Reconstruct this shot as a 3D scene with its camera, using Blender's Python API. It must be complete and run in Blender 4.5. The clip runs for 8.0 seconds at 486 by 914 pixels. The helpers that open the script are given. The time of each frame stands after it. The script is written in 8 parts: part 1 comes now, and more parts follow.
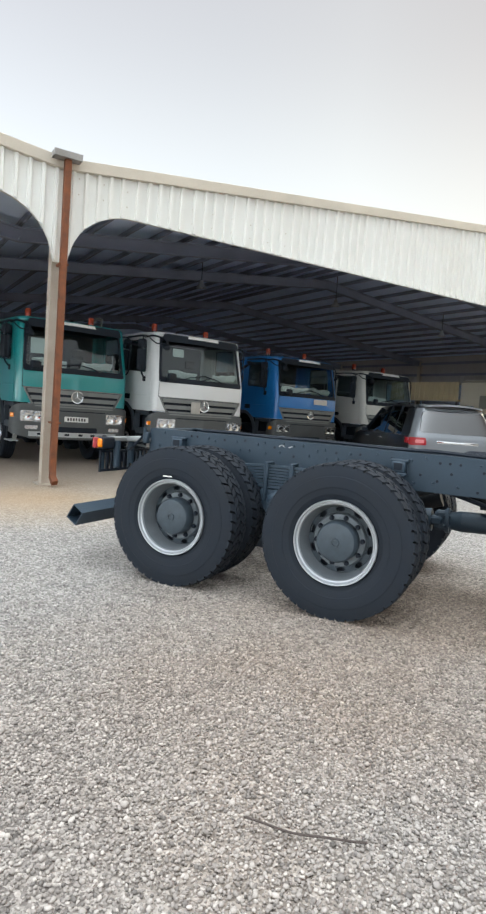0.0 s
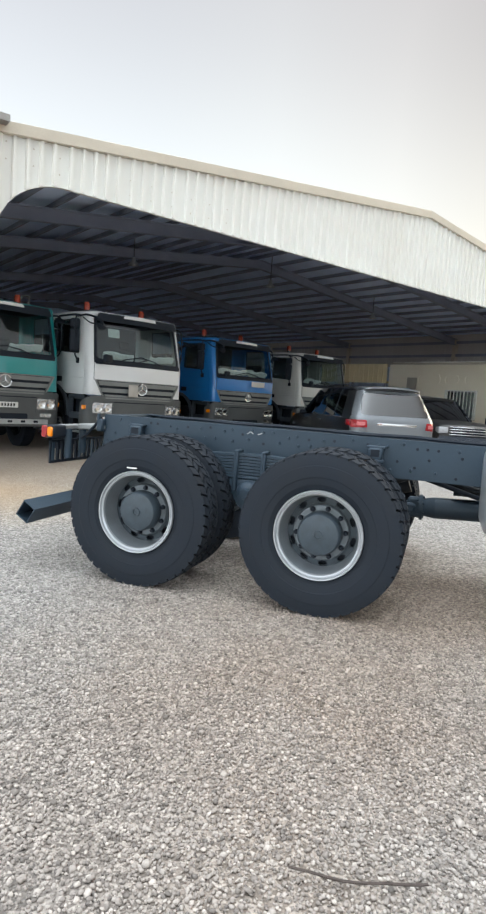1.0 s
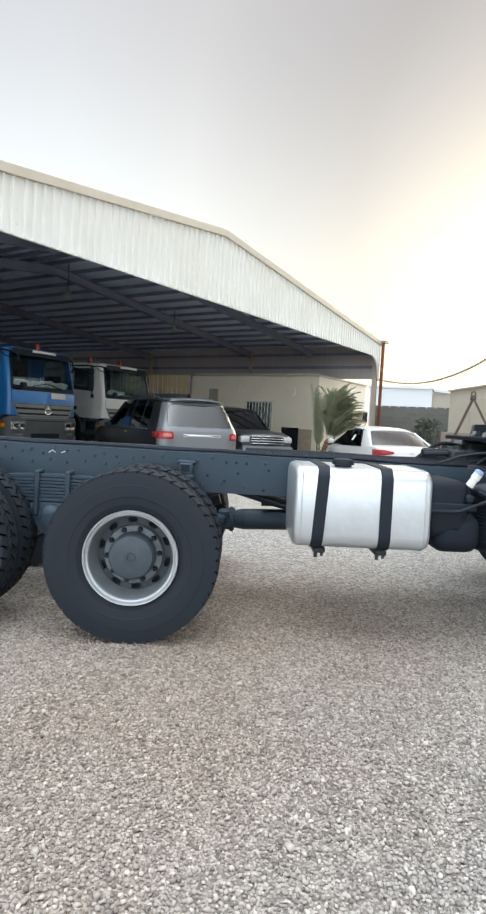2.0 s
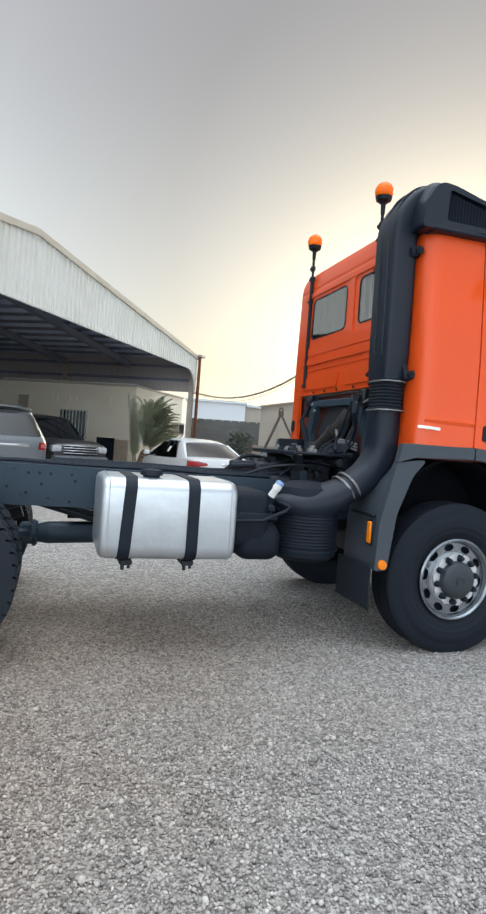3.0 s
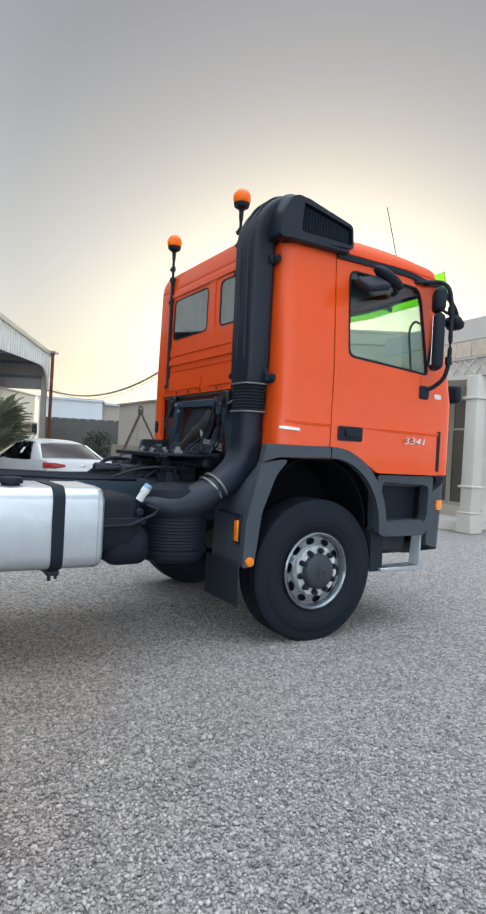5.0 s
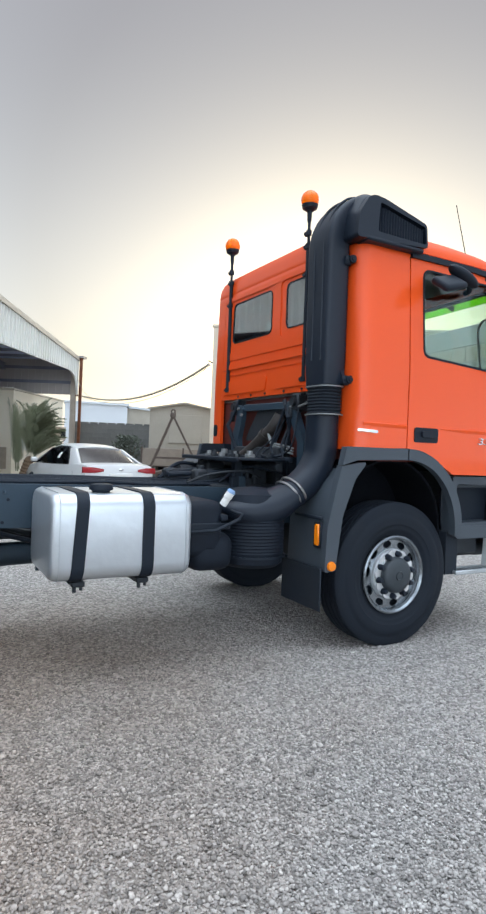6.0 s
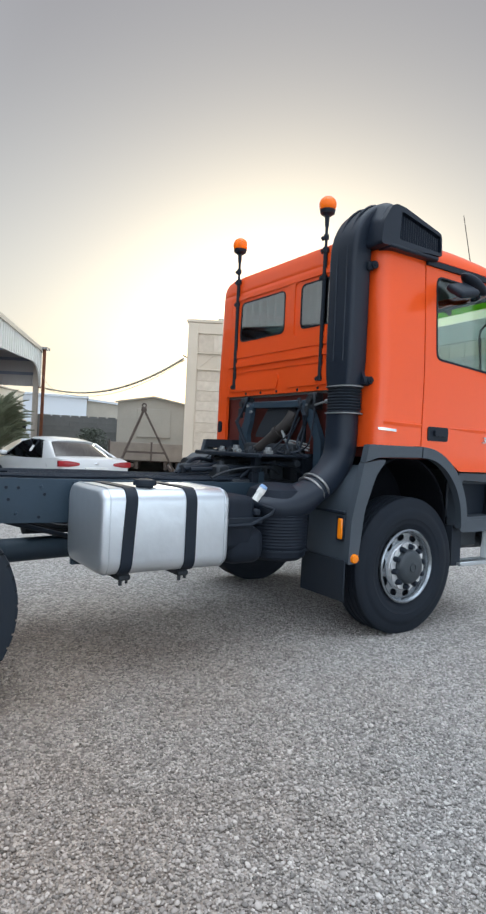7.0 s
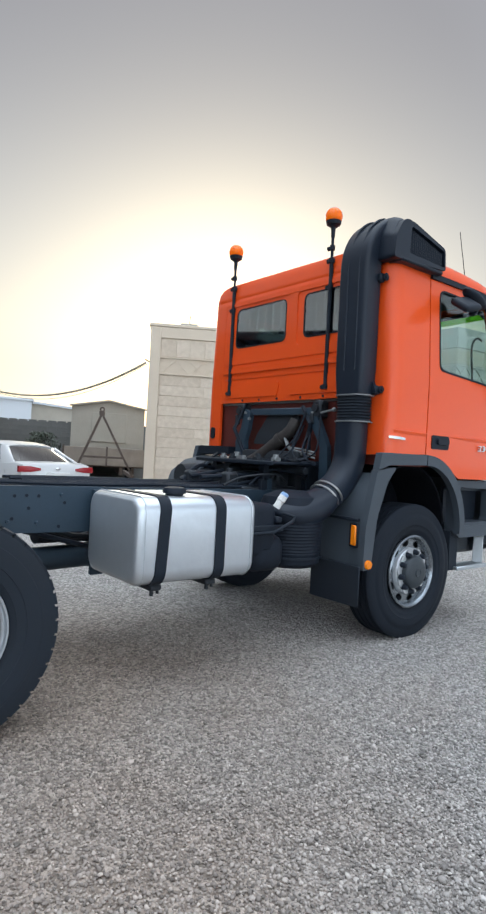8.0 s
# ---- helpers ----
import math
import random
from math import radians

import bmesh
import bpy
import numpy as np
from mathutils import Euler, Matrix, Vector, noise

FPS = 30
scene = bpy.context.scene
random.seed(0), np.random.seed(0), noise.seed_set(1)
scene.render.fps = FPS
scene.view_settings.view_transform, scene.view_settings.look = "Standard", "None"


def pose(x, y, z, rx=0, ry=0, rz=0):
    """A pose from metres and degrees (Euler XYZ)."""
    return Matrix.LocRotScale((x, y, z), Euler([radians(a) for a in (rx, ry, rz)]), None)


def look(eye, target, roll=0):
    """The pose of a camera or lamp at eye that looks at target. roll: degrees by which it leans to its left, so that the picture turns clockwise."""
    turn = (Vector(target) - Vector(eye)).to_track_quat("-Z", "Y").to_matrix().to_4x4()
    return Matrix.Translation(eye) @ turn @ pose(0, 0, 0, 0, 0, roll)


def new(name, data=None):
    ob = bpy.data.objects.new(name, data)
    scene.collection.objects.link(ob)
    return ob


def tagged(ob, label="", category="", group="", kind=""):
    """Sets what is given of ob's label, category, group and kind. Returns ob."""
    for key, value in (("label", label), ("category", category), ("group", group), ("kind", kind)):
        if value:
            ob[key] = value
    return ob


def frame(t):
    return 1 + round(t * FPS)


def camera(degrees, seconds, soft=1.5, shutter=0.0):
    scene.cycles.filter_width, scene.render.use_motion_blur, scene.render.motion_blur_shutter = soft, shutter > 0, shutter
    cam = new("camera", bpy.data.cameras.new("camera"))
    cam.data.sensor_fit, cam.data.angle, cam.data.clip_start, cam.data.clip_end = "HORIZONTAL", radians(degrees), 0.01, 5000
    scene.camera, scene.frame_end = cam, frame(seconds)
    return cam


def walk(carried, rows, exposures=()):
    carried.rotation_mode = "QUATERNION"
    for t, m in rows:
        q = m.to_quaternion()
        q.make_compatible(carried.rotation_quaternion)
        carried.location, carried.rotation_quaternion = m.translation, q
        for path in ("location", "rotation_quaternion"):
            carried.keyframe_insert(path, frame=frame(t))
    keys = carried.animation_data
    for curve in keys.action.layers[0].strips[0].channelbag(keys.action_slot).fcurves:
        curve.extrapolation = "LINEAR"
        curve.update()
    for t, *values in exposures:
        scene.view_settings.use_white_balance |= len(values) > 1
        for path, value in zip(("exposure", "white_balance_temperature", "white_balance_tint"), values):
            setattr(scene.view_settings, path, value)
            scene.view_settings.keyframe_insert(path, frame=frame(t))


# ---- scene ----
cam = camera(43.9, 8.0, soft=2.4)
PATH = [
    (0, (1.154, -4.071, 1.391), (0.304, -2.267, 1.244), 4.1),
    (0.5, (0.899, -4.047, 1.414), (0.148, -2.202, 1.242), 3.9),
    (1, (0.716, -3.917, 1.395), (0.098, -2.025, 1.205), 3.8),
    (1.5, (0.671, -3.795, 1.412), (0.313, -1.834, 1.239), 3.3),
    (2, (0.665, -3.768, 1.426), (0.669, -1.772, 1.308), 3.0),
    (2.2, (0.666, -3.76, 1.42), (0.812, -1.768, 1.318), 3.6),
    (3.3, (0.753, -3.741, 1.429), (1.474, -1.876, 1.405), 4.3),
    (3.5, (0.762, -3.748, 1.449), (1.562, -1.915, 1.43), 4.3),
    (4, (0.795, -3.744, 1.449), (1.764, -1.995, 1.452), 3.8),
    (4.2, (0.797, -3.756, 1.462), (1.825, -2.04, 1.472), 3.6),
    (5.3, (0.584, -3.685, 1.447), (1.592, -1.958, 1.418), 2.9),
    (5.5, (0.518, -3.627, 1.44), (1.525, -1.899, 1.425), 2.4),
    (6, (0.304, -3.486, 1.453), (1.267, -1.733, 1.433), 2.4),
    (6.5, (-0.01, -3.425, 1.456), (1.028, -1.715, 1.427), 1.4),
    (7, (-0.239, -3.322, 1.446), (0.859, -1.651, 1.414), 2.9),
    (7.5, (-0.43, -3.127, 1.448), (0.747, -1.511, 1.409), 2.7),
    (8, (-0.687, -2.986, 1.436), (0.568, -1.429, 1.43), 3.2),
]
# eased exposure and white balance of the hand-held phone
LIGHT = [(0.0, 1.04, 6370, 3), (1.0, 1.06, 6350, 3), (2.2, 1.08, 6260, 3), (3.3, 0.46, 5990, 2), (4.2, 0.29, 5950, 2),
         (5.5, 0.68, 5830, 3), (6.0, 0.71, 5830, 3), (6.5, 0.64, 5870, 3), (7.5, 0.56, 5850, 3), (8.0, 0.54, 5820, 3)]
walk(cam, [(t, look(eye, target, roll)) for t, eye, target, roll in PATH], LIGHT)

# ---- light ----
SUN_AZ, SUN_EL = 53.0, 8.0
world = bpy.data.worlds.new("dusk_sky")
scene.world = world
world.use_nodes = True
wn, wl = world.node_tree.nodes, world.node_tree.links
wn.clear()
sky = wn.new("ShaderNodeTexSky")
sky.sky_type = "NISHITA"
sky.sun_disc = False
sky.sun_elevation = radians(SUN_EL)
sky.sun_rotation = radians(90 - SUN_AZ)
sky.altitude, sky.air_density, sky.dust_density, sky.ozone_density = 50, 1.0, 4.0, 1.5
# evening haze added over the sky texture, shaped by the two ramps below
haze = wn.new("ShaderNodeMix")
haze.data_type = "RGBA"
haze.blend_type = "ADD"
haze.inputs["Factor"].default_value = 1.0
gain = wn.new("ShaderNodeVectorMath")
gain.operation = "SCALE"
gain.inputs["Scale"].default_value = 0.034
wl.new(sky.outputs[0], gain.inputs[0])
wl.new(gain.outputs[0], haze.inputs["A"])
# dome with light added at the horizon and, above the view, the zenith
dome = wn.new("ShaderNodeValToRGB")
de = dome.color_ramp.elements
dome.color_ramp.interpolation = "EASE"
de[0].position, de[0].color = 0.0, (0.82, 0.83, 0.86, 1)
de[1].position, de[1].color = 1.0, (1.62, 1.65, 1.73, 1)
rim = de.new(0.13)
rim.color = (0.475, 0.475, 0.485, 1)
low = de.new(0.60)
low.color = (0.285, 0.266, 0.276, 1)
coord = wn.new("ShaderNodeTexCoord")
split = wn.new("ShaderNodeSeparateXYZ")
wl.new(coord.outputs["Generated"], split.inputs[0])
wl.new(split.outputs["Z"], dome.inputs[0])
# dimmed over the setting sun, with light added to the unseen sky opposite
away = wn.new("ShaderNodeVectorMath")
away.operation = "DOT_PRODUCT"
away.inputs[1].default_value = (math.cos(radians(55)) * math.cos(radians(18)), math.sin(radians(55)) * math.cos(radians(18)), math.sin(radians(18)))
wl.new(coord.outputs["Generated"], away.inputs[0])
half = wn.new("ShaderNodeMath")
half.operation, half.inputs[1].default_value, half.inputs[2].default_value = "MULTIPLY_ADD", 0.5, 0.5
wl.new(away.outputs["Value"], half.inputs[0])
thin = wn.new("ShaderNodeValToRGB")
te = thin.color_ramp.elements
te[0].position, te[0].color = 0.0, (3.1, 3.13, 3.2, 1)
te[1].position, te[1].color = 1.0, (0.66, 0.61, 0.575, 1)
for p, c in ((0.45, (1.32, 1.34, 1.38, 1)), (0.60, (1.16, 1.17, 1.20, 1)), (0.76, (1.09, 1.085, 1.08, 1)), (0.83, (1.10, 1.075, 1.035, 1)), (0.89, (1.00, 0.94, 0.88, 1)), (0.955, (0.64, 0.575, 0.53, 1))):
    te.new(p).color = c
wl.new(half.outputs[0], thin.inputs[0])
dome_light = wn.new("ShaderNodeVectorMath")
dome_light.operation = "MULTIPLY"
wl.new(dome.outputs[0], dome_light.inputs[0])
wl.new(thin.outputs[0], dome_light.inputs[1])
wl.new(dome_light.outputs[0], haze.inputs["B"])
wbg = wn.new("ShaderNodeBackground")
wbg.inputs["Strength"].default_value = 1.0
wout = wn.new("ShaderNodeOutputWorld")
wl.new(haze.outputs["Result"], wbg.inputs["Color"])
wl.new(wbg.outputs[0], wout.inputs["Surface"])
sun = new("sun", bpy.data.lights.new("sun", "SUN"))
sun.data.energy, sun.data.angle, sun.data.color = 0.6, radians(25), (1.0, 0.86, 0.68)
sun.matrix_world = look((0, 0, 0), (-math.cos(radians(SUN_AZ)), -math.sin(radians(SUN_AZ)), -math.tan(radians(SUN_EL + 5))))


# ---- materials ----
def material(name, color, rough=0.5, metal=0.0, vary=0.12, size=0.4, bump=0.0, grain=0.02, coat=0.0, tint=None, island=0.0, each=0.0, spec=0.5, rvar=0.12):
    """A node material: colour with variation at two scales, uneven gloss, fine relief."""
    m = bpy.data.materials.new(name)
    m.use_nodes = True
    nt = m.node_tree
    b = nt.nodes["Principled BSDF"]
    tc = nt.nodes.new("ShaderNodeTexCoord")
    big = nt.nodes.new("ShaderNodeTexNoise")
    big.inputs["Scale"].default_value, big.inputs["Detail"].default_value = 1.0 / size, 5
    fine = nt.nodes.new("ShaderNodeTexNoise")
    fine.inputs["Scale"].default_value, fine.inputs["Detail"].default_value = 1.0 / grain, 3
    for n_ in (big, fine):
        nt.links.new(tc.outputs["Object"], n_.inputs["Vector"])
    add = nt.nodes.new("ShaderNodeMath")
    add.operation = "MULTIPLY_ADD"
    add.inputs[1].default_value = 0.4
    nt.links.new(fine.outputs["Fac"], add.inputs[0])
    sc = nt.nodes.new("ShaderNodeMath")
    sc.operation, sc.inputs[1].default_value = "MULTIPLY", 0.6
    nt.links.new(big.outputs["Fac"], sc.inputs[0])
    nt.links.new(sc.outputs[0], add.inputs[2])
    last = add.outputs[0]
    for k, kind in ((island, "geo"), (each, "ob")):
        if k:
            g = nt.nodes.new("ShaderNodeNewGeometry" if kind == "geo" else "ShaderNodeObjectInfo")
            ma = nt.nodes.new("ShaderNodeMath")
            ma.operation, ma.inputs[1].default_value = "MULTIPLY_ADD", k
            nt.links.new(g.outputs["Random Per Island" if kind == "geo" else "Random"], ma.inputs[0])
            nt.links.new(last, ma.inputs[2])
            mb = nt.nodes.new("ShaderNodeMath")
            mb.operation, mb.inputs[1].default_value = "SUBTRACT", k / 2
            nt.links.new(ma.outputs[0], mb.inputs[0])
            last = mb.outputs[0]
    ramp = nt.nodes.new("ShaderNodeValToRGB")
    c = Vector(color[:3])
    lo, hi = c * (1 - vary), c * (1 + vary)
    if tint:
        lo = c.lerp(Vector(tint), 0.6)
    e = ramp.color_ramp.elements
    e[0].position, e[1].position = 0.3, 0.7
    e[0].color, e[1].color = (*lo, 1), (*[min(v, 1.0) for v in hi], 1)
    nt.links.new(last, ramp.inputs[0])
    nt.links.new(ramp.outputs[0], b.inputs["Base Color"])
    rr = nt.nodes.new("ShaderNodeMath")
    rr.operation, rr.inputs[1].default_value, rr.inputs[2].default_value = "MULTIPLY_ADD", rvar, rough - rvar / 2
    nt.links.new(big.outputs["Fac"], rr.inputs[0])
    nt.links.new(rr.outputs[0], b.inputs["Roughness"])
    b.inputs["Metallic"].default_value = metal
    b.inputs["Specular IOR Level"].default_value = spec
    if coat:
        b.inputs["Coat Weight"].default_value, b.inputs["Coat Roughness"].default_value = coat, 0.06
    if bump:
        bp = nt.nodes.new("ShaderNodeBump")
        bp.inputs["Strength"].default_value, bp.inputs["Distance"].default_value = min(bump, 1.0), grain * 0.4
        nt.links.new(fine.outputs["Fac"], bp.inputs["Height"])
        nt.links.new(bp.outputs[0], b.inputs["Normal"])
    return m


def glass(name, tint=(0.75, 0.82, 0.8), gloss=0.02, base=0.05):
    """Thin window glass: tinted see-through with a mirror part that grows at grazing angles."""
    m = bpy.data.materials.new(name)
    m.use_nodes = True
    nt = m.node_tree
    nt.nodes.clear()
    out = nt.nodes.new("ShaderNodeOutputMaterial")
    mix = nt.nodes.new("ShaderNodeMixShader")
    tr = nt.nodes.new("ShaderNodeBsdfTransparent")
    tr.inputs[0].default_value = (*tint, 1)
    gl = nt.nodes.new("ShaderNodeBsdfGlossy")
    gl.inputs["Roughness"].default_value = gloss
    lw = nt.nodes.new("ShaderNodeLayerWeight")
    lw.inputs[0].default_value = 0.5
    pw = nt.nodes.new("ShaderNodeMath")
    pw.operation, pw.inputs[1].default_value = "POWER", 4.0
    nt.links.new(lw.outputs["Facing"], pw.inputs[0])
    fr = nt.nodes.new("ShaderNodeMath")
    fr.operation, fr.inputs[1].default_value, fr.inputs[2].default_value = "MULTIPLY_ADD", 0.85, base
    nt.links.new(pw.outputs[0], fr.inputs[0])
    nt.links.new(fr.outputs[0], mix.inputs[0])
    nt.links.new(tr.outputs[0], mix.inputs[1])
    nt.links.new(gl.outputs[0], mix.inputs[2])
    nt.links.new(mix.outputs[0], out.inputs[0])
    return m


def lens(name, color, glow=0.0):
    """Coloured lamp plastic with some light passing through; glow is added emission."""
    m = material(name, color, 0.2, 0, 0.1, 0.05, 0.15, 0.008)
    b = m.node_tree.nodes["Principled BSDF"]
    b.inputs["Transmission Weight"].default_value = 0.12
    b.inputs["Coat Weight"].default_value = 0.2
    if glow:
        b.inputs["Emission Color"].default_value = (*color, 1)
        b.inputs["Emission Strength"].default_value = glow
    return m


def dust_and_shade(nt, colour, target):
    """Reddish dust trodden into the gravel in uneven patches, and shade painted under the lorry."""
    tc = nt.nodes["Texture Coordinate"]
    rough = nt.nodes.new("ShaderNodeTexNoise")
    rough.inputs["Scale"].default_value, rough.inputs["Detail"].default_value = 1.3, 4
    nt.links.new(tc.outputs["Object"], rough.inputs["Vector"])
    # middle patch: brown dust under the lorry, darkened further for its shade
    for at, r0, r1, most, tint in (((-0.1, -2.0, 0), 1.2, 2.7, 0.8, (0.99, 0.93, 0.885, 1)), ((0.6, 0.5, 0), 1.2, 3.4, 0.9, (0.82, 0.70, 0.60, 1)), ((-4.9, 2.3, 0), 0.8, 2.9, 0.8, (1.0, 0.87, 0.70, 1))):
        far = nt.nodes.new("ShaderNodeVectorMath")
        far.operation = "DISTANCE"
        far.inputs[1].default_value = at
        nt.links.new(tc.outputs["Object"], far.inputs[0])
        shift = nt.nodes.new("ShaderNodeMath")
        shift.operation, shift.inputs[1].default_value = "MULTIPLY_ADD", 1.4
        nt.links.new(rough.outputs["Fac"], shift.inputs[0])
        nt.links.new(far.outputs["Value"], shift.inputs[2])
        fade = nt.nodes.new("ShaderNodeMapRange")
        fade.inputs[1].default_value, fade.inputs[2].default_value, fade.inputs[3].default_value, fade.inputs[4].default_value = r0, r1, most, 0.0
        nt.links.new(shift.outputs[0], fade.inputs[0])
        tone_patch = nt.nodes.new("ShaderNodeMix")
        tone_patch.data_type, tone_patch.blend_type = "RGBA", "MULTIPLY"
        nt.links.new(fade.outputs[0], tone_patch.inputs["Factor"])
        nt.links.new(colour, tone_patch.inputs["A"])
        tone_patch.inputs["B"].default_value = tint
        colour = tone_patch.outputs["Result"]
    nt.links.new(colour, target)


def ground_material():
    m = material("gravel_bed", (0.30, 0.275, 0.25), 0.9, 0, 0.25, 1.6, 0.0, 0.05)
    nt = m.node_tree
    b = nt.nodes["Principled BSDF"]
    tc = nt.nodes["Texture Coordinate"]
    vor = nt.nodes.new("ShaderNodeTexVoronoi")
    vor.inputs["Scale"].default_value = 58
    nt.links.new(tc.outputs["Object"], vor.inputs["Vector"])
    stone = nt.nodes.new("ShaderNodeValToRGB")
    el = stone.color_ramp.elements
    el[0].position, el[0].color = 0.0, (0.155, 0.146, 0.137, 1)
    el[1].position, el[1].color = 1.0, (0.55, 0.519, 0.485, 1)
    mid = el.new(0.5)
    mid.color = (0.315, 0.293, 0.272, 1)
    sep = nt.nodes.new("ShaderNodeSeparateColor")
    nt.links.new(vor.outputs["Color"], sep.inputs[0])
    nt.links.new(sep.outputs[0], stone.inputs[0])
    # patches of pale sand and trodden dust
    sand = nt.nodes.new("ShaderNodeTexNoise")
    sand.inputs["Scale"].default_value, sand.inputs["Detail"].default_value = 0.22, 6
    nt.links.new(tc.outputs["Object"], sand.inputs["Vector"])
    cut = nt.nodes.new("ShaderNodeMapRange")
    cut.inputs[1].default_value, cut.inputs[2].default_value = 0.56, 0.95
    nt.links.new(sand.outputs["Fac"], cut.inputs[0])
    # sandy apron in front of the shed
    dist = nt.nodes.new("ShaderNodeVectorMath")
    dist.operation = "DISTANCE"
    dist.inputs[1].default_value = (-5.2, 2.2, 0)
    nt.links.new(tc.outputs["Object"], dist.inputs[0])
    near = nt.nodes.new("ShaderNodeMapRange")
    near.inputs[1].default_value, near.inputs[2].default_value, near.inputs[3].default_value, near.inputs[4].default_value = 0.5, 2.4, 0.9, 0.0
    nt.links.new(dist.outputs["Value"], near.inputs[0])
    most = nt.nodes.new("ShaderNodeMath")
    most.operation = "MAXIMUM"
    nt.links.new(near.outputs[0], most.inputs[0])
    # pale trodden sand along and under the shed
    inward = nt.nodes.new("ShaderNodeVectorMath")
    inward.operation = "DOT_PRODUCT"
    inward.inputs[1].default_value = (-0.8415, 0.5402, 0)
    nt.links.new(tc.outputs["Object"], inward.inputs[0])
    floor = nt.nodes.new("ShaderNodeMapRange")
    floor.inputs[1].default_value, floor.inputs[2].default_value, floor.inputs[3].default_value, floor.inputs[4].default_value = 4.2, 7.2, 0.0, 0.85
    nt.links.new(inward.outputs["Value"], floor.inputs[0])
    nt.links.new(floor.outputs[0], most.inputs[1])
    both = nt.nodes.new("ShaderNodeMath")
    both.operation = "MAXIMUM"
    nt.links.new(cut.outputs[0], both.inputs[0])
    nt.links.new(most.outputs[0], both.inputs[1])
    soft = nt.nodes.new("ShaderNodeMath")
    soft.operation, soft.inputs[1].default_value = "MULTIPLY", 0.70
    nt.links.new(both.outputs[0], soft.inputs[0])
    mix = nt.nodes.new("ShaderNodeMix")
    mix.data_type = "RGBA"
    nt.links.new(soft.outputs[0], mix.inputs["Factor"])
    nt.links.new(stone.outputs[0], mix.inputs["A"])
    mix.inputs["B"].default_value = (0.50, 0.40, 0.295, 1)
    dust_and_shade(nt, mix.outputs["Result"], b.inputs["Base Color"])
    bp = nt.nodes.new("ShaderNodeBump")
    bp.inputs["Strength"].default_value, bp.inputs["Distance"].default_value = 0.9, 0.016
    bp.invert = True
    nt.links.new(vor.outputs["Distance"], bp.inputs["Height"])
    nt.links.new(bp.outputs[0], b.inputs["Normal"])
    return m


def stone_material():
    m = material("gravel_stone", (0.40, 0.37, 0.34), 0.85, 0, 0.2, 0.03, 0.3, 0.004)
    nt = m.node_tree
    b = nt.nodes["Principled BSDF"]
    geo = nt.nodes.new("ShaderNodeNewGeometry")
    ramp = nt.nodes.new("ShaderNodeValToRGB")
    el = ramp.color_ramp.elements
    el[0].position, el[0].color = 0.0, (0.17, 0.160, 0.150, 1)
    el[1].position, el[1].color = 1.0, (0.595, 0.560, 0.525, 1)
    for p, c in ((0.2, (0.285, 0.265, 0.247, 1)), (0.55, (0.374, 0.350, 0.327, 1)), (0.82, (0.455, 0.428, 0.401, 1))):
        el.new(p).color = c
    nt.links.new(geo.outputs["Random Per Island"], ramp.inputs[0])
    dust_and_shade(nt, ramp.outputs[0], b.inputs["Base Color"])
    return m


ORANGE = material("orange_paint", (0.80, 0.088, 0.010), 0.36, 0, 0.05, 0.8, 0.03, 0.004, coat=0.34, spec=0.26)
ORANGE_IN = material("dark_red_underside", (0.10, 0.016, 0.010), 0.7, 0, 0.3, 0.2)
TEAL = material("teal_paint", (0.016, 0.26, 0.265), 0.35, 0, 0.06, 0.8, 0.02, 0.004, coat=0.6)
WHITE = material("white_paint", (0.70, 0.715, 0.72), 0.35, 0, 0.05, 0.8, 0.02, 0.004, coat=0.5)
BLUE = material("blue_paint", (0.02, 0.18, 0.50), 0.35, 0, 0.08, 0.8, 0.02, 0.004, coat=0.5)
CREAMWHITE = material("old_white_paint", (0.60, 0.59, 0.55), 0.4, 0, 0.08, 0.7, 0.02, 0.004, coat=0.3)
TRIM = material("grey_plastic", (0.048, 0.060, 0.075), 0.55, 0, 0.15, 0.3, 0.15, 0.004)
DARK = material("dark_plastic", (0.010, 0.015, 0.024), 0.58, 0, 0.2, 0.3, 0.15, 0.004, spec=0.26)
GRILLE = material("grille_plastic", (0.20, 0.21, 0.205), 0.45, 0, 0.15, 0.3, 0.1, 0.004)
AIRBOX = material("airbox_plastic", (0.009, 0.013, 0.021), 0.62, 0, 0.3, 0.15, 0.25, 0.006, spec=0.2)
LINER = material("black_liner", (0.006, 0.007, 0.010), 0.9, 0, 0.3, 0.3, spec=0.1)
DUCT = material("snorkel_plastic", (0.0095, 0.015, 0.026), 0.45, 0, 0.12, 0.5, 0.2, 0.003, spec=0.33)
CHASSIS = material("chassis_paint", (0.029, 0.049, 0.071), 0.5, 0, 0.2, 0.35, 0.15, 0.006, spec=0.38)
GREASY = material("greasy_iron", (0.017, 0.021, 0.027), 0.6, 0.2, 0.4, 0.12, 0.4, 0.01)
RUBBER = material("tyre_rubber", (0.0145, 0.0195, 0.028), 0.75, 0, 0.28, 0.25, 0.25, 0.004, spec=0.20, tint=(0.026, 0.029, 0.033))
# ribbed front tyres, darker than the lugged ones
RUBBER_FRONT = material("front_tyre_rubber", (0.0085, 0.0120, 0.0185), 0.7, 0, 0.28, 0.25, 0.25, 0.004, spec=0.18, tint=(0.015, 0.018, 0.023))
RIM = material("silver_rim", (0.46, 0.485, 0.51), 0.30, 0.5, 0.1, 0.15, 0.1, 0.004)
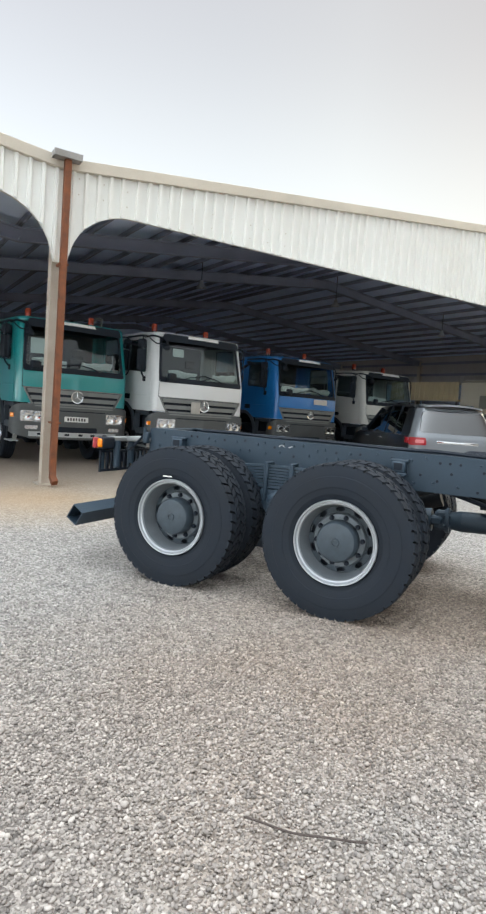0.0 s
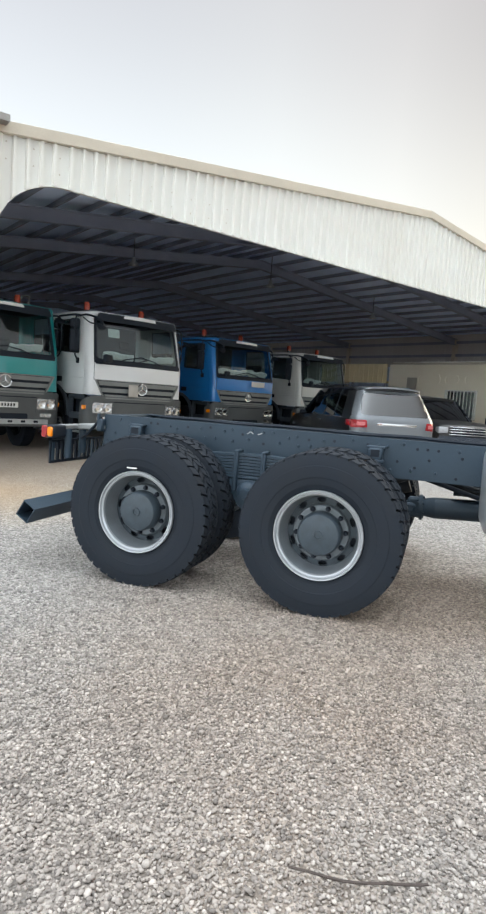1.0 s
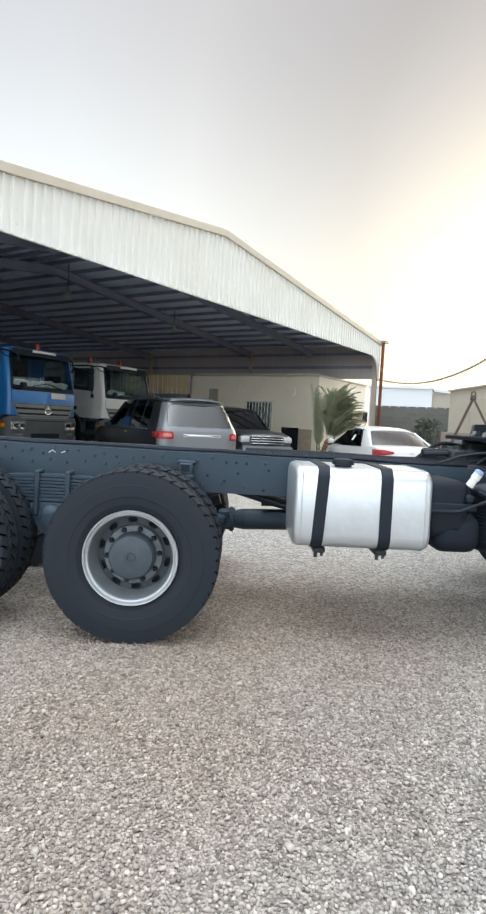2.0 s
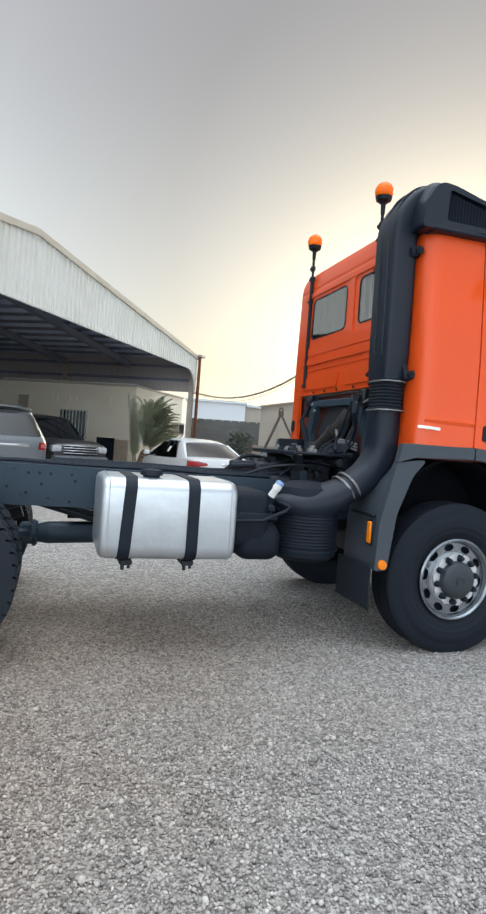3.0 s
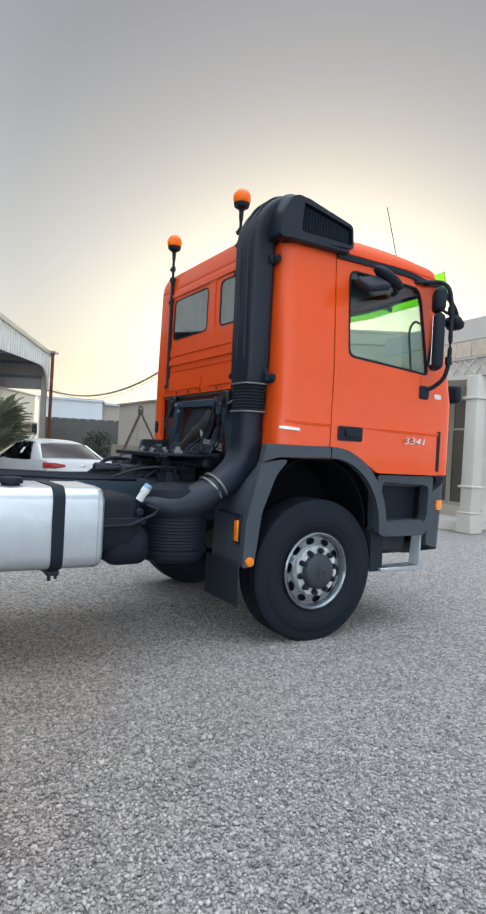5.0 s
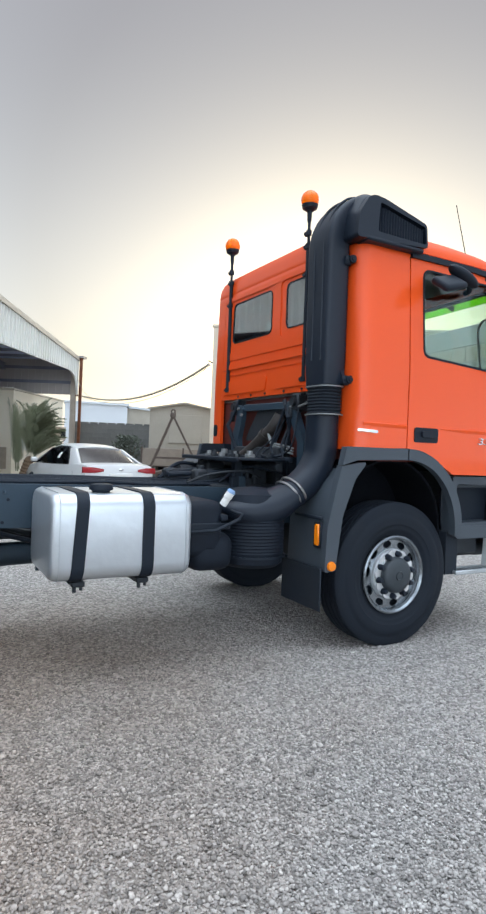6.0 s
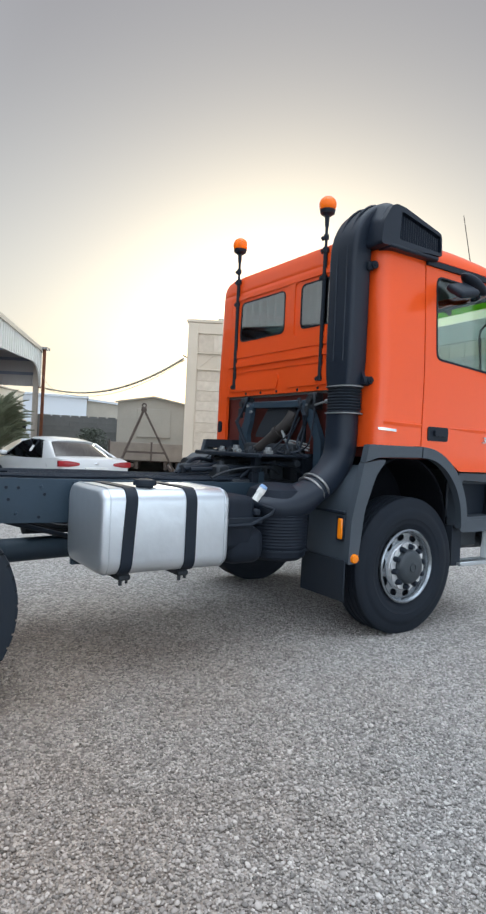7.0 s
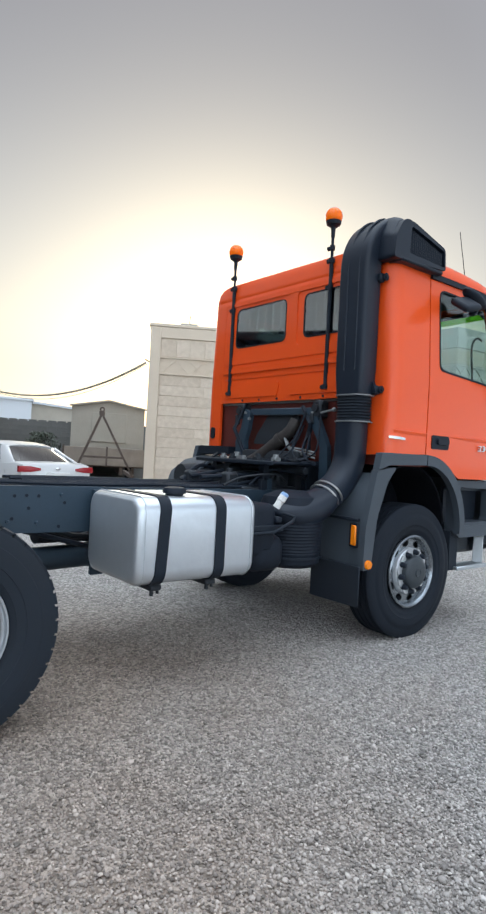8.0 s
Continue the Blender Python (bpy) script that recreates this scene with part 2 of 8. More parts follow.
HUBGREY = material("hub_paint", (0.042, 0.058, 0.073), 0.5, 0, 0.28, 0.05, 0.3, 0.006)
HUBDARK = material("dark_hub_cap", (0.030, 0.038, 0.046), 0.5, 0, 0.2, 0.1, 0.2, 0.005)
POLISHED = material("polished_ring", (0.78, 0.80, 0.82), 0.25, 0.65, 0.12, 0.08, 0.1, 0.004)
STEEL = material("steel", (0.45, 0.45, 0.44), 0.35, 0.9, 0.15, 0.1, 0.1, 0.004)
CHROME = material("chrome", (0.75, 0.76, 0.77), 0.12, 1.0, 0.05, 0.2)
ALU = material("brushed_aluminium", (0.63, 0.665, 0.70), 0.30, 0.70, 0.05, 0.5, 0.08, 0.09)
GALV = material("galvanised_step", (0.5, 0.53, 0.55), 0.4, 0.7, 0.12, 0.1, 0.1, 0.004)
GLASS = glass("cab_glass", (0.84, 0.92, 0.90))
GLASS_REAR = glass("rear_glass", (0.30, 0.38, 0.41), 0.03, 0.32)
SCREEN = glass("windscreen_glass", (0.80, 0.88, 0.86), 0.02, 0.06)
TINTED = glass("dark_car_glass", (0.08, 0.09, 0.09), 0.02, 0.08)
SKYGLASS = glass("sky_reflecting_glass", (0.11, 0.12, 0.125), 0.04, 0.20)
SMOKED = glass("rear_car_glass", (0.16, 0.18, 0.19), 0.06, 0.15)
RIMDARK = material("dull_rim", (0.15, 0.172, 0.19), 0.38, 0.3, 0.2, 0.08, 0.2, 0.005)
RIMGREY = material("grey_rim_well", (0.26, 0.285, 0.305), 0.36, 0.4, 0.15, 0.10, 0.15, 0.005)
TUBE = material("weathered_steel", (0.26, 0.27, 0.27), 0.5, 0.4, 0.2, 0.15, 0.15, 0.006)
RIMSAT = material("satin_rim", (0.27, 0.295, 0.32), 0.24, 0.85, 0.12, 0.12, 0.1, 0.004)
SCREEN_DARK = glass("parked_windscreen", (0.80, 0.86, 0.86), 0.02, 0.05)
HEADLAMP = material("faceted_headlamp", (0.62, 0.64, 0.66), 0.12, 0.85, 0.5, 0.05, 0.8, 0.03, coat=0.8)
WINGPLASTER = material("warm_villa_plaster", (0.63, 0.54, 0.425), 0.85, 0, 0.10, 1.2, 0.2, 0.012, tint=(0.52, 0.43, 0.32))
BUMPER = material("grey_bumper", (0.088, 0.095, 0.097), 0.5, 0, 0.15, 0.3, 0.1, 0.004)
STRIP = material("old_rubber", (0.07, 0.055, 0.048), 0.8, 0, 0.3, 0.1)
CABIN_DIM = material("dim_cab_lining", (0.035, 0.042, 0.055), 0.6, 0, 0.2, 0.2)
SEAT = material("seat_cloth", (0.05, 0.05, 0.055), 0.9, 0, 0.2, 0.1, 0.2, 0.004)
CABIN = material("cab_lining", (0.16, 0.155, 0.15), 0.8, 0, 0.1, 0.3, 0.1, 0.005)
PAPER = material("white_paper", (0.75, 0.75, 0.72), 0.8, 0, 0.06, 0.1)
# a little emission added to the amber plastic, reflectors included
AMBER = lens("amber_lens", (0.93, 0.25, 0.003), 0.04)
BEACON = lens("beacon_plastic", (0.94, 0.18, 0.001), 0.10)
BEACON.node_tree.nodes["Principled BSDF"].inputs["Specular IOR Level"].default_value = 0.25
BEACON.node_tree.nodes["Principled BSDF"].inputs["Coat Weight"].default_value = 0.0
BEACON.node_tree.nodes["Principled BSDF"].inputs["Transmission Weight"].default_value = 0.30
ORANGE_DULL = lens("dull_orange_lens", (0.42, 0.055, 0.025))
RED = lens("red_lens", (0.34, 0.015, 0.022))
PINKLENS = lens("pink_lamp_band", (0.62, 0.16, 0.17))
LAMPGLASS = material("headlamp_glass", (0.55, 0.57, 0.60), 0.12, 0.25, 0.25, 0.05, 0.2, 0.01, coat=0.8)
VISOR = material("lime_acrylic", (0.30, 0.85, 0.03), 0.25, 0, 0.06, 0.3)
VISOR.node_tree.nodes["Principled BSDF"].inputs["Transmission Weight"].default_value = 0.5
MIRROR = material("mirror_glass", (0.8, 0.8, 0.8), 0.03, 1.0, 0.02, 0.3)
CLAD = material("cream_cladding", (0.76, 0.765, 0.735), 0.5, 0, 0.05, 1.2, 0.05, 0.01, tint=(0.68, 0.66, 0.59), each=0.07)
GUTTER = material("dull_gutter_tin", (0.29, 0.285, 0.275), 0.5, 0.3, 0.2, 0.3, 0.1, 0.01, tint=(0.21, 0.185, 0.16))
FLASH = material("tan_flashing", (0.53, 0.48, 0.40), 0.55, 0, 0.12, 0.8, 0.05, 0.01)
UNDER = material("roof_underside", (0.66, 0.76, 0.97), 0.6, 0, 0.08, 1.5, 0.1, 0.02, each=0.15)
SIDECLAD = material("dusty_side_sheet", (0.47, 0.445, 0.44), 0.65, 0, 0.06, 1.2, 0.1, 0.02)
PURLIN = material("purlin_steel", (0.22, 0.24, 0.31), 0.6, 0.1, 0.2, 0.6, 0.1, 0.01)
RUST = material("rust_pipe", (0.16, 0.050, 0.017), 0.7, 0, 0.5, 0.10, 0.4, 0.012, tint=(0.045, 0.022, 0.014))
POST = material("post_paint", (0.50, 0.46, 0.40), 0.6, 0, 0.15, 0.4, 0.1, 0.01, tint=(0.36, 0.27, 0.19))
PLASTER = material("cream_plaster", (0.86, 0.81, 0.68), 0.85, 0, 0.05, 1.5, 0.2, 0.012, tint=(0.76, 0.68, 0.54))
# greyer than the wing plaster: the porch's shade is put into the colour
PLASTER_W = material("shaded_porch_plaster", (0.62, 0.59, 0.54), 0.85, 0, 0.08, 1.2, 0.2, 0.012, tint=(0.44, 0.38, 0.31))
STONE = material("cladding_stone", (0.60, 0.515, 0.41), 0.8, 0, 0.16, 0.12, 0.4, 0.02, each=0.20, tint=(0.48, 0.385, 0.28))
SIDING = material("yellow_siding", (0.78, 0.66, 0.42), 0.6, 0, 0.08, 0.8)
BLOCKWALL = material("grey_block", (0.165, 0.165, 0.155), 0.9, 0, 0.18, 0.9, 0.4, 0.03, each=0.14)
FARWHITE = material("far_white_sheet", (0.62, 0.66, 0.70), 0.6, 0, 0.06, 3.0)
CABINWALL = material("site_cabin_paint", (0.40, 0.37, 0.31), 0.7, 0, 0.12, 0.8, 0.1, 0.02)
BOARD = material("weathered_board", (0.27, 0.23, 0.19), 0.85, 0, 0.25, 0.4, 0.2, 0.02, each=0.15)
RUSTY = material("trailer_brown", (0.11, 0.085, 0.07), 0.8, 0, 0.35, 0.3, 0.3, 0.02)
BARK = material("palm_bark", (0.16, 0.11, 0.07), 0.9, 0, 0.35, 0.1, 0.6, 0.02)
LEAF = material("palm_leaf", (0.175, 0.200, 0.125), 0.55, 0, 0.3, 0.5, island=0.6, tint=(0.22, 0.21, 0.13))
SHRUB = material("shrub_leaf", (0.105, 0.118, 0.090), 0.7, 0, 0.2, 0.4, island=0.35)
CARBLACK = material("black_car_paint", (0.012, 0.013, 0.015), 0.3, 0, 0.1, 0.5, coat=0.35)
CARSILVER = material("silver_car_paint", (0.17, 0.185, 0.20), 0.32, 0.4, 0.06, 0.5, coat=0.5)
CARWHITE = material("white_car_paint", (0.66, 0.66, 0.655), 0.3, 0, 0.04, 0.5, coat=0.7)
CARGREY = material("graphite_car_paint", (0.05, 0.05, 0.052), 0.3, 0.3, 0.08, 0.5, coat=0.6)
CABLE = material("cable_sheath", (0.42, 0.38, 0.30), 0.7, 0, 0.2, 0.2)
CAPBLUE = material("pale_blue_cap", (0.25, 0.38, 0.60), 0.5, 0, 0.1, 0.05)
INK = material("dull_ink", (0.05, 0.05, 0.05), 0.6, 0, 0.1, 0.1)
SILVERMARK = material("silver_letter", (0.7, 0.7, 0.7), 0.25, 0.7, 0.05, 0.1)
ACMAT = material("ac_casing", (0.42, 0.36, 0.28), 0.7, 0, 0.2, 0.2, 0.1, 0.01)
GROUND, STONES = ground_material(), stone_material()


# ---- shape helpers ----
def place(bm, m):
    bmesh.ops.transform(bm, matrix=m, verts=bm.verts)
    return bm


def join(*parts):
    """Several bmeshes as one."""
    me = bpy.data.meshes.new("tmp")
    out = bmesh.new()
    for b in parts:
        b.to_mesh(me)
        out.from_mesh(me)
        b.free()
    bpy.data.meshes.remove(me)
    return out


def box(x0, x1, y0, y1, z0, z1, bevel=0.0, seg=1):
    bm = bmesh.new()
    bmesh.ops.create_cube(bm, size=1)
    place(bm, Matrix.Translation(((x0 + x1) / 2, (y0 + y1) / 2, (z0 + z1) / 2)) @ Matrix.Diagonal((abs(x1 - x0), abs(y1 - y0), abs(z1 - z0), 1)))
    if bevel:
        bmesh.ops.bevel(bm, geom=bm.edges[:], offset=bevel, segments=seg, affect="EDGES", profile=0.5)
    return bm


def bar(p, q, w, h=None, bevel=0.0, up=(0, 0, 1)):
    """A box-section bar from p to q."""
    p, q = Vector(p), Vector(q)
    d = q - p
    h = h or w
    b = box(-w / 2, w / 2, -h / 2, h / 2, 0, d.length, bevel)
    z = d.normalized()
    y = Vector(up) - z * z.dot(Vector(up))
    if y.length < 1e-4:
        y = Vector((0, 1, 0)) - z * z.y
    y.normalize()
    x = y.cross(z)
    m = Matrix((x, y, z)).transposed().to_4x4()
    m.translation = p
    return place(b, m)


def rod(p, q, r, r2=None, seg=12, caps=True):
    p, q = Vector(p), Vector(q)
    bm = bmesh.new()
    bmesh.ops.create_cone(bm, cap_ends=caps, segments=seg, radius1=r, radius2=r if r2 is None else r2, depth=(q - p).length)
    m = (q - p).to_track_quat("Z", "Y").to_matrix().to_4x4()
    m.translation = (p + q) / 2
    return place(bm, m)


def ball(c, r, sx=1, sy=1, sz=1, seg=14):
    bm = bmesh.new()
    bmesh.ops.create_uvsphere(bm, u_segments=seg, v_segments=max(6, seg // 2), radius=r)
    return place(bm, Matrix.Translation(c) @ Matrix.Diagonal((sx, sy, sz, 1)))


def lathe(profile, axis="y", seg=32):
    """Turns (radius, height) points round an axis."""
    bm = bmesh.new()
    rings = []
    for r, h in profile:
        ring = []
        for i in range(seg):
            a = 2 * math.pi * i / seg
            c, s = r * math.cos(a), r * math.sin(a)
            ring.append(bm.verts.new({"y": (c, h, s), "z": (c, s, h), "x": (h, c, s)}[axis]))
        rings.append(ring)
    for a, b in zip(rings, rings[1:]):
        for i in range(seg):
            j = (i + 1) % seg
            bm.faces.new((a[i], a[j], b[j], b[i]))
    bmesh.ops.remove_doubles(bm, verts=bm.verts, dist=1e-5)
    bmesh.ops.recalc_face_normals(bm, faces=bm.faces)
    return bm


def sweep(points, section, closed=True, up=(0, 0, 1), scales=None):
    """Sweeps a section (list of (a, b)) along points; a runs sideways, b upwards."""
    bm = bmesh.new()
    pts = [Vector(p) for p in points]
    rings = []
    for i, p in enumerate(pts):
        d = (pts[min(i + 1, len(pts) - 1)] - pts[max(i - 1, 0)]).normalized()
        side = d.cross(Vector(up))
        if side.length < 1e-4:
            side = Vector((1, 0, 0))
        side.normalize()
        top = side.cross(d)
        k = scales[i] if scales else 1.0
        ka, kb = k if isinstance(k, tuple) else (k, k)
        rings.append([bm.verts.new(p + side * a * ka + top * b * kb) for a, b in section])
    n_ = len(section)
    for a, b in zip(rings, rings[1:]):
        for i in range(n_ if closed else n_ - 1):
            j = (i + 1) % n_
            bm.faces.new((a[i], a[j], b[j], b[i]))
    if closed:
        bm.faces.new(rings[0][::-1])
        bm.faces.new(rings[-1])
    bmesh.ops.recalc_face_normals(bm, faces=bm.faces)
    return bm


def smooth(points, n_=5):
    """More points along a rounded line through the given ones."""
    p = [Vector(q) for q in points]
    p = [p[0] * 2 - p[1]] + p + [p[-1] * 2 - p[-2]]
    out = []
    for a, b, c, d in zip(p, p[1:], p[2:], p[3:]):
        for i in range(n_):
            t = i / n_
            out.append(0.5 * (2 * b + (c - a) * t + (2 * a - 5 * b + 4 * c - d) * t * t + (3 * b - a - 3 * c + d) * t ** 3))
    return out + [p[-2]]


def circle(r, seg=10, ry=None):
    return [(r * math.cos(2 * math.pi * i / seg), (ry or r) * math.sin(2 * math.pi * i / seg)) for i in range(seg)]


def rounded(x0, x1, y0, y1, r, seg=4):
    """A rounded rectangle as a loop."""
    out = []
    for cx, cy, a0 in ((x1 - r, y1 - r, 0), (x0 + r, y1 - r, 90), (x0 + r, y0 + r, 180), (x1 - r, y0 + r, 270)):
        for i in range(seg + 1):
            a = radians(a0 + 90 * i / seg)
            out.append((cx + r * math.cos(a), cy + r * math.sin(a)))
    return out


def round_poly(pts, seg=4):
    """Rounds the corners of a loop of (x, y, radius)."""
    out = []
    n_ = len(pts)
    for i, (x, y, r) in enumerate(pts):
        p, a, b = Vector((x, y)), Vector(pts[i - 1][:2]), Vector(pts[(i + 1) % n_][:2])
        if r <= 0:
            out.append((x, y))
            continue
        u, v = (a - p).normalized(), (b - p).normalized()
        ang = u.angle(v)
        t = min(r / math.tan(ang / 2), (a - p).length * 0.49, (b - p).length * 0.49)
        s, e = p + u * t, p + v * t
        for k in range(seg + 1):
            w = k / seg
            q = s * (1 - w) ** 2 + p * 2 * w * (1 - w) + e * w * w
            out.append((q.x, q.y))
    return out


def plate(outer, holes, thick, bend, cuts_u=(), cuts_v=()):
    """A flat sheet in (u, v) with holes, cut into strips so that it can bend, given thickness; bend(u, v, w) gives its place."""
    bm = bmesh.new()
    for loop in (outer, *holes):
        vs = [bm.verts.new((a, b, 0)) for a, b in loop]
        for i in range(len(vs)):
            bm.edges.new((vs[i - 1], vs[i]))
    bmesh.ops.triangle_fill(bm, use_beauty=True, use_dissolve=False, edges=bm.edges[:])
    for axis, cuts in (((1, 0, 0), cuts_u), ((0, 1, 0), cuts_v)):
        for c in cuts:
            bmesh.ops.bisect_plane(bm, geom=bm.verts[:] + bm.edges[:] + bm.faces[:], plane_co=Vector(axis) * c, plane_no=axis)
    bmesh.ops.recalc_face_normals(bm, faces=bm.faces)
    if bm.faces and bm.faces[:][0].normal.z < 0:
        bmesh.ops.reverse_faces(bm, faces=bm.faces)
    ext = bmesh.ops.extrude_face_region(bm, geom=bm.faces[:])
    for v in ext["geom"]:
        if isinstance(v, bmesh.types.BMVert):
            v.co.z += thick
    bmesh.ops.recalc_face_normals(bm, faces=bm.faces)
    for v in bm.verts:
        v.co = bend(v.co.x, v.co.y, v.co.z)
    bmesh.ops.recalc_face_normals(bm, faces=bm.faces)
    return bm


def flat_xz(y):
    return lambda u, v, w: Vector((u, y + w, v))


def flat_yz(x):
    return lambda u, v, w: Vector((x + w, u, v))


def mesh_of(name, bm, mat, angle=38):
    me = bpy.data.meshes.new(name)
    bm.to_mesh(me)
    bm.free()
    me.materials.append(mat)
    me.shade_smooth()
    me.set_sharp_from_angle(angle=radians(angle))
    return me


def part(name, bm, mat, parent, label="", angle=38):
    ob = new(name, mesh_of(name, bm, mat, angle))
    ob.parent = parent
    return tagged(ob, label)


def alike(name, me, parent, m):
    """One more object on a shared mesh."""
    ob = new(name, me)
    ob.parent = parent
    ob.matrix_basis = m
    return ob


def thing(name, m, label, category, group="", kind=""):
    return tagged(base_at(name, m), label, category, group, kind)


def base_at(name, m):
    ob = new(name)
    ob.empty_display_size = 0.3
    ob.matrix_basis = m
    return ob


def lone(name, bm, mat, label, category, m=None, group="", kind="", angle=38):
    ob = new(name, mesh_of(name, bm, mat, angle))
    if m is not None:
        ob.matrix_basis = m
    return tagged(ob, label, category, group, kind)


def text_mesh(body, size, depth):
    """Letters in the built-in font as a bmesh, centred."""
    cu = bpy.data.curves.new("tmp", "FONT")
    cu.body, cu.size, cu.extrude, cu.align_x, cu.align_y = body, size, depth, "CENTER", "CENTER"
    ob = bpy.data.objects.new("tmp", cu)
    scene.collection.objects.link(ob)
    me = bpy.data.meshes.new_from_object(ob.evaluated_get(bpy.context.evaluated_depsgraph_get()))
    bm = bmesh.new()
    bm.from_mesh(me)
    bpy.data.objects.remove(ob)
    bpy.data.curves.remove(cu)
    bpy.data.meshes.remove(me)
    return bm


# ---- ground ----
def smoothstep(a, b, x):
    k = min(max((x - a) / (b - a), 0.0), 1.0)
    return k * k * (3 - 2 * k)


def hollow(x, y):
    """The bed is pressed down a little under the rear axles."""
    return -0.024 * smoothstep(2.6, -0.9, x) * smoothstep(-5.0, -2.6, x) * smoothstep(-6.0, -2.5, y) * smoothstep(5.5, 3.5, y)


def ground_sheet():
    bm = bmesh.new()
    xs = [-900, -60] + [-40 + 2 * i for i in range(16)] + [-8 + 0.5 * i for i in range(32)] + [8 + 2 * i for i in range(17)] + [60, 900]
    grid = [[bm.verts.new((x, y, 0.012 * noise.noise((x * 0.15, y * 0.15, 0)) if abs(x) < 40 and abs(y) < 40 and math.hypot(x, y) > 7 else hollow(x, y))) for x in xs] for y in xs]
    for a, b in zip(grid, grid[1:]):
        for i in range(len(xs) - 1):
            bm.faces.new((a[i], a[i + 1], b[i + 1], b[i]))
    return lone("ground", bm, GROUND, "pale crushed gravel yard with sandy patches", "ground", kind="structure")


ground_sheet()

# ---- open shed: local x along the gable front, y into the shed ----
SHED = pose(-5.785, 3.348, 0, 0, 0, 57.3)
SPAN, RIDGE, DEEP = 22.3, 10.45, 23.6
EAVE, APEX, SOFFIT = 5.05, 6.29, 4.43


def roof_z(s):
    s = s % SPAN
    return EAVE + (APEX - EAVE) * (s / RIDGE if s < RIDGE else (SPAN - s) / (SPAN - RIDGE))


def soffit_z(s):
    """Lower edge of the gable cladding, with a quarter arch at each post."""
    s = s % SPAN
    e = min(s, SPAN - s)
    a, b = 1.15, SOFFIT - 3.53
    if e < 0.12:
        return 3.53
    if e < a:
        k = (a - e) / (a - 0.12)
        return SOFFIT - b * (1 - math.sqrt(max(0.0, 1 - k * k)))
    return SOFFIT


def cladding_sheet(s0, s1):
    """A ribbed metal sheet that follows the roof above and the arch below."""
    bm = bmesh.new()
    pitch, rows = 0.20, []
    s, pts = s0, []
    while s < s1 - 1e-6:
        e = min(s + pitch, s1)
        for k, o in ((0.0, 0.0), (0.62, 0.0), (0.70, -0.055), (0.90, -0.055)):
            q = s + pitch * k
            if q < e - 1e-4:
                pts.append((q, o))
        s += pitch
    pts.append((s1, 0.0))
    for q, o in pts:
        zs = [soffit_z(min(max(q, s0 + 1e-3), s1 - 1e-3)), roof_z(min(max(q, s0 + 1e-3), s1 - 1e-3)) - 0.10]
        rows.append([bm.verts.new((q, o + w, z)) for w in (-0.05, -0.044) for z in zs])
    for a, b in zip(rows, rows[1:]):
        for i, j in ((0, 1), (1, 3), (3, 2), (2, 0)):
            bm.faces.new((a[i], a[j], b[j], b[i]))
    bmesh.ops.recalc_face_normals(bm, faces=bm.faces)
    return bm


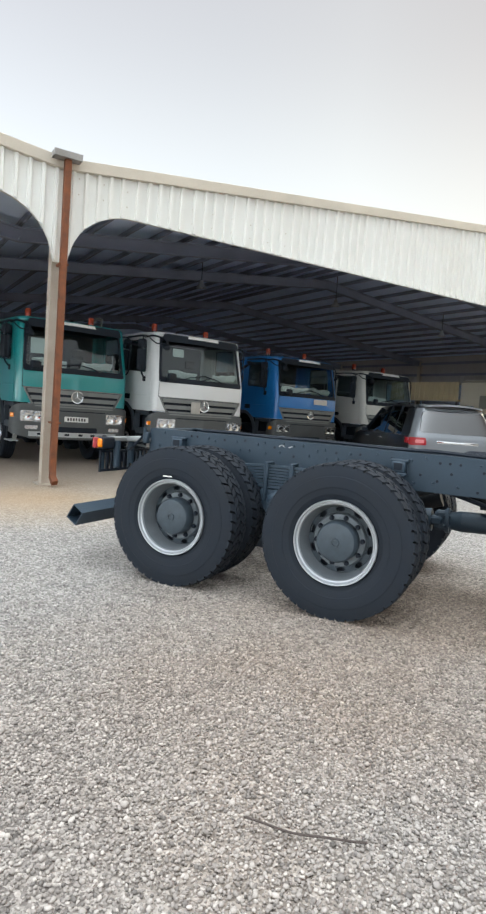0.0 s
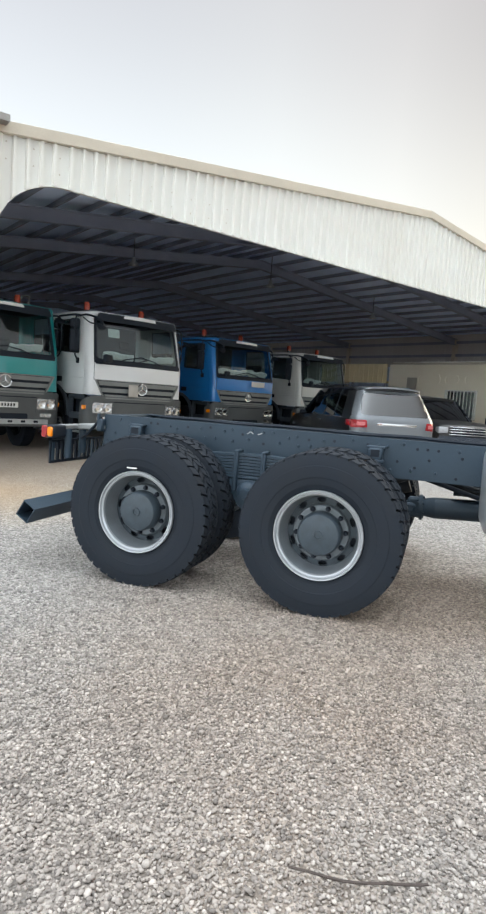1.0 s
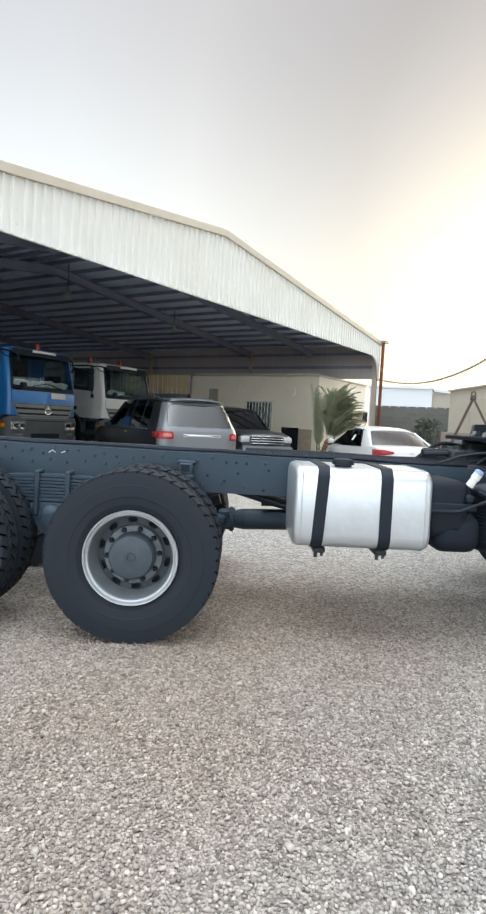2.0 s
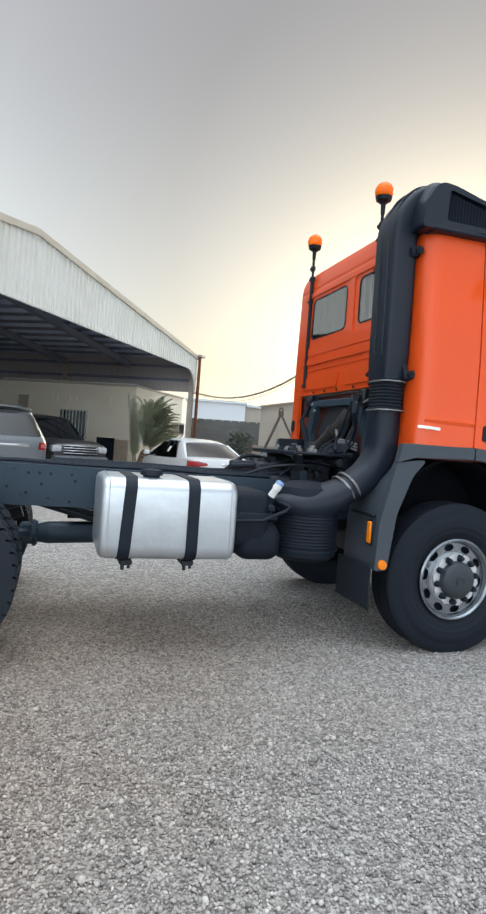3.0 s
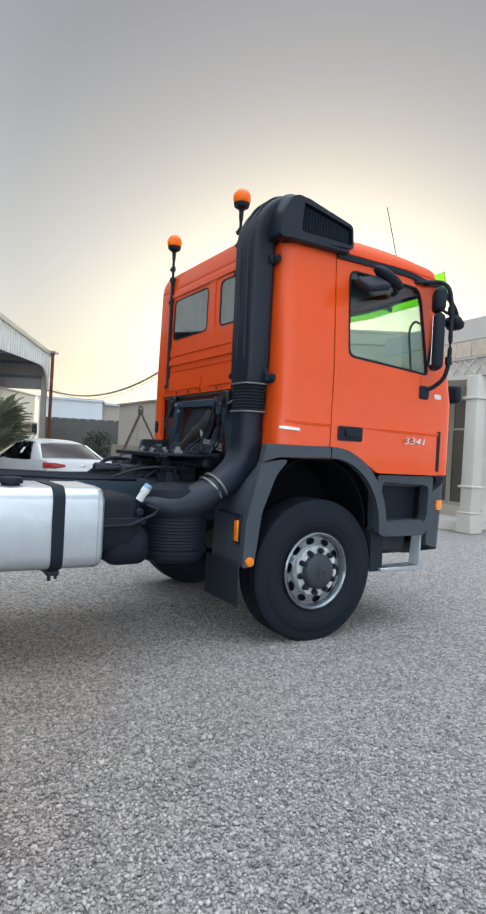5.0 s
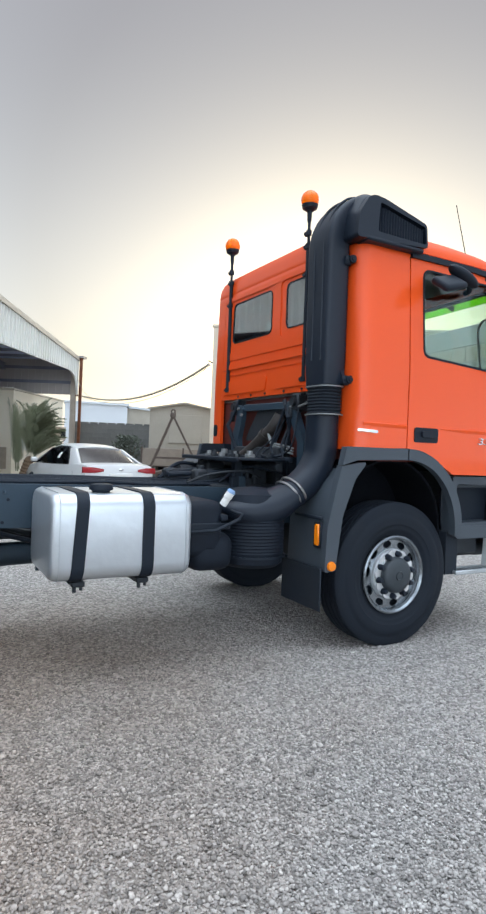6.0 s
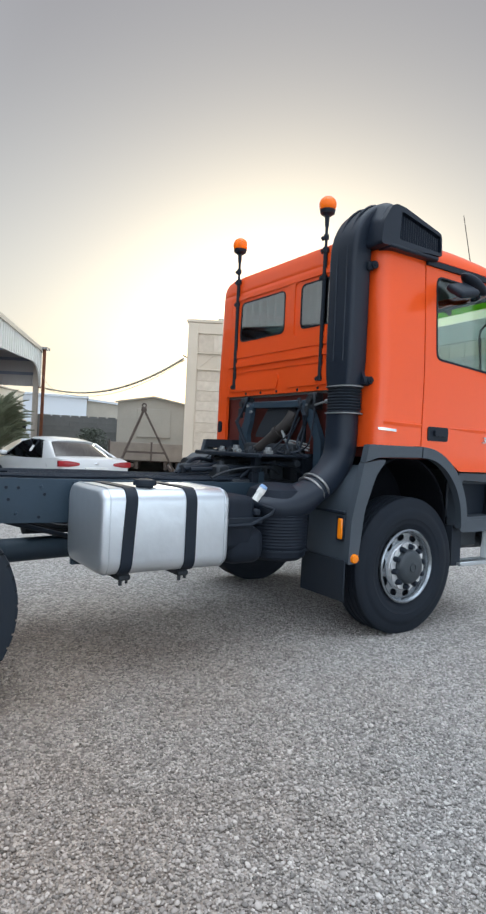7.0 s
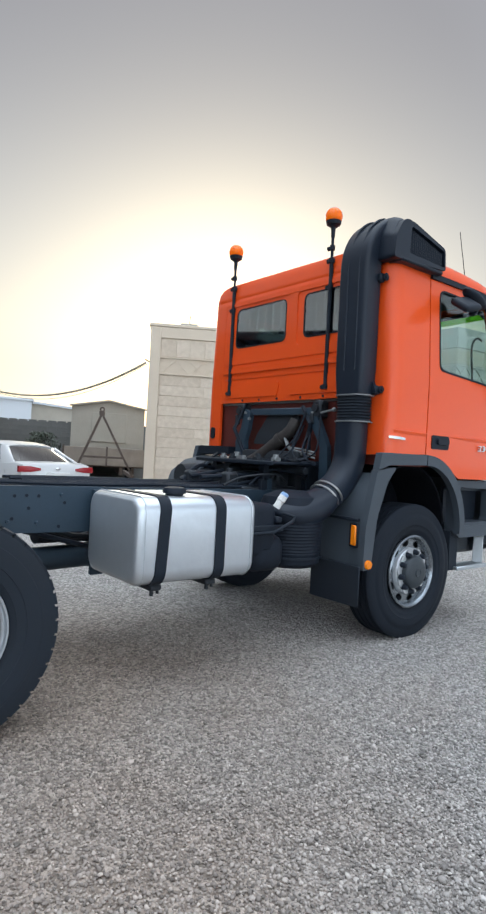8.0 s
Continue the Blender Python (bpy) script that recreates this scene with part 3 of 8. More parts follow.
def shed():
    base = thing("open_shed", SHED, "open-fronted steel shed with cream ribbed gable cladding and tan flashing", "shed")
    sheets = 21
    for bay in (-1, 0):
        for i in range(sheets):
            s0 = bay * SPAN + SPAN * i / sheets
            part("cladding_sheet", cladding_sheet(s0 + 1e-4, s0 + SPAN / sheets - 1e-4), CLAD, base, angle=20)
        # rows of fixing screws, each a small dull dome
        if bay == 0:
            screw = mesh_of("screw", lathe([(0.0, -0.008), (0.007, -0.007), (0.011, -0.002), (0.012, 0.0)], "y", 8), FLASH)
            for z in (4.62, 4.86):
                for k in range(15):
                    alike("screw", screw, base, pose(0.25 + 0.40 * k, -0.051, z + 0.01 * math.sin(k * 2.1)))
        # flashing along the verge, and a thin edge strip under the cladding
        for a, b in ((0, RIDGE), (RIDGE, SPAN)):
            p, q = (bay * SPAN + a, -0.10, roof_z(a + 1e-4) - 0.05), (bay * SPAN + b, -0.10, roof_z(b - 1e-4) - 0.05)
            part("verge_flashing", bar(p, q, 0.09, 0.17, 0.008), FLASH, base, "tan metal verge flashing")
        edge = [(bay * SPAN + SPAN * i / 240, -0.052, soffit_z(min(max(SPAN * i / 240, 1e-3), SPAN - 1e-3)) - 0.005) for i in range(241)]
        part("edge_strip", sweep(edge, [(-0.03, -0.006), (0.03, -0.006), (0.03, 0.006), (-0.03, 0.006)]), CLAD, base)
        # roof sheets seen from below, in strips along the slope
        for side, (a, b) in enumerate(((0.0, RIDGE), (RIDGE, SPAN))):
            n_ = 14
            for k in range(n_):
                s0, s1 = a + (b - a) * k / n_, a + (b - a) * (k + 1) / n_
                bm = bmesh.new()
                for w in (0, 0.05):
                    bm.verts.new((bay * SPAN + s0, 0, roof_z(s0 + 1e-4) - 0.10 + w))
                    bm.verts.new((bay * SPAN + s1, 0, roof_z(s1 - 1e-4) - 0.10 + w))
                    bm.verts.new((bay * SPAN + s1, DEEP, roof_z(s1 - 1e-4) - 0.10 + w))
                    bm.verts.new((bay * SPAN + s0, DEEP, roof_z(s0 + 1e-4) - 0.10 + w))
                v = bm.verts[:]
                for f in ((3, 2, 1, 0), (4, 5, 6, 7), (0, 1, 5, 4), (1, 2, 6, 5), (2, 3, 7, 6), (3, 0, 4, 7)):
                    bm.faces.new([v[i] for i in f])
                part("roof_sheet", bm, UNDER, base)
                sm = s0 + 0.06
                part("purlin", box(bay * SPAN + sm - 0.03, bay * SPAN + sm + 0.03, 0.06, DEEP - 0.1, roof_z(sm) - 0.215, roof_z(sm) - 0.11), PURLIN, base)
        # portal frames
        for d in (0.12, 3.15, 6.35, 12.7, 19.0, 23.4):
            for a, b in ((0.0, RIDGE), (RIDGE, SPAN)):
                z0, z1 = roof_z(a + 1e-4) - 0.28, roof_z(b - 1e-4) - 0.28
                p, q = Vector((bay * SPAN + a, d, z0 - 0.16)), Vector((bay * SPAN + b, d, z1 - 0.16))
                beam = [bar(p, q, 0.02, 0.24)]
                for o in (-0.125, 0.125):
                    beam.append(bar(p + Vector((0, 0, o)), q + Vector((0, 0, o)), 0.17, 0.025))
                part("rafter", join(*beam), PURLIN, base)
    # columns
    for s in (-SPAN, 0.0, SPAN):
        for d in (0.12, 6.35, 12.7, 19.0, 23.4):
            col = [box(s - 0.09, s + 0.09, d - 0.006, d + 0.006, 0, EAVE - 0.3)]
            for o in (-0.1, 0.1):
                col.append(box(s + o * 0.95 - 0.008, s + o * 0.95 + 0.008, d - 0.09, d + 0.09, 0, EAVE - 0.3))
            col.append(box(s - 0.17, s + 0.17, d - 0.17, d + 0.17, 0, 0.02))
            part("column", join(*col), POST, base, "faded cream steel column, rusting at the foot")
    # valley gutters with rusty downpipes
    for s in (0.0, SPAN):
        g = [box(s - 0.20, s + 0.20, -0.32, DEEP, EAVE - 0.02, EAVE, 0.0), box(s - 0.21, s - 0.19, -0.32, DEEP, EAVE - 0.02, EAVE + 0.07), box(s + 0.19, s + 0.21, -0.32, DEEP, EAVE - 0.02, EAVE + 0.07), box(s - 0.21, s + 0.21, -0.335, -0.32, EAVE - 0.025, EAVE + 0.07)]
        part("gutter", join(*g), GUTTER, base, "grey sheet-metal box gutter")
        at = s + 0.02 if s == 0.0 else s - 0.10
        pipe = [(at, -0.21, EAVE - 0.01), (at, -0.21, 2.6), (at - 0.01, -0.20, 0.30), (at - 0.01, -0.22, 0.16), (at + 0.01, -0.30, 0.07)]
        part("downpipe", sweep(pipe, rounded(-0.06, 0.06, -0.05, 0.05, 0.02, 2), up=(1, 0, 0)), RUST, base, "rust-brown square downpipe")
        for z in (3.45, 1.0):
            part("pipe_clamp", box(at - 0.068, at + 0.068, -0.268, -0.03, z, z + 0.03, 0.004), RUST, base)
    # upper side cladding, girts, back wall
    for s, lo in ((SPAN + 0.14, 3.52), (-SPAN - 0.14, 3.52)):
        ribs = []
        for i in range(int(DEEP / 0.3)):
            d = 0.1 + i * 0.3
            ribs.append(box(s - 0.01, s + 0.01, d, d + 0.24, lo, EAVE - 0.05))
            ribs.append(box(s - 0.03, s - 0.01, d + 0.24, d + 0.30, lo, EAVE - 0.05))
        part("side_cladding", join(*ribs), SIDECLAD, base, "grey-brown side cladding above the office")
        for z in (lo + 0.45, EAVE - 0.5):
            part("girt", box(s - 0.11, s - 0.031, 0.1, DEEP - 0.2, z, z + 0.12), PURLIN, base)
    ribs = []
    for i in range(int(2 * SPAN / 0.5)):
        s = -SPAN + i * 0.5
        ribs += [box(s, s + 0.4, DEEP - 0.04, DEEP - 0.02, 0, roof_z(s + 0.2) - 0.06), box(s + 0.4, s + 0.5, DEEP - 0.07, DEEP - 0.041, 0, roof_z(s + 0.45) - 0.06)]
    # lower side wall beyond the office
    part("side_wall", join(*[box(SPAN + 0.16 - 0.03 * (i % 2), SPAN + 0.19 - 0.03 * (i % 2), 8.65 + 0.3 * i, 8.65 + 0.3 * i + 0.3, 0, 3.53) for i in range(50)]), UNDER, base)
    part("back_cladding", join(*ribs), UNDER, base, "dark ribbed back wall")
    return base


shed()


def shed_lamp(s, d, z):
    """A pendant bay lamp on a short rod."""
    base = thing("pendant_lamp", SHED @ pose(s, d, z), "small pale bell-shaped lamp hanging from a rafter", "lamp", "lamps under the shed roof")
    part("shade", lathe([(0.03, 0.22), (0.05, 0.20), (0.06, 0.12), (0.14, 0.02), (0.15, 0.0), (0.13, 0.01), (0.05, 0.11), (0.0, 0.13)], "z", 16), GALV, base)
    part("bulb", ball((0, 0, 0.04), 0.045, sz=1.4, seg=10), PAPER, base)
    part("rod", rod((0, 0, 0.2), (0, 0, max(0.3, roof_z(s) - 0.12 - z)), 0.012, seg=6), DARK, base)


for s, d, z in ((5.55, 5.9, 4.86), (10.55, 5.9, 5.10), (15.8, 5.9, 4.78)):
    shed_lamp(s, d, z)


# ---- office block inside the right end of the shed ----
def office():
    base = thing("office_block", SHED, "low cream plastered office block with barred windows", "building")
    s0, s1, d0, d1, h = 20.6, 25.9, 1.9, 8.4, 3.46
    win = rounded(4.05, 5.55, 1.15, 2.38, 0.01, 1)
    door = [(2.75, 0.0), (3.65, 0.0), (3.65, 1.28), (2.75, 1.28)]
    outer = [(d0, 0), (2.75, 0), (2.75, 1.28), (3.65, 1.28), (3.65, 0), (d1, 0), (d1, h), (d0, h)]
    part("side_wall", plate(outer, [win], 0.2, lambda u, v, w: Vector((s0 + w, u, v))), PLASTER, base)
    win2 = rounded(21.0, 22.1, 1.1, 2.3, 0.01, 1)
    part("front_wall", plate([(s0 + 0.2, 0), (s1, 0), (s1, h), (s0 + 0.2, h)], [win2], 0.2, lambda u, v, w: Vector((u, d0 + w, v))), PLASTER, base)
    part("flat_roof", box(s0 - 0.06, s1 + 0.06, d0 - 0.06, d1 + 0.1, h + 0.004, h + 0.09, 0.02), FLASH, base)
    ribs = [box(s0 - 0.11, s0 - 0.02, d0 + 0.13 * i, d0 + 0.13 * i + 0.07, h + 0.09, h + 0.12) for i in range(50)]
    part("roof_ribs", join(*ribs), CLAD, base)
    part("back_wall", box(s0, s1, d1, d1 + 0.2, 0, h), PLASTER, base)
    # barred window
    def barred(name, lo, hi, z0, z1, at):
        w = part(name, join(bar(at(lo, z0), at(hi, z0), 0.05), bar(at(lo, z1), at(hi, z1), 0.05), bar(at(lo, z0), at(lo, z1), 0.05), bar(at(hi, z0), at(hi, z1), 0.05)), CLAD, base)
        n_ = 9
        for i in range(n_):
            q = lo + (hi - lo) * (i + 0.5) / n_
            part("window_bar", bar(at(q, z0), at(q, z1), 0.035), CLAD, w)
        return w
    w = barred("barred_window", 4.08, 5.52, 1.18, 2.35, lambda q, z: (s0 - 0.02, q, z))
    part("pane", box(s0 + 0.1, s0 + 0.11, 4.05, 5.55, 1.15, 2.38), SMOKED, w)
    w = barred("barred_window", 21.03, 22.07, 1.13, 2.27, lambda q, z: (q, d0 - 0.02, z))
    part("pane", box(21.0, 22.1, d0 + 0.1, d0 + 0.11, 1.1, 2.3), SMOKED, w)
    # raised plaster frames on the wall
    for a, b, r in ((5.85, 7.0, 0.14), (4.95, 5.65, 0.18), (3.0, 4.7, 0.14)):
        loop = rounded(a, b, 2.62, 3.02, r, 5)
        inner = rounded(a + 0.045, b - 0.045, 2.665, 2.975, r - 0.04, 5)
        part("plaster_frame", plate(loop, [inner], 0.03, lambda u, v, w: Vector((s0 - 0.03 + w, u, v))), PLASTER, base)
    part("notice_board", box(s0 - 0.04, s0, 7.05, 7.55, 2.3, 2.88, 0.008), CABINWALL, base, "grey notice board")
    part("half_door", box(s0 + 0.08, s0 + 0.12, 2.76, 3.64, 0, 1.27, 0.01), DARK, base, "dark low hatch")
    part("hatch_panel", box(s0 - 0.03, s0 + 0.03, 2.10, 2.74, 0.35, 1.22, 0.01), ACMAT, base)
    # air conditioner on the front
    ac = part("air_conditioner", box(24.55, 25.3, d0 - 0.42, d0 - 0.002, 1.62, 2.22, 0.02), ACMAT, base, "weathered beige window air conditioner")
    for i in range(9):
        part("louvre", box(24.63 + 0.07 * i, 24.66 + 0.07 * i, d0 - 0.435, d0 - 0.421, 1.70, 2.14), DARK, ac)
    for s in (24.58, 25.2):
        part("bracket", bar((s, d0 - 0.4, 1.6), (s, d0 - 0.005, 1.3), 0.03), RUSTY, ac)
    return base


office()


def siding_fence():
    base = thing("siding_screen", SHED, "yellowish ribbed metal screen inside the shed", "screen")
    for i in range(14):
        part("panel", join(box(20.55, 20.57, 8.7 + 0.3 * i, 8.7 + 0.3 * i + 0.2, 2.6, 3.5), box(20.52, 20.549, 8.9 + 0.3 * i, 9.0 + 0.3 * i, 2.6, 3.5)), SIDING, base)
    part("rail", box(20.58, 20.66, 8.6, 13.0, 2.6, 2.68), SIDING, base)
    for d in (8.8, 10.8, 12.9):
        part("post", box(20.58, 20.66, d - 0.04, d + 0.04, 0, 2.6), PURLIN, base)


siding_fence()


# ---- boundary wall, far white hall ----
def block_wall():
    a, b = Vector((6.45, 23.7, 0)), Vector((15.5, 18.9, 0))
    ang = math.degrees(math.atan2(b.y - a.y, b.x - a.x))
    base = thing("block_wall", pose(a.x, a.y, 0, 0, 0, ang), "grey concrete block boundary wall with open-work top course", "wall", kind="structure")
    L = (b - a).length
    part("core", box(0, L, 0.02, 0.18, 0, 2.36), BLOCKWALL, base)
    me = mesh_of("block", box(-0.198, 0.198, 0.004, 0.03, -0.0975, 0.0975, 0.004), BLOCKWALL)
    rows, cols = 11, int(L / 0.4)
    for r in range(3, rows + 1):
        for c in range(cols):
            x = 0.2 + c * 0.4 + (0.2 if r % 2 else 0)
            if x < L - 0.2 and len(base.children) < 290:
                alike("block", me, base, pose(x, 0, 0.1 + r * 0.2))
    top = mesh_of("coping_block", box(-0.165, 0.165, 0.0, 0.18, 0, 0.10, 0.01), BLOCKWALL)
    for c in range(int(L / 0.4)):
        alike("coping_block", top, base, pose(0.2 + c * 0.4, 0, 2.36))


def far_hall():
    base = thing("far_hall", pose(9.2, 35.4, 0, 0, 0, -14), "distant low white metal hall behind the yard wall", "building")
    part("wall", box(-0.5, 3.4, 0, 8, 0, 4.05), FARWHITE, base)
    part("annex_wall", box(3.4, 9.5, 0.6, 8, 0, 3.95), CABINWALL, base)
    part("roof", box(-0.6, 3.5, -0.15, 8.1, 4.05, 4.2, 0.02), FARWHITE, base)
    part("annex_roof", plate([(3.5, 3.95), (9.6, 3.55), (9.6, 3.65), (3.5, 4.1)], [], 8.0, lambda u, v, w: Vector((u, 0.4 + w, v))), FARWHITE, base)


block_wall()
far_hall()


# ---- panelled villa: wing wall and portico ----
def lattice_strip(x0, x1, z0, z1, y, parent, mat):
    """A band of crossed diagonal battens."""
    step = z1 - z0
    n_ = max(1, round((x1 - x0) / step))
    step = (x1 - x0) / n_
    for i in range(n_):
        a = x0 + i * step
        part("lattice_batten", bar((a, y, z0), (a + step, y, z1), 0.03, 0.035), mat, parent)
        part("lattice_batten", bar((a, y + 0.012, z1), (a + step, y + 0.012, z0), 0.03, 0.035), mat, parent)


def villa_wing():
    base = thing("villa_wing", pose(7.06, 10.67, 0, 0, 0, -33), "tall cream wall clad in pale stone with a lattice band", "building")
    L, h = 6.2, 4.62
    part("wall", box(0.0, L, 0.04, 3.0, 0, h, 0.01), WINGPLASTER, base)
    part("parapet", box(-0.04, L + 0.04, 0.0, 3.04, h + 0.002, h + 0.09, 0.02), WINGPLASTER, base)
    part("pilaster", box(0.0, 0.26, 0.0, 0.036, 0, h - 0.004, 0.008), WINGPLASTER, base)
    part("top_band", box(0.26, L, 0.0, 0.036, 4.34, h - 0.006, 0.008), WINGPLASTER, base)
    lattice_strip(0.30, L, 3.44, 3.80, 0.025, base, WINGPLASTER)
    for z in (3.40, 3.82):
        part("moulding", box(0.27, L, -0.01, 0.035, z, z + 0.03, 0.006), WINGPLASTER, base)
    rng = random.Random(4)
    z = 3.38
    while z > 0.1:
        hh = rng.uniform(0.24, 0.32)
        x = 0.28
        while x < L - 0.1:
            w = rng.uniform(0.9, 2.4)
            e = min(x + w, L)
            part("stone_panel", box(x + 0.006, e - 0.006, 0.022 + rng.uniform(0, 0.006), 0.036, max(z - hh, 0) + 0.003, z - 0.003, 0.006), STONE, base)
            x = e
        z -= hh
    x = 0.28
    while x < L - 0.1:
        e = min(x + rng.uniform(0.3, 0.5), L)
        part("stone_panel", box(x + 0.004, e - 0.004, 0.024, 0.036, 3.87, 4.32, 0.006), STONE, base)
        x = e
    tank = part("roof_box", box(0.75, 1.2, 0.3, 0.7, h + 0.09, h + 0.20, 0.02), CABINWALL, base, "small grey roof fitting")
    part("mast", rod((0.98, 0.5, h + 0.2), (0.98, 0.5, h + 0.45), 0.012, seg=6), DARK, tank)
    part("cable_hook", bar((-0.12, 0.1, 3.77), (0.0, 0.1, 3.71), 0.03), DARK, base)


def villa_portico():
    base = thing("villa_portico", pose(10.9, 4.45, 0, 0, 0, 0), "cream villa porch with square column, lattice frieze and glazed doors", "building")
    def wing(m_ang, L, side):
        c, s = math.cos(radians(m_ang)), math.sin(radians(m_ang))
        to = lambda bm: place(bm, pose(0.24, -0.02, 0, 0, 0, m_ang))
        part("parapet", to(box(0, L, 0 if side > 0 else -0.5, 0.5 if side > 0 else 0, 4.05, 4.52, 0.02)), PLASTER_W, base)
        part("frieze", to(box(0.02, L, 0.02 if side > 0 else -0.48, 0.48 if side > 0 else -0.02, 3.30, 4.05, 0.0)), PLASTER_W, base)
        y = 0.005 if side > 0 else -0.005
        n_ = int(L / 0.33)
        for i in range(n_):
            for p, q in (((i * 0.33, 3.33), (i * 0.33 + 0.33, 3.66)), ((i * 0.33, 3.66), (i * 0.33 + 0.33, 3.33))):
                part("lattice_batten", to(bar((p[0], y, p[1]), (q[0], y, q[1]), 0.03, 0.035)), PLASTER_W, base)
        for z in (3.28, 3.66):
            part("moulding", to(box(0, L, y - 0.03, y + 0.03, z, z + 0.035)), PLASTER_W, base)
        n_ = int(L / 0.45)
        for i in range(n_):
            part("stone_panel", to(box(i * 0.45 + 0.008, i * 0.45 + 0.442, y - 0.014, y + 0.012, 3.71, 4.03, 0.006)), STONE, base)
    wing(84, 3.5, -1)
    wing(-8, 3.6, 1)
    part("column_shaft", box(0.10, 0.40, 0.06, 0.36, 0.42, 3.28, 0.04, 2), PLASTER_W, base, "pale square column with chamfered edges")
    for z in (2.78, 0.94, 0.40):
        part("column_band", box(0.06, 0.44, 0.02, 0.40, z, z + 0.05, 0.012), PLASTER_W, base)
    part("column_base", box(0.06, 0.44, 0.02, 0.40, 0.0, 0.40, 0.02), PLASTER_W, base)
    part("plinth", place(box(0.3, 4.5, 0.25, 5.5, 0, 0.22, 0.01), pose(0, 0, 0, 0, 0, 12)), PLASTER_W, base, "raised porch floor")
    part("soffit", place(box(0.2, 4.5, 0.2, 5.5, 3.2, 3.29), pose(0, 0, 0, 0, 0, 12)), PLASTER_W, base)
    # glazed front set back under the porch
    m = pose(1.35, 3.3, 0, 0, 0, 262)
    part("rear_wall", place(join(box(-0.5, 2.7, 0, 0.2, 2.94, 3.2), box(-0.5, 2.7, -0.02, 0.2, 0.22, 0.46), box(-0.5, -0.2, 0, 0.2, 0.46, 2.94)), m), FLASH, base)
    part("return_wall", box(1.2, 4.5, 0.70, 0.9, 0.22, 3.2), PLASTER_W, base)
    for i in range(3):
        a, b = -0.2 + 0.96 * i, 0.74 + 0.96 * i
        d = part("glazed_door", place(join(box(a, a + 0.05, 0.05, 0.12, 0.46, 2.94), box(b - 0.05, b, 0.05, 0.12, 0.46, 2.94), box(a + 0.05, b - 0.05, 0.05, 0.12, 2.88, 2.94), box(a + 0.05, b - 0.05, 0.05, 0.12, 0.46, 0.54), box(a + 0.05, b - 0.05, 0.05, 0.12, 2.2, 2.25)), m), CABINWALL, base)
        part("pane", place(box(a + 0.05, b - 0.05, 0.08, 0.088, 0.54, 2.88), m), SMOKED, d)
    part("dark_room", place(join(box(-0.5, 2.7, 3.0, 3.1, 0, 3.2), box(-0.5, -0.4, 0.2, 3.0, 0, 3.2), box(-0.5, 2.7, 0.2, 3.0, 3.15, 3.25)), m), CABINWALL, base)


villa_wing()
villa_portico()


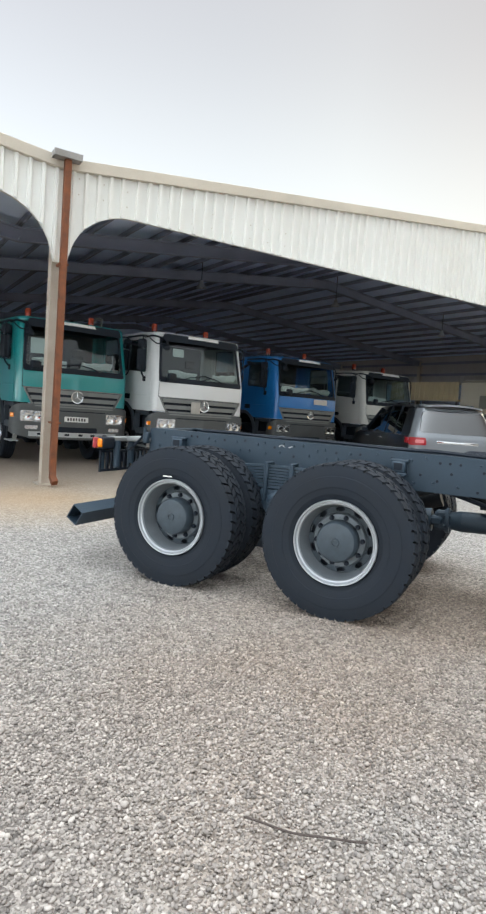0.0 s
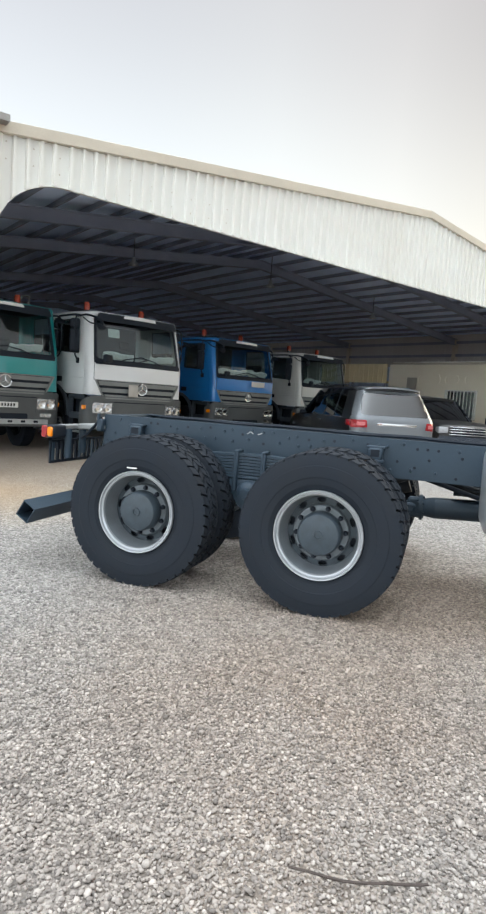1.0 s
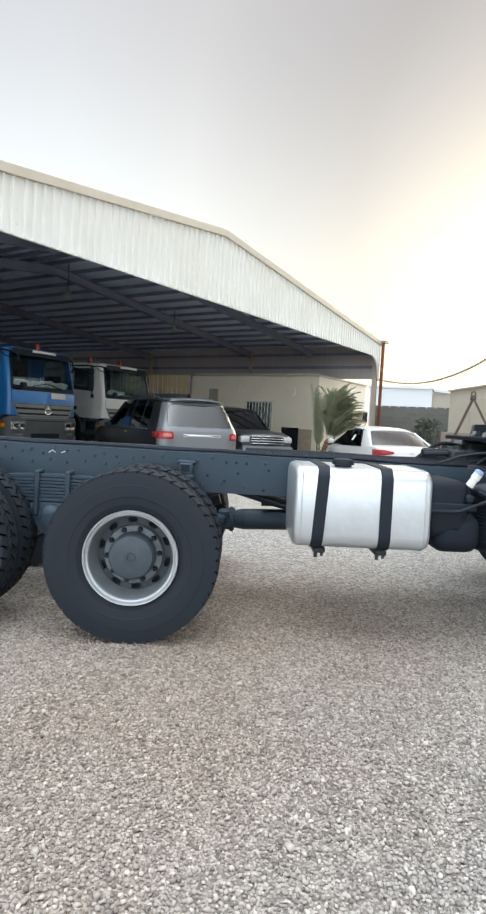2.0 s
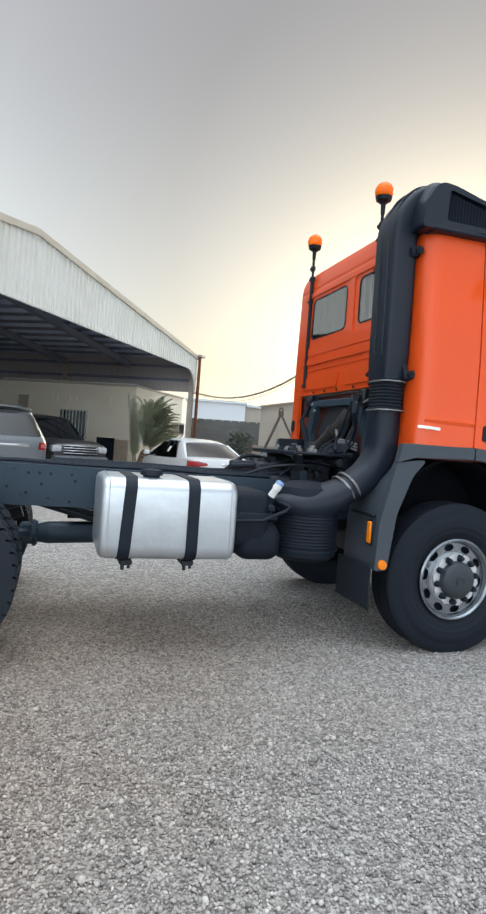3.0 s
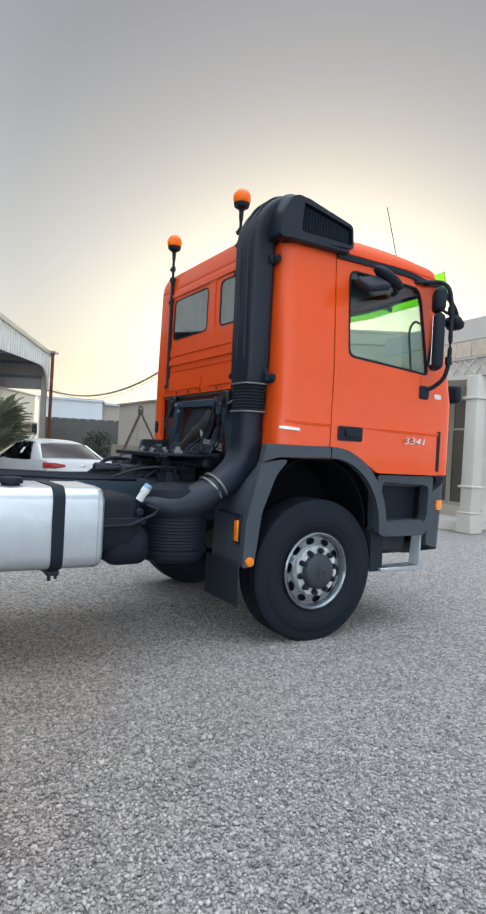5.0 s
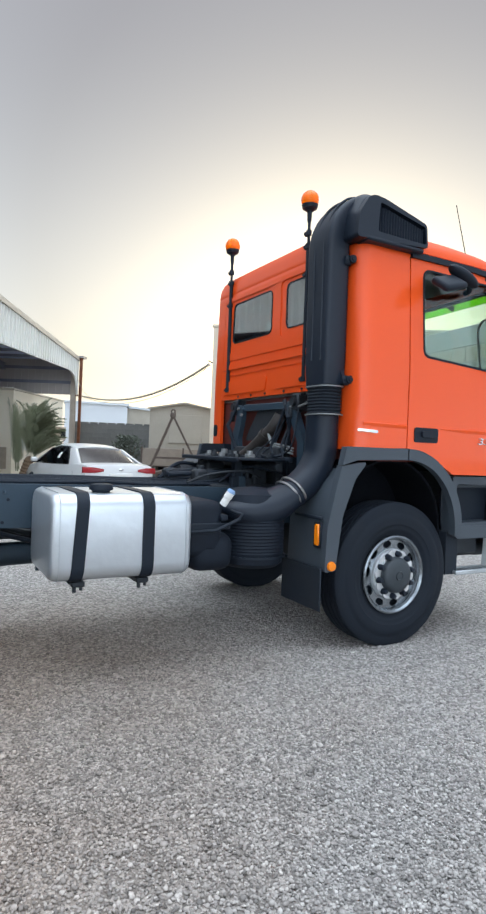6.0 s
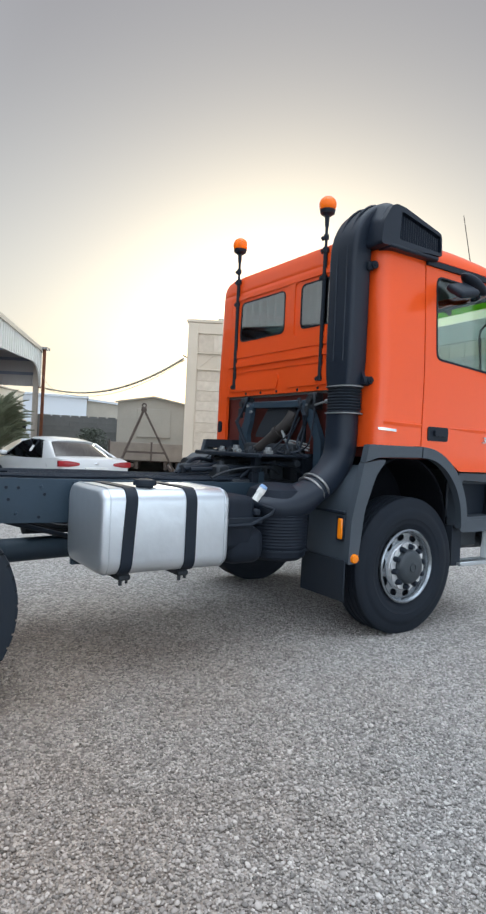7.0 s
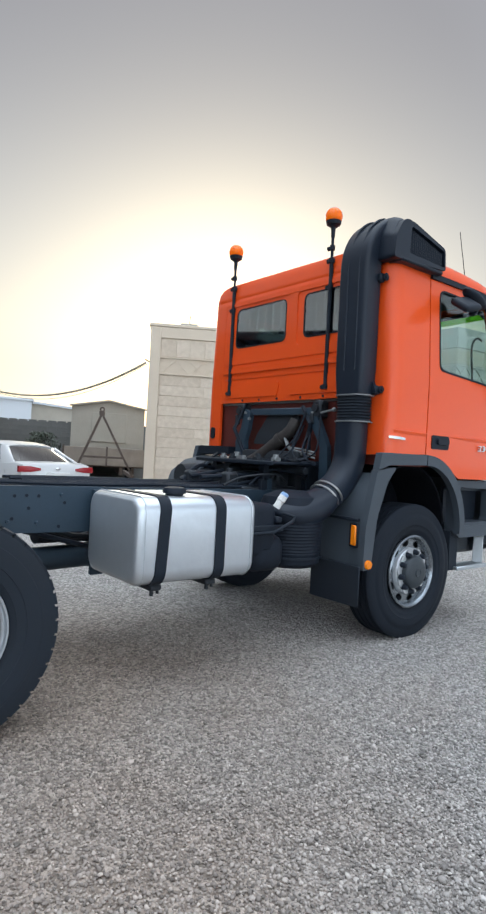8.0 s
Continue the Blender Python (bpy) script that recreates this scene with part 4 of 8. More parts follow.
# ---- site cabin on a trailer, raised drawbar ----
def trailer():
    m = pose(8.5, 15.73, 0, 0, 0, -25)
    base = thing("flat_trailer", m, "old brown flat trailer with grey side boards and raised drawbar", "trailer")
    part("bed", box(-1.35, 1.35, 0.1, 6.4, 0.78, 0.92, 0.01), RUSTY, base)
    for x in (-0.5, 0.5):
        part("chassis_beam", box(x - 0.06, x + 0.06, 0.1, 6.3, 0.52, 0.78), RUSTY, base)
    for i in range(2):
        part("side_board", box(-1.4 + 1.42 * i, -0.01 + 1.42 * i, 0.02, 0.09, 0.82, 1.42, 0.01), BOARD, base)
    for x in (-1.42, 0.0, 1.42):
        part("board_post", box(x - 0.03, x + 0.03, -0.01, 0.1, 0.78, 1.46), RUSTY, base)
    for y in (4.2, 5.4):
        for x in (-1.05, 1.05):
            w = part("wheel", place(lathe([(0.0, -0.1), (0.28, -0.1), (0.28, 0.1), (0.0, 0.1)], "x", 18), pose(x, y, 0.46)), RUSTY, base)
            part("tyre", place(lathe([(0.27, -0.12), (0.42, -0.13), (0.46, -0.1), (0.46, 0.1), (0.42, 0.13), (0.27, 0.12)], "x", 24), pose(x, y, 0.46)), RUBBER, w)
    for x in (-0.9, 0.9):
        part("prop_leg", bar((x, 0.3, 0), (x, 0.3, 0.78), 0.08), RUSTY, base)
    # raised A-shaped drawbar
    apex = Vector((-0.25, -2.75, 2.42))
    feet = (Vector((-0.98, -2.55, 0.60)), Vector((0.72, -2.75, 0.60)))
    d = part("drawbar", join(*[bar(f, apex, 0.08, 0.06, 0.008) for f in feet]), RUSTY, base, "rusty A-shaped steel drawbar standing upright")
    part("crossbar", bar(feet[0].lerp(apex, 0.30), feet[1].lerp(apex, 0.30), 0.06), RUSTY, d)
    part("tow_eye", join(box(-0.33, -0.17, -2.80, -2.70, 2.36, 2.50, 0.02), place(lathe([(0.035, -0.03), (0.075, -0.03), (0.075, 0.03), (0.035, 0.03), (0.035, -0.03)], "y", 16), pose(-0.25, -2.75, 2.54))), RUSTY, d)
    part("frame_rail", join(bar((-0.98, -2.55, 0.60), (-0.6, 0.1, 0.66), 0.1), bar((0.72, -2.75, 0.60), (0.6, 0.1, 0.66), 0.1)), RUSTY, d)
    for f in feet:
        part("stand", bar((f.x, f.y, 0), f, 0.09), RUSTY, d)
    cab = thing("site_cabin", m, "grey-beige portable site cabin standing on the trailer", "cabin")
    part("shell", plate([(-1.22, 0.924), (1.22, 0.924), (1.22, 2.80), (0, 3.02), (-1.22, 2.80)], [], 5.2, lambda u, v, w: Vector((u, 0.35 + w, v))), CABINWALL, cab)
    part("end_panel", box(-0.55, 0.62, 0.31, 0.348, 1.62, 2.62, 0.01), CABINWALL, cab)
    for a, b in (((-1.3, 2.80), (0, 3.04)), ((0, 3.04), (1.3, 2.80))):
        part("roof_edge", bar((a[0], 0.3, a[1]), (b[0], 0.3, b[1]), 0.1, 0.05), CABINWALL, cab)


trailer()


def overhead_cable():
    a, b = Vector((6.6, 23.4, 3.62)), Vector((7.0, 10.75, 3.67))
    pts = []
    for i in range(33):
        k = i / 32
        p = a.lerp(b, k)
        p.z -= 2.25 * k * (1 - k) * (0.75 + 0.5 * k)
        pts.append(p)
    base = thing("overhead_cable", Matrix.Identity(4), "sagging dark bundle of overhead cable", "cable")
    part("main_cable", sweep(pts, circle(0.032, 6)), CABLE, base)
    part("thin_cable", sweep([p + Vector((0.05, 0, -0.10 * math.sin(math.pi * i / 32) - 0.02)) for i, p in enumerate(pts)], circle(0.008, 5)), CABLE, base)
    c = Vector((6.15, 22.2, 4.55))
    part("tie_wire", sweep([c.lerp(pts[6], i / 8) - Vector((0, 0, 0.25 * math.sin(math.pi * i / 8))) for i in range(9)], circle(0.008, 5)), CABLE, base)


overhead_cable()


# ---- lorries: local x ahead from the front axle, y to the left, z up ----
def cab_outline():
    """Plan outline of the right half of the cab from the middle of the back to the middle of the front."""
    pts = [(-0.46, 0.0, 0), (-0.46, -1.24, 0.13), (1.02, -1.24, 1.2), (1.45, -1.195, 0.16), (1.56, 0.0, 0)]
    out = [Vector((pts[0][0], pts[0][1]))]
    for i in range(1, len(pts) - 1):
        p, a, b = Vector(pts[i][:2]), Vector(pts[i - 1][:2]), Vector(pts[i + 1][:2])
        u, v = (a - p).normalized(), (b - p).normalized()
        t = min(pts[i][2] / math.tan(u.angle(v) / 2), (b - p).length * 0.45, (a - p).length * 0.45)
        for k in range(9):
            w = k / 8
            out.append((p + u * t) * (1 - w) ** 2 + p * 2 * w * (1 - w) + (p + v * t) * w * w)
    out.append(Vector(pts[-1][:2]))
    run = [0.0]
    for a, b in zip(out, out[1:]):
        run.append(run[-1] + (b - a).length)
    return out, run


OUTLINE, RUN = cab_outline()
HALF = RUN[-1]


def on_outline(s):
    flip = 1.0
    if s > HALF:
        s, flip = 2 * HALF - s, -1.0
    if s < 0:
        s, flip = -s, -flip
    for i in range(len(RUN) - 1):
        if s <= RUN[i + 1] + 1e-9 or i == len(RUN) - 2:
            k = (s - RUN[i]) / max(RUN[i + 1] - RUN[i], 1e-9)
            p = OUTLINE[i].lerp(OUTLINE[i + 1], k)
            d = (OUTLINE[i + 1] - OUTLINE[i]).normalized()
            break
    nrm = Vector((d.y, -d.x))
    return Vector((p.x, p.y * flip)), Vector((nrm.x, nrm.y * flip))


def wrap(s, z, w=0.0):
    """A place on the cab skin: s along the outline, z up, w inwards."""
    p, nrm = on_outline(s)
    p = p - (-nrm if nrm.dot(Vector((p.x - 0.4, p.y))) < 0 else nrm) * w
    x, y = p
    x -= smoothstep(0.5, 1.30, x) * max(0.0, z - 1.95) * 0.21
    x -= smoothstep(1.0, 1.3, x) * max(0.0, 1.25 - z) * 0.06
    y *= 1 - 0.04 * max(0.0, z - 2.15)
    return Vector((x, y, z))


def s_at(x):
    """Outline distance at which the right side passes x."""
    for i in range(1, len(OUTLINE) - 1):
        a, b = OUTLINE[i], OUTLINE[i + 1]
        if a.x <= x <= b.x:
            return RUN[i] + (RUN[i + 1] - RUN[i]) * (x - a.x) / (b.x - a.x)
    return HALF


def cuts_between(a, b, step=0.035):
    """Outline corners and even steps between a and b."""
    n_ = max(2, int((b - a) / 0.12))
    marks = [r for r in RUN] + [2 * HALF - r for r in RUN] + [-r for r in RUN]
    return sorted({round(v, 4) for v in marks + [a + (b - a) * i / n_ for i in range(n_)] if a + 0.004 < v < b - 0.004})


ZCUTS = (1.6, 1.95, 2.15, 2.4, 2.65, 2.9)


def skin(loop, holes=(), thick=0.03, out=0.0):
    us = [p[0] for p in loop]
    return plate(loop, holes, thick, lambda u, v, w: wrap(u, v, w - out), cuts_between(min(us), max(us)), ZCUTS)


def mirror_loop(loop, about=0.0):
    return [(2 * about - u, v) for u, v in loop][::-1]


def cab_roof(rise=1.0):
    bm = bmesh.new()
    ss = sorted({round(v, 4) for v in cuts_between(-HALF, HALF) + [-HALF]})
    rings = []
    for t, h in ((0, -0.03), (0, 0.012), (0.009, 0.016), (0.009, 0.024), (0.001, 0.028), (0.004, 0.055), (0.02, 0.115), (0.06, 0.16), (0.13, 0.19), (0.28, 0.205), (0.6, 0.215), (1, 0.218)):
        ring = []
        for s in ss:
            p = wrap(s, 3.0)
            spine = Vector((min(max(p.x, -0.25), 0.70), 0, 0))
            q = p.lerp(spine, t)
            drop = smoothstep(0.35, 1.15, q.x)
            ring.append(bm.verts.new((q.x, q.y, 3.02 + h * (rise if h > 0 else 1) * (1 - 0.22 * drop))))
        rings.append(ring)
    for a, b in zip(rings, rings[1:]):
        for i in range(len(ss)):
            j = (i + 1) % len(ss)
            bm.faces.new((a[i], a[j], b[j], b[i]))
    bmesh.ops.remove_doubles(bm, verts=bm.verts, dist=1e-4)
    bmesh.ops.recalc_face_normals(bm, faces=bm.faces)
    return bm


def ribbon(profile, y0, y1, thick):
    """A bent sheet: a profile in (x, z) carried from y0 to y1."""
    bm = bmesh.new()
    pts = [Vector((a, b)) for a, b in profile]
    rows = []
    for i, p in enumerate(pts):
        d = (pts[min(i + 1, len(pts) - 1)] - pts[max(i - 1, 0)]).normalized()
        q = p + Vector((-d.y, d.x)) * thick
        rows.append([bm.verts.new((p.x, y0, p.y)), bm.verts.new((p.x, y1, p.y)), bm.verts.new((q.x, y1, q.y)), bm.verts.new((q.x, y0, q.y))])
    for a, b in zip(rows, rows[1:]):
        for i in range(4):
            j = (i + 1) % 4
            bm.faces.new((a[i], a[j], b[j], b[i]))
    bm.faces.new(rows[0])
    bm.faces.new(rows[-1][::-1])
    bmesh.ops.recalc_face_normals(bm, faces=bm.faces)
    return bm


def side_door(base, paint, sgn):
    """One door with its window, handle and mirror. sgn 1: right side, -1: left side."""
    f = (lambda L: L) if sgn > 0 else (lambda L: mirror_loop(L))
    a, b = s_at(0.022), s_at(1.262)
    S = s_at
    loop = round_poly([(a, 1.525, 0), (S(0.20), 1.51, 0.3), (S(0.40), 1.40, 0.3), (S(0.52), 1.33, 0.06), (b, 1.325, 0.03), (b, 2.98, 0.05), (a, 2.99, 0.02)], 3)
    win = round_poly([(S(0.155), 2.235, 0.07), (S(1.085), 2.175, 0.05), (S(1.12), 2.915, 0.12), (S(0.145), 2.925, 0.08)], 4)
    d = part("door", skin(f(loop), [f(win)], 0.035, 0.004), paint, base)
    inner = round_poly([(S(0.170), 2.252, 0.065), (S(1.070), 2.193, 0.048), (S(1.106), 2.902, 0.115), (S(0.160), 2.912, 0.075)], 4)
    part("window_seal", skin(f(win), [f(inner)], 0.02, 0.008), DARK, d)
    part("pane", skin(f(inner), [], 0.005, -0.012), GLASS, d)
    part("handle_recess", skin(f(rounded(S(0.085), S(0.335), 1.575, 1.69, 0.02)), [], 0.01, 0.012), DARK, d, "black door handle plate")
    part("handle", skin(f(rounded(S(0.15), S(0.31), 1.615, 1.665, 0.015)), [], 0.02, 0.034), DARK, d)
    for x0, x1, z0, z1, h in ((0.36, 1.22, 1.690, 1.685, 0.026),):
        crease = [wrap(sgn * S(x0 + (x1 - x0) * i / 16), z0 + (z1 - z0) * i / 16, -0.0045) for i in range(17)]
        part("crease", sweep(crease, [(-0.002, -h), (0.009, -0.003), (0.009, 0.003), (-0.002, 0.010)], scales=[(min(1.0, 0.3 + i / 8), min(1.0, 0.3 + i / 8)) for i in range(17)]), paint, d)
    return d


def mirror_arm(base, sgn):
    """The tall mirror pair on its tube arm at the front corner, with a front mirror."""
    y = -sgn
    tube = smooth([(0.86, y * 1.19, 2.955), (0.98, y * 1.25, 2.965), (1.07, y * 1.33, 2.955), (1.11, y * 1.38, 2.86), (1.12, y * 1.39, 2.60), (1.12, y * 1.39, 2.34), (1.10, y * 1.37, 2.17), (1.05, y * 1.30, 2.08), (1.00, y * 1.245, 2.05)], 4)
    m = part("mirror_arm", sweep(tube, circle(0.018, 8)), DARK, base, "black tubular mirror arm")
    part("arm_foot", box(0.94, 1.06, y * 1.235 - 0.03, y * 1.235 + 0.03, 1.97, 2.09, 0.028, 3), DARK, m)
    part("wide_mirror", place(box(-0.055, 0.045, -0.10, 0.10, -0.10, 0.10, 0.045, 4), pose(1.02, y * 1.345, 2.80, 0, 0, -sgn * 38)), DARK, m)
    part("main_mirror", place(box(-0.055, 0.045, -0.10, 0.10, -0.235, 0.235, 0.045, 4), pose(1.02, y * 1.345, 2.45, 0, 0, -sgn * 38)), DARK, m)
    part("mirror_glass", place(box(-0.062, -0.056, -0.085, 0.085, -0.20, 0.20, 0.002), pose(1.02, y * 1.345, 2.45, 0, 0, -sgn * 38)), MIRROR, m)
    for z in (2.72, 2.30):
        part("clamp", rod((1.115, y * 1.388, z - 0.03), (1.115, y * 1.388, z + 0.03), 0.028, seg=10), DARK, m)
    if sgn > 0:
        f = part("front_mirror", place(box(-0.07, 0.07, -0.09, 0.09, -0.05, 0.05, 0.045, 3), pose(1.56, y * 1.04, 2.735, 0, 38, 0)), DARK, base, "small black front mirror on a bent arm")
        part("arm", sweep(smooth([(1.00, y * 1.22, 2.965), (1.18, y * 1.18, 2.985), (1.40, y * 1.10, 2.935), (1.58, y * 1.04, 2.84), (1.60, y * 1.03, 2.76)], 4), circle(0.022, 8)), DARK, f)
        part("brace", sweep(smooth([(1.12, y * 1.22, 2.93), (1.25, y * 1.14, 2.83), (1.42, y * 1.08, 2.80), (1.58, y * 1.04, 2.81)], 4), circle(0.014, 8)), DARK, f)
        r = part("ramp_mirror", place(box(-0.05, 0.05, -0.12, 0.12, -0.085, 0.085, 0.04, 3), pose(1.68, y * 0.92, 2.09, 0, 0, 20)), DARK, base, "low black corner mirror")
        part("arm", sweep(smooth([(1.36, y * 1.05, 2.02), (1.46, y * 1.0, 1.99), (1.64, y * 0.93, 2.02)], 4), circle(0.016, 8)), DARK, r)
    return m


def kerb_mirror(base, sgn):
    y = -sgn
    k = part("kerb_mirror", place(ball((0, 0, 0), 0.16, 1.0, 0.5, 0.30, 20), pose(0.40, y * 1.38, 2.865, sgn * 14, 22, 0)), DARK, base, "black kerb mirror over the door window")
    part("mirror_head", place(box(-0.115, 0.115, -0.09, 0.09, -0.03, 0.03, 0.028, 3), pose(0.21, y * 1.42, 2.775, sgn * 36, -14, 0)), DARK, k)
    part("arm", sweep(smooth([(0.46, y * 1.38, 2.83), (0.56, y * 1.30, 2.80), (0.60, y * 1.225, 2.80)], 4), circle(0.022, 8)), DARK, k)
    return k


def front_arch(base, sgn):
    """Wheel arch trim, mudguard and marker lamps."""
    y = -sgn * 1.262
    w = 0.06 * sgn
    arc = lambda rx, rz, a0, a1, cz: [(0.03 + rx * math.sin(radians(a0 + (a1 - a0) * i / 20)), cz + rz * math.cos(radians(a0 + (a1 - a0) * i / 20))) for i in range(21)]
    hind = [(-0.57, 1.515), (-0.52, 1.52), (0.018, 1.52), (0.018, 1.436), (-0.46, 1.425), (-0.60, 1.385)]
    fore = arc(0.605, 0.64, 0, 88, 0.88) + [(0.64, 0.85), (0.555, 0.845)] + arc(0.525, 0.555, 88, 0, 0.88)
    for L in (hind, fore):
        part("arch_trim", join(plate(L, [], w, lambda u, v, w_: Vector((u, y + w_, v)))), TRIM, base, "grey plastic wheel arch trim")
    rear = round_poly([(-0.60, 1.38, 0), (-0.36, 1.415, 0.02), (-0.47, 1.29, 0.2), (-0.575, 1.02, 0.3), (-0.625, 0.63, 0.02), (-0.72, 0.62, 0.02), (-0.705, 0.95, 0.2)], 6)
    part("mudguard_edge", plate(rear, [], w, lambda u, v, w_: Vector((u, y + 0.010 * sgn + w_, v))), TRIM, base, "grey plastic mudguard")
    lo, hi = sorted((y + w, y + 0.52 * sgn))
    part("mudguard", ribbon([(-0.70, 0.62), (-0.69, 0.95), (-0.66, 1.12), (-0.60, 1.25), (-0.50, 1.355)], lo, hi, -0.03), TRIM, base)
    inner = [(0.0 + 0.53 * math.sin(radians(a)), 0.86 + 0.56 * math.cos(radians(a))) for a in range(-96, 97, 8)]
    part("inner_arch", ribbon(inner, *sorted((y + 0.16 * sgn, y + 0.62 * sgn)), 0.02), LINER, base)
    part("arch_back", plate([(-0.6, 0.80)] + inner + [(0.6, 0.80)], [], 0.02, lambda u, v, w_: Vector((u, y + 0.62 * sgn + w_, v))), LINER, base)
    part("mud_flap", box(-0.748, -0.735, lo - 0.04, hi, 0.345, 0.65, 0.003), RUBBER, base, "black rubber mud flap")
    part("front_flap", box(0.56, 0.572, lo + 0.03, hi, 0.52, 0.86, 0.003), RUBBER, base, "black rubber flap ahead of the wheel")
    part("marker_lamp", box(-0.735, -0.70, *sorted((y + 0.085 * sgn, y + 0.135 * sgn)), 0.80, 0.955, 0.008), AMBER, base, "amber side marker lamp")
    part("lamp_bracket", join(box(-0.722, -0.70, *sorted((y + 0.07 * sgn, y + 0.16 * sgn)), 0.785, 0.97, 0.006), box(-0.728, -0.70, *sorted((y + 0.07 * sgn, y + 0.40 * sgn)), 0.985, 1.01, 0.006)), DARK, base)
    part("reflector", place(lathe([(0.0, -0.012), (0.03, -0.01), (0.035, 0.0), (0.035, 0.01), (0.0, 0.01)], "y", 16), pose(-0.665, y, 0.665)), AMBER, base, "round amber reflector")


def step_well(base, sgn):
    y = -sgn * 1.20
    i = sgn
    lo, hi = sorted((y + 0.10 * i, y + 0.35 * i))
    rim = round_poly([(0.575, 0.86, 0.03), (0.66, 0.800, 0.05), (1.15, 0.800, 0.08), (1.205, 0.90, 0.08), (1.225, 1.315, 0.02), (0.575, 1.315, 0.02)], 5)
    well = round_poly([(0.625, 0.905, 0.03), (1.13, 0.905, 0.05), (1.165, 0.97, 0.06), (1.175, 1.235, 0.05), (0.625, 1.255, 0.04)], 5)
    part("well_rim", plate(rim, [well], 0.10, lambda u, v, w: Vector((u, y + (w if i > 0 else -w), v))), TRIM, base, "grey plastic step surround")
    part("step_well", plate(well, [], 0.02, lambda u, v, w: Vector((u, y + (0.16 + w) * i, v))), DARK, base)
    part("well_lip", plate(round_poly([(0.64, 0.905, 0.01), (1.13, 0.905, 0.01), (1.14, 0.935, 0.01), (0.64, 0.93, 0.01)], 2), [], 0.15, lambda u, v, w: Vector((u, y + 0.01 * i + w * i, v))), TRIM, base)
    part("well_step", box(0.64, 1.16, *sorted((y + 0.09 * i, y + 0.18 * i)), 1.215, 1.25, 0.012), TRIM, base)
    s = part("hanging_step", join(box(0.66, 1.16, *sorted((y + 0.0 * i, y + 0.03 * i)), 0.50, 0.535, 0.006), box(0.66, 1.16, *sorted((y + 0.13 * i, y + 0.16 * i)), 0.50, 0.535, 0.006)), GALV, base, "galvanised hanging entry step")
    for k in range(9):
        part("grip_bar", box(0.67 + 0.055 * k, 0.69 + 0.055 * k, *sorted((y + 0.03 * i, y + 0.13 * i)), 0.508, 0.53), GALV, s)
    part("hanger", bar((1.12, y + 0.08 * i, 0.53), (1.17, y + 0.10 * i, 0.86), 0.09, 0.03, 0.006), GALV, s)
    part("rear_hanger", bar((0.68, y + 0.08 * i, 0.53), (0.66, y + 0.12 * i, 0.82), 0.02, 0.05), DARK, s)
    part("step_apron", box(0.585, 0.72, *sorted((y + 0.05 * i, y + 0.07 * i)), 0.50, 0.83, 0.004), RUBBER, base)
    part("bracket", box(0.70, 1.10, *sorted((y + 0.16 * i, y + 0.4 * i)), 0.62, 0.82, 0.03), GREASY, base)


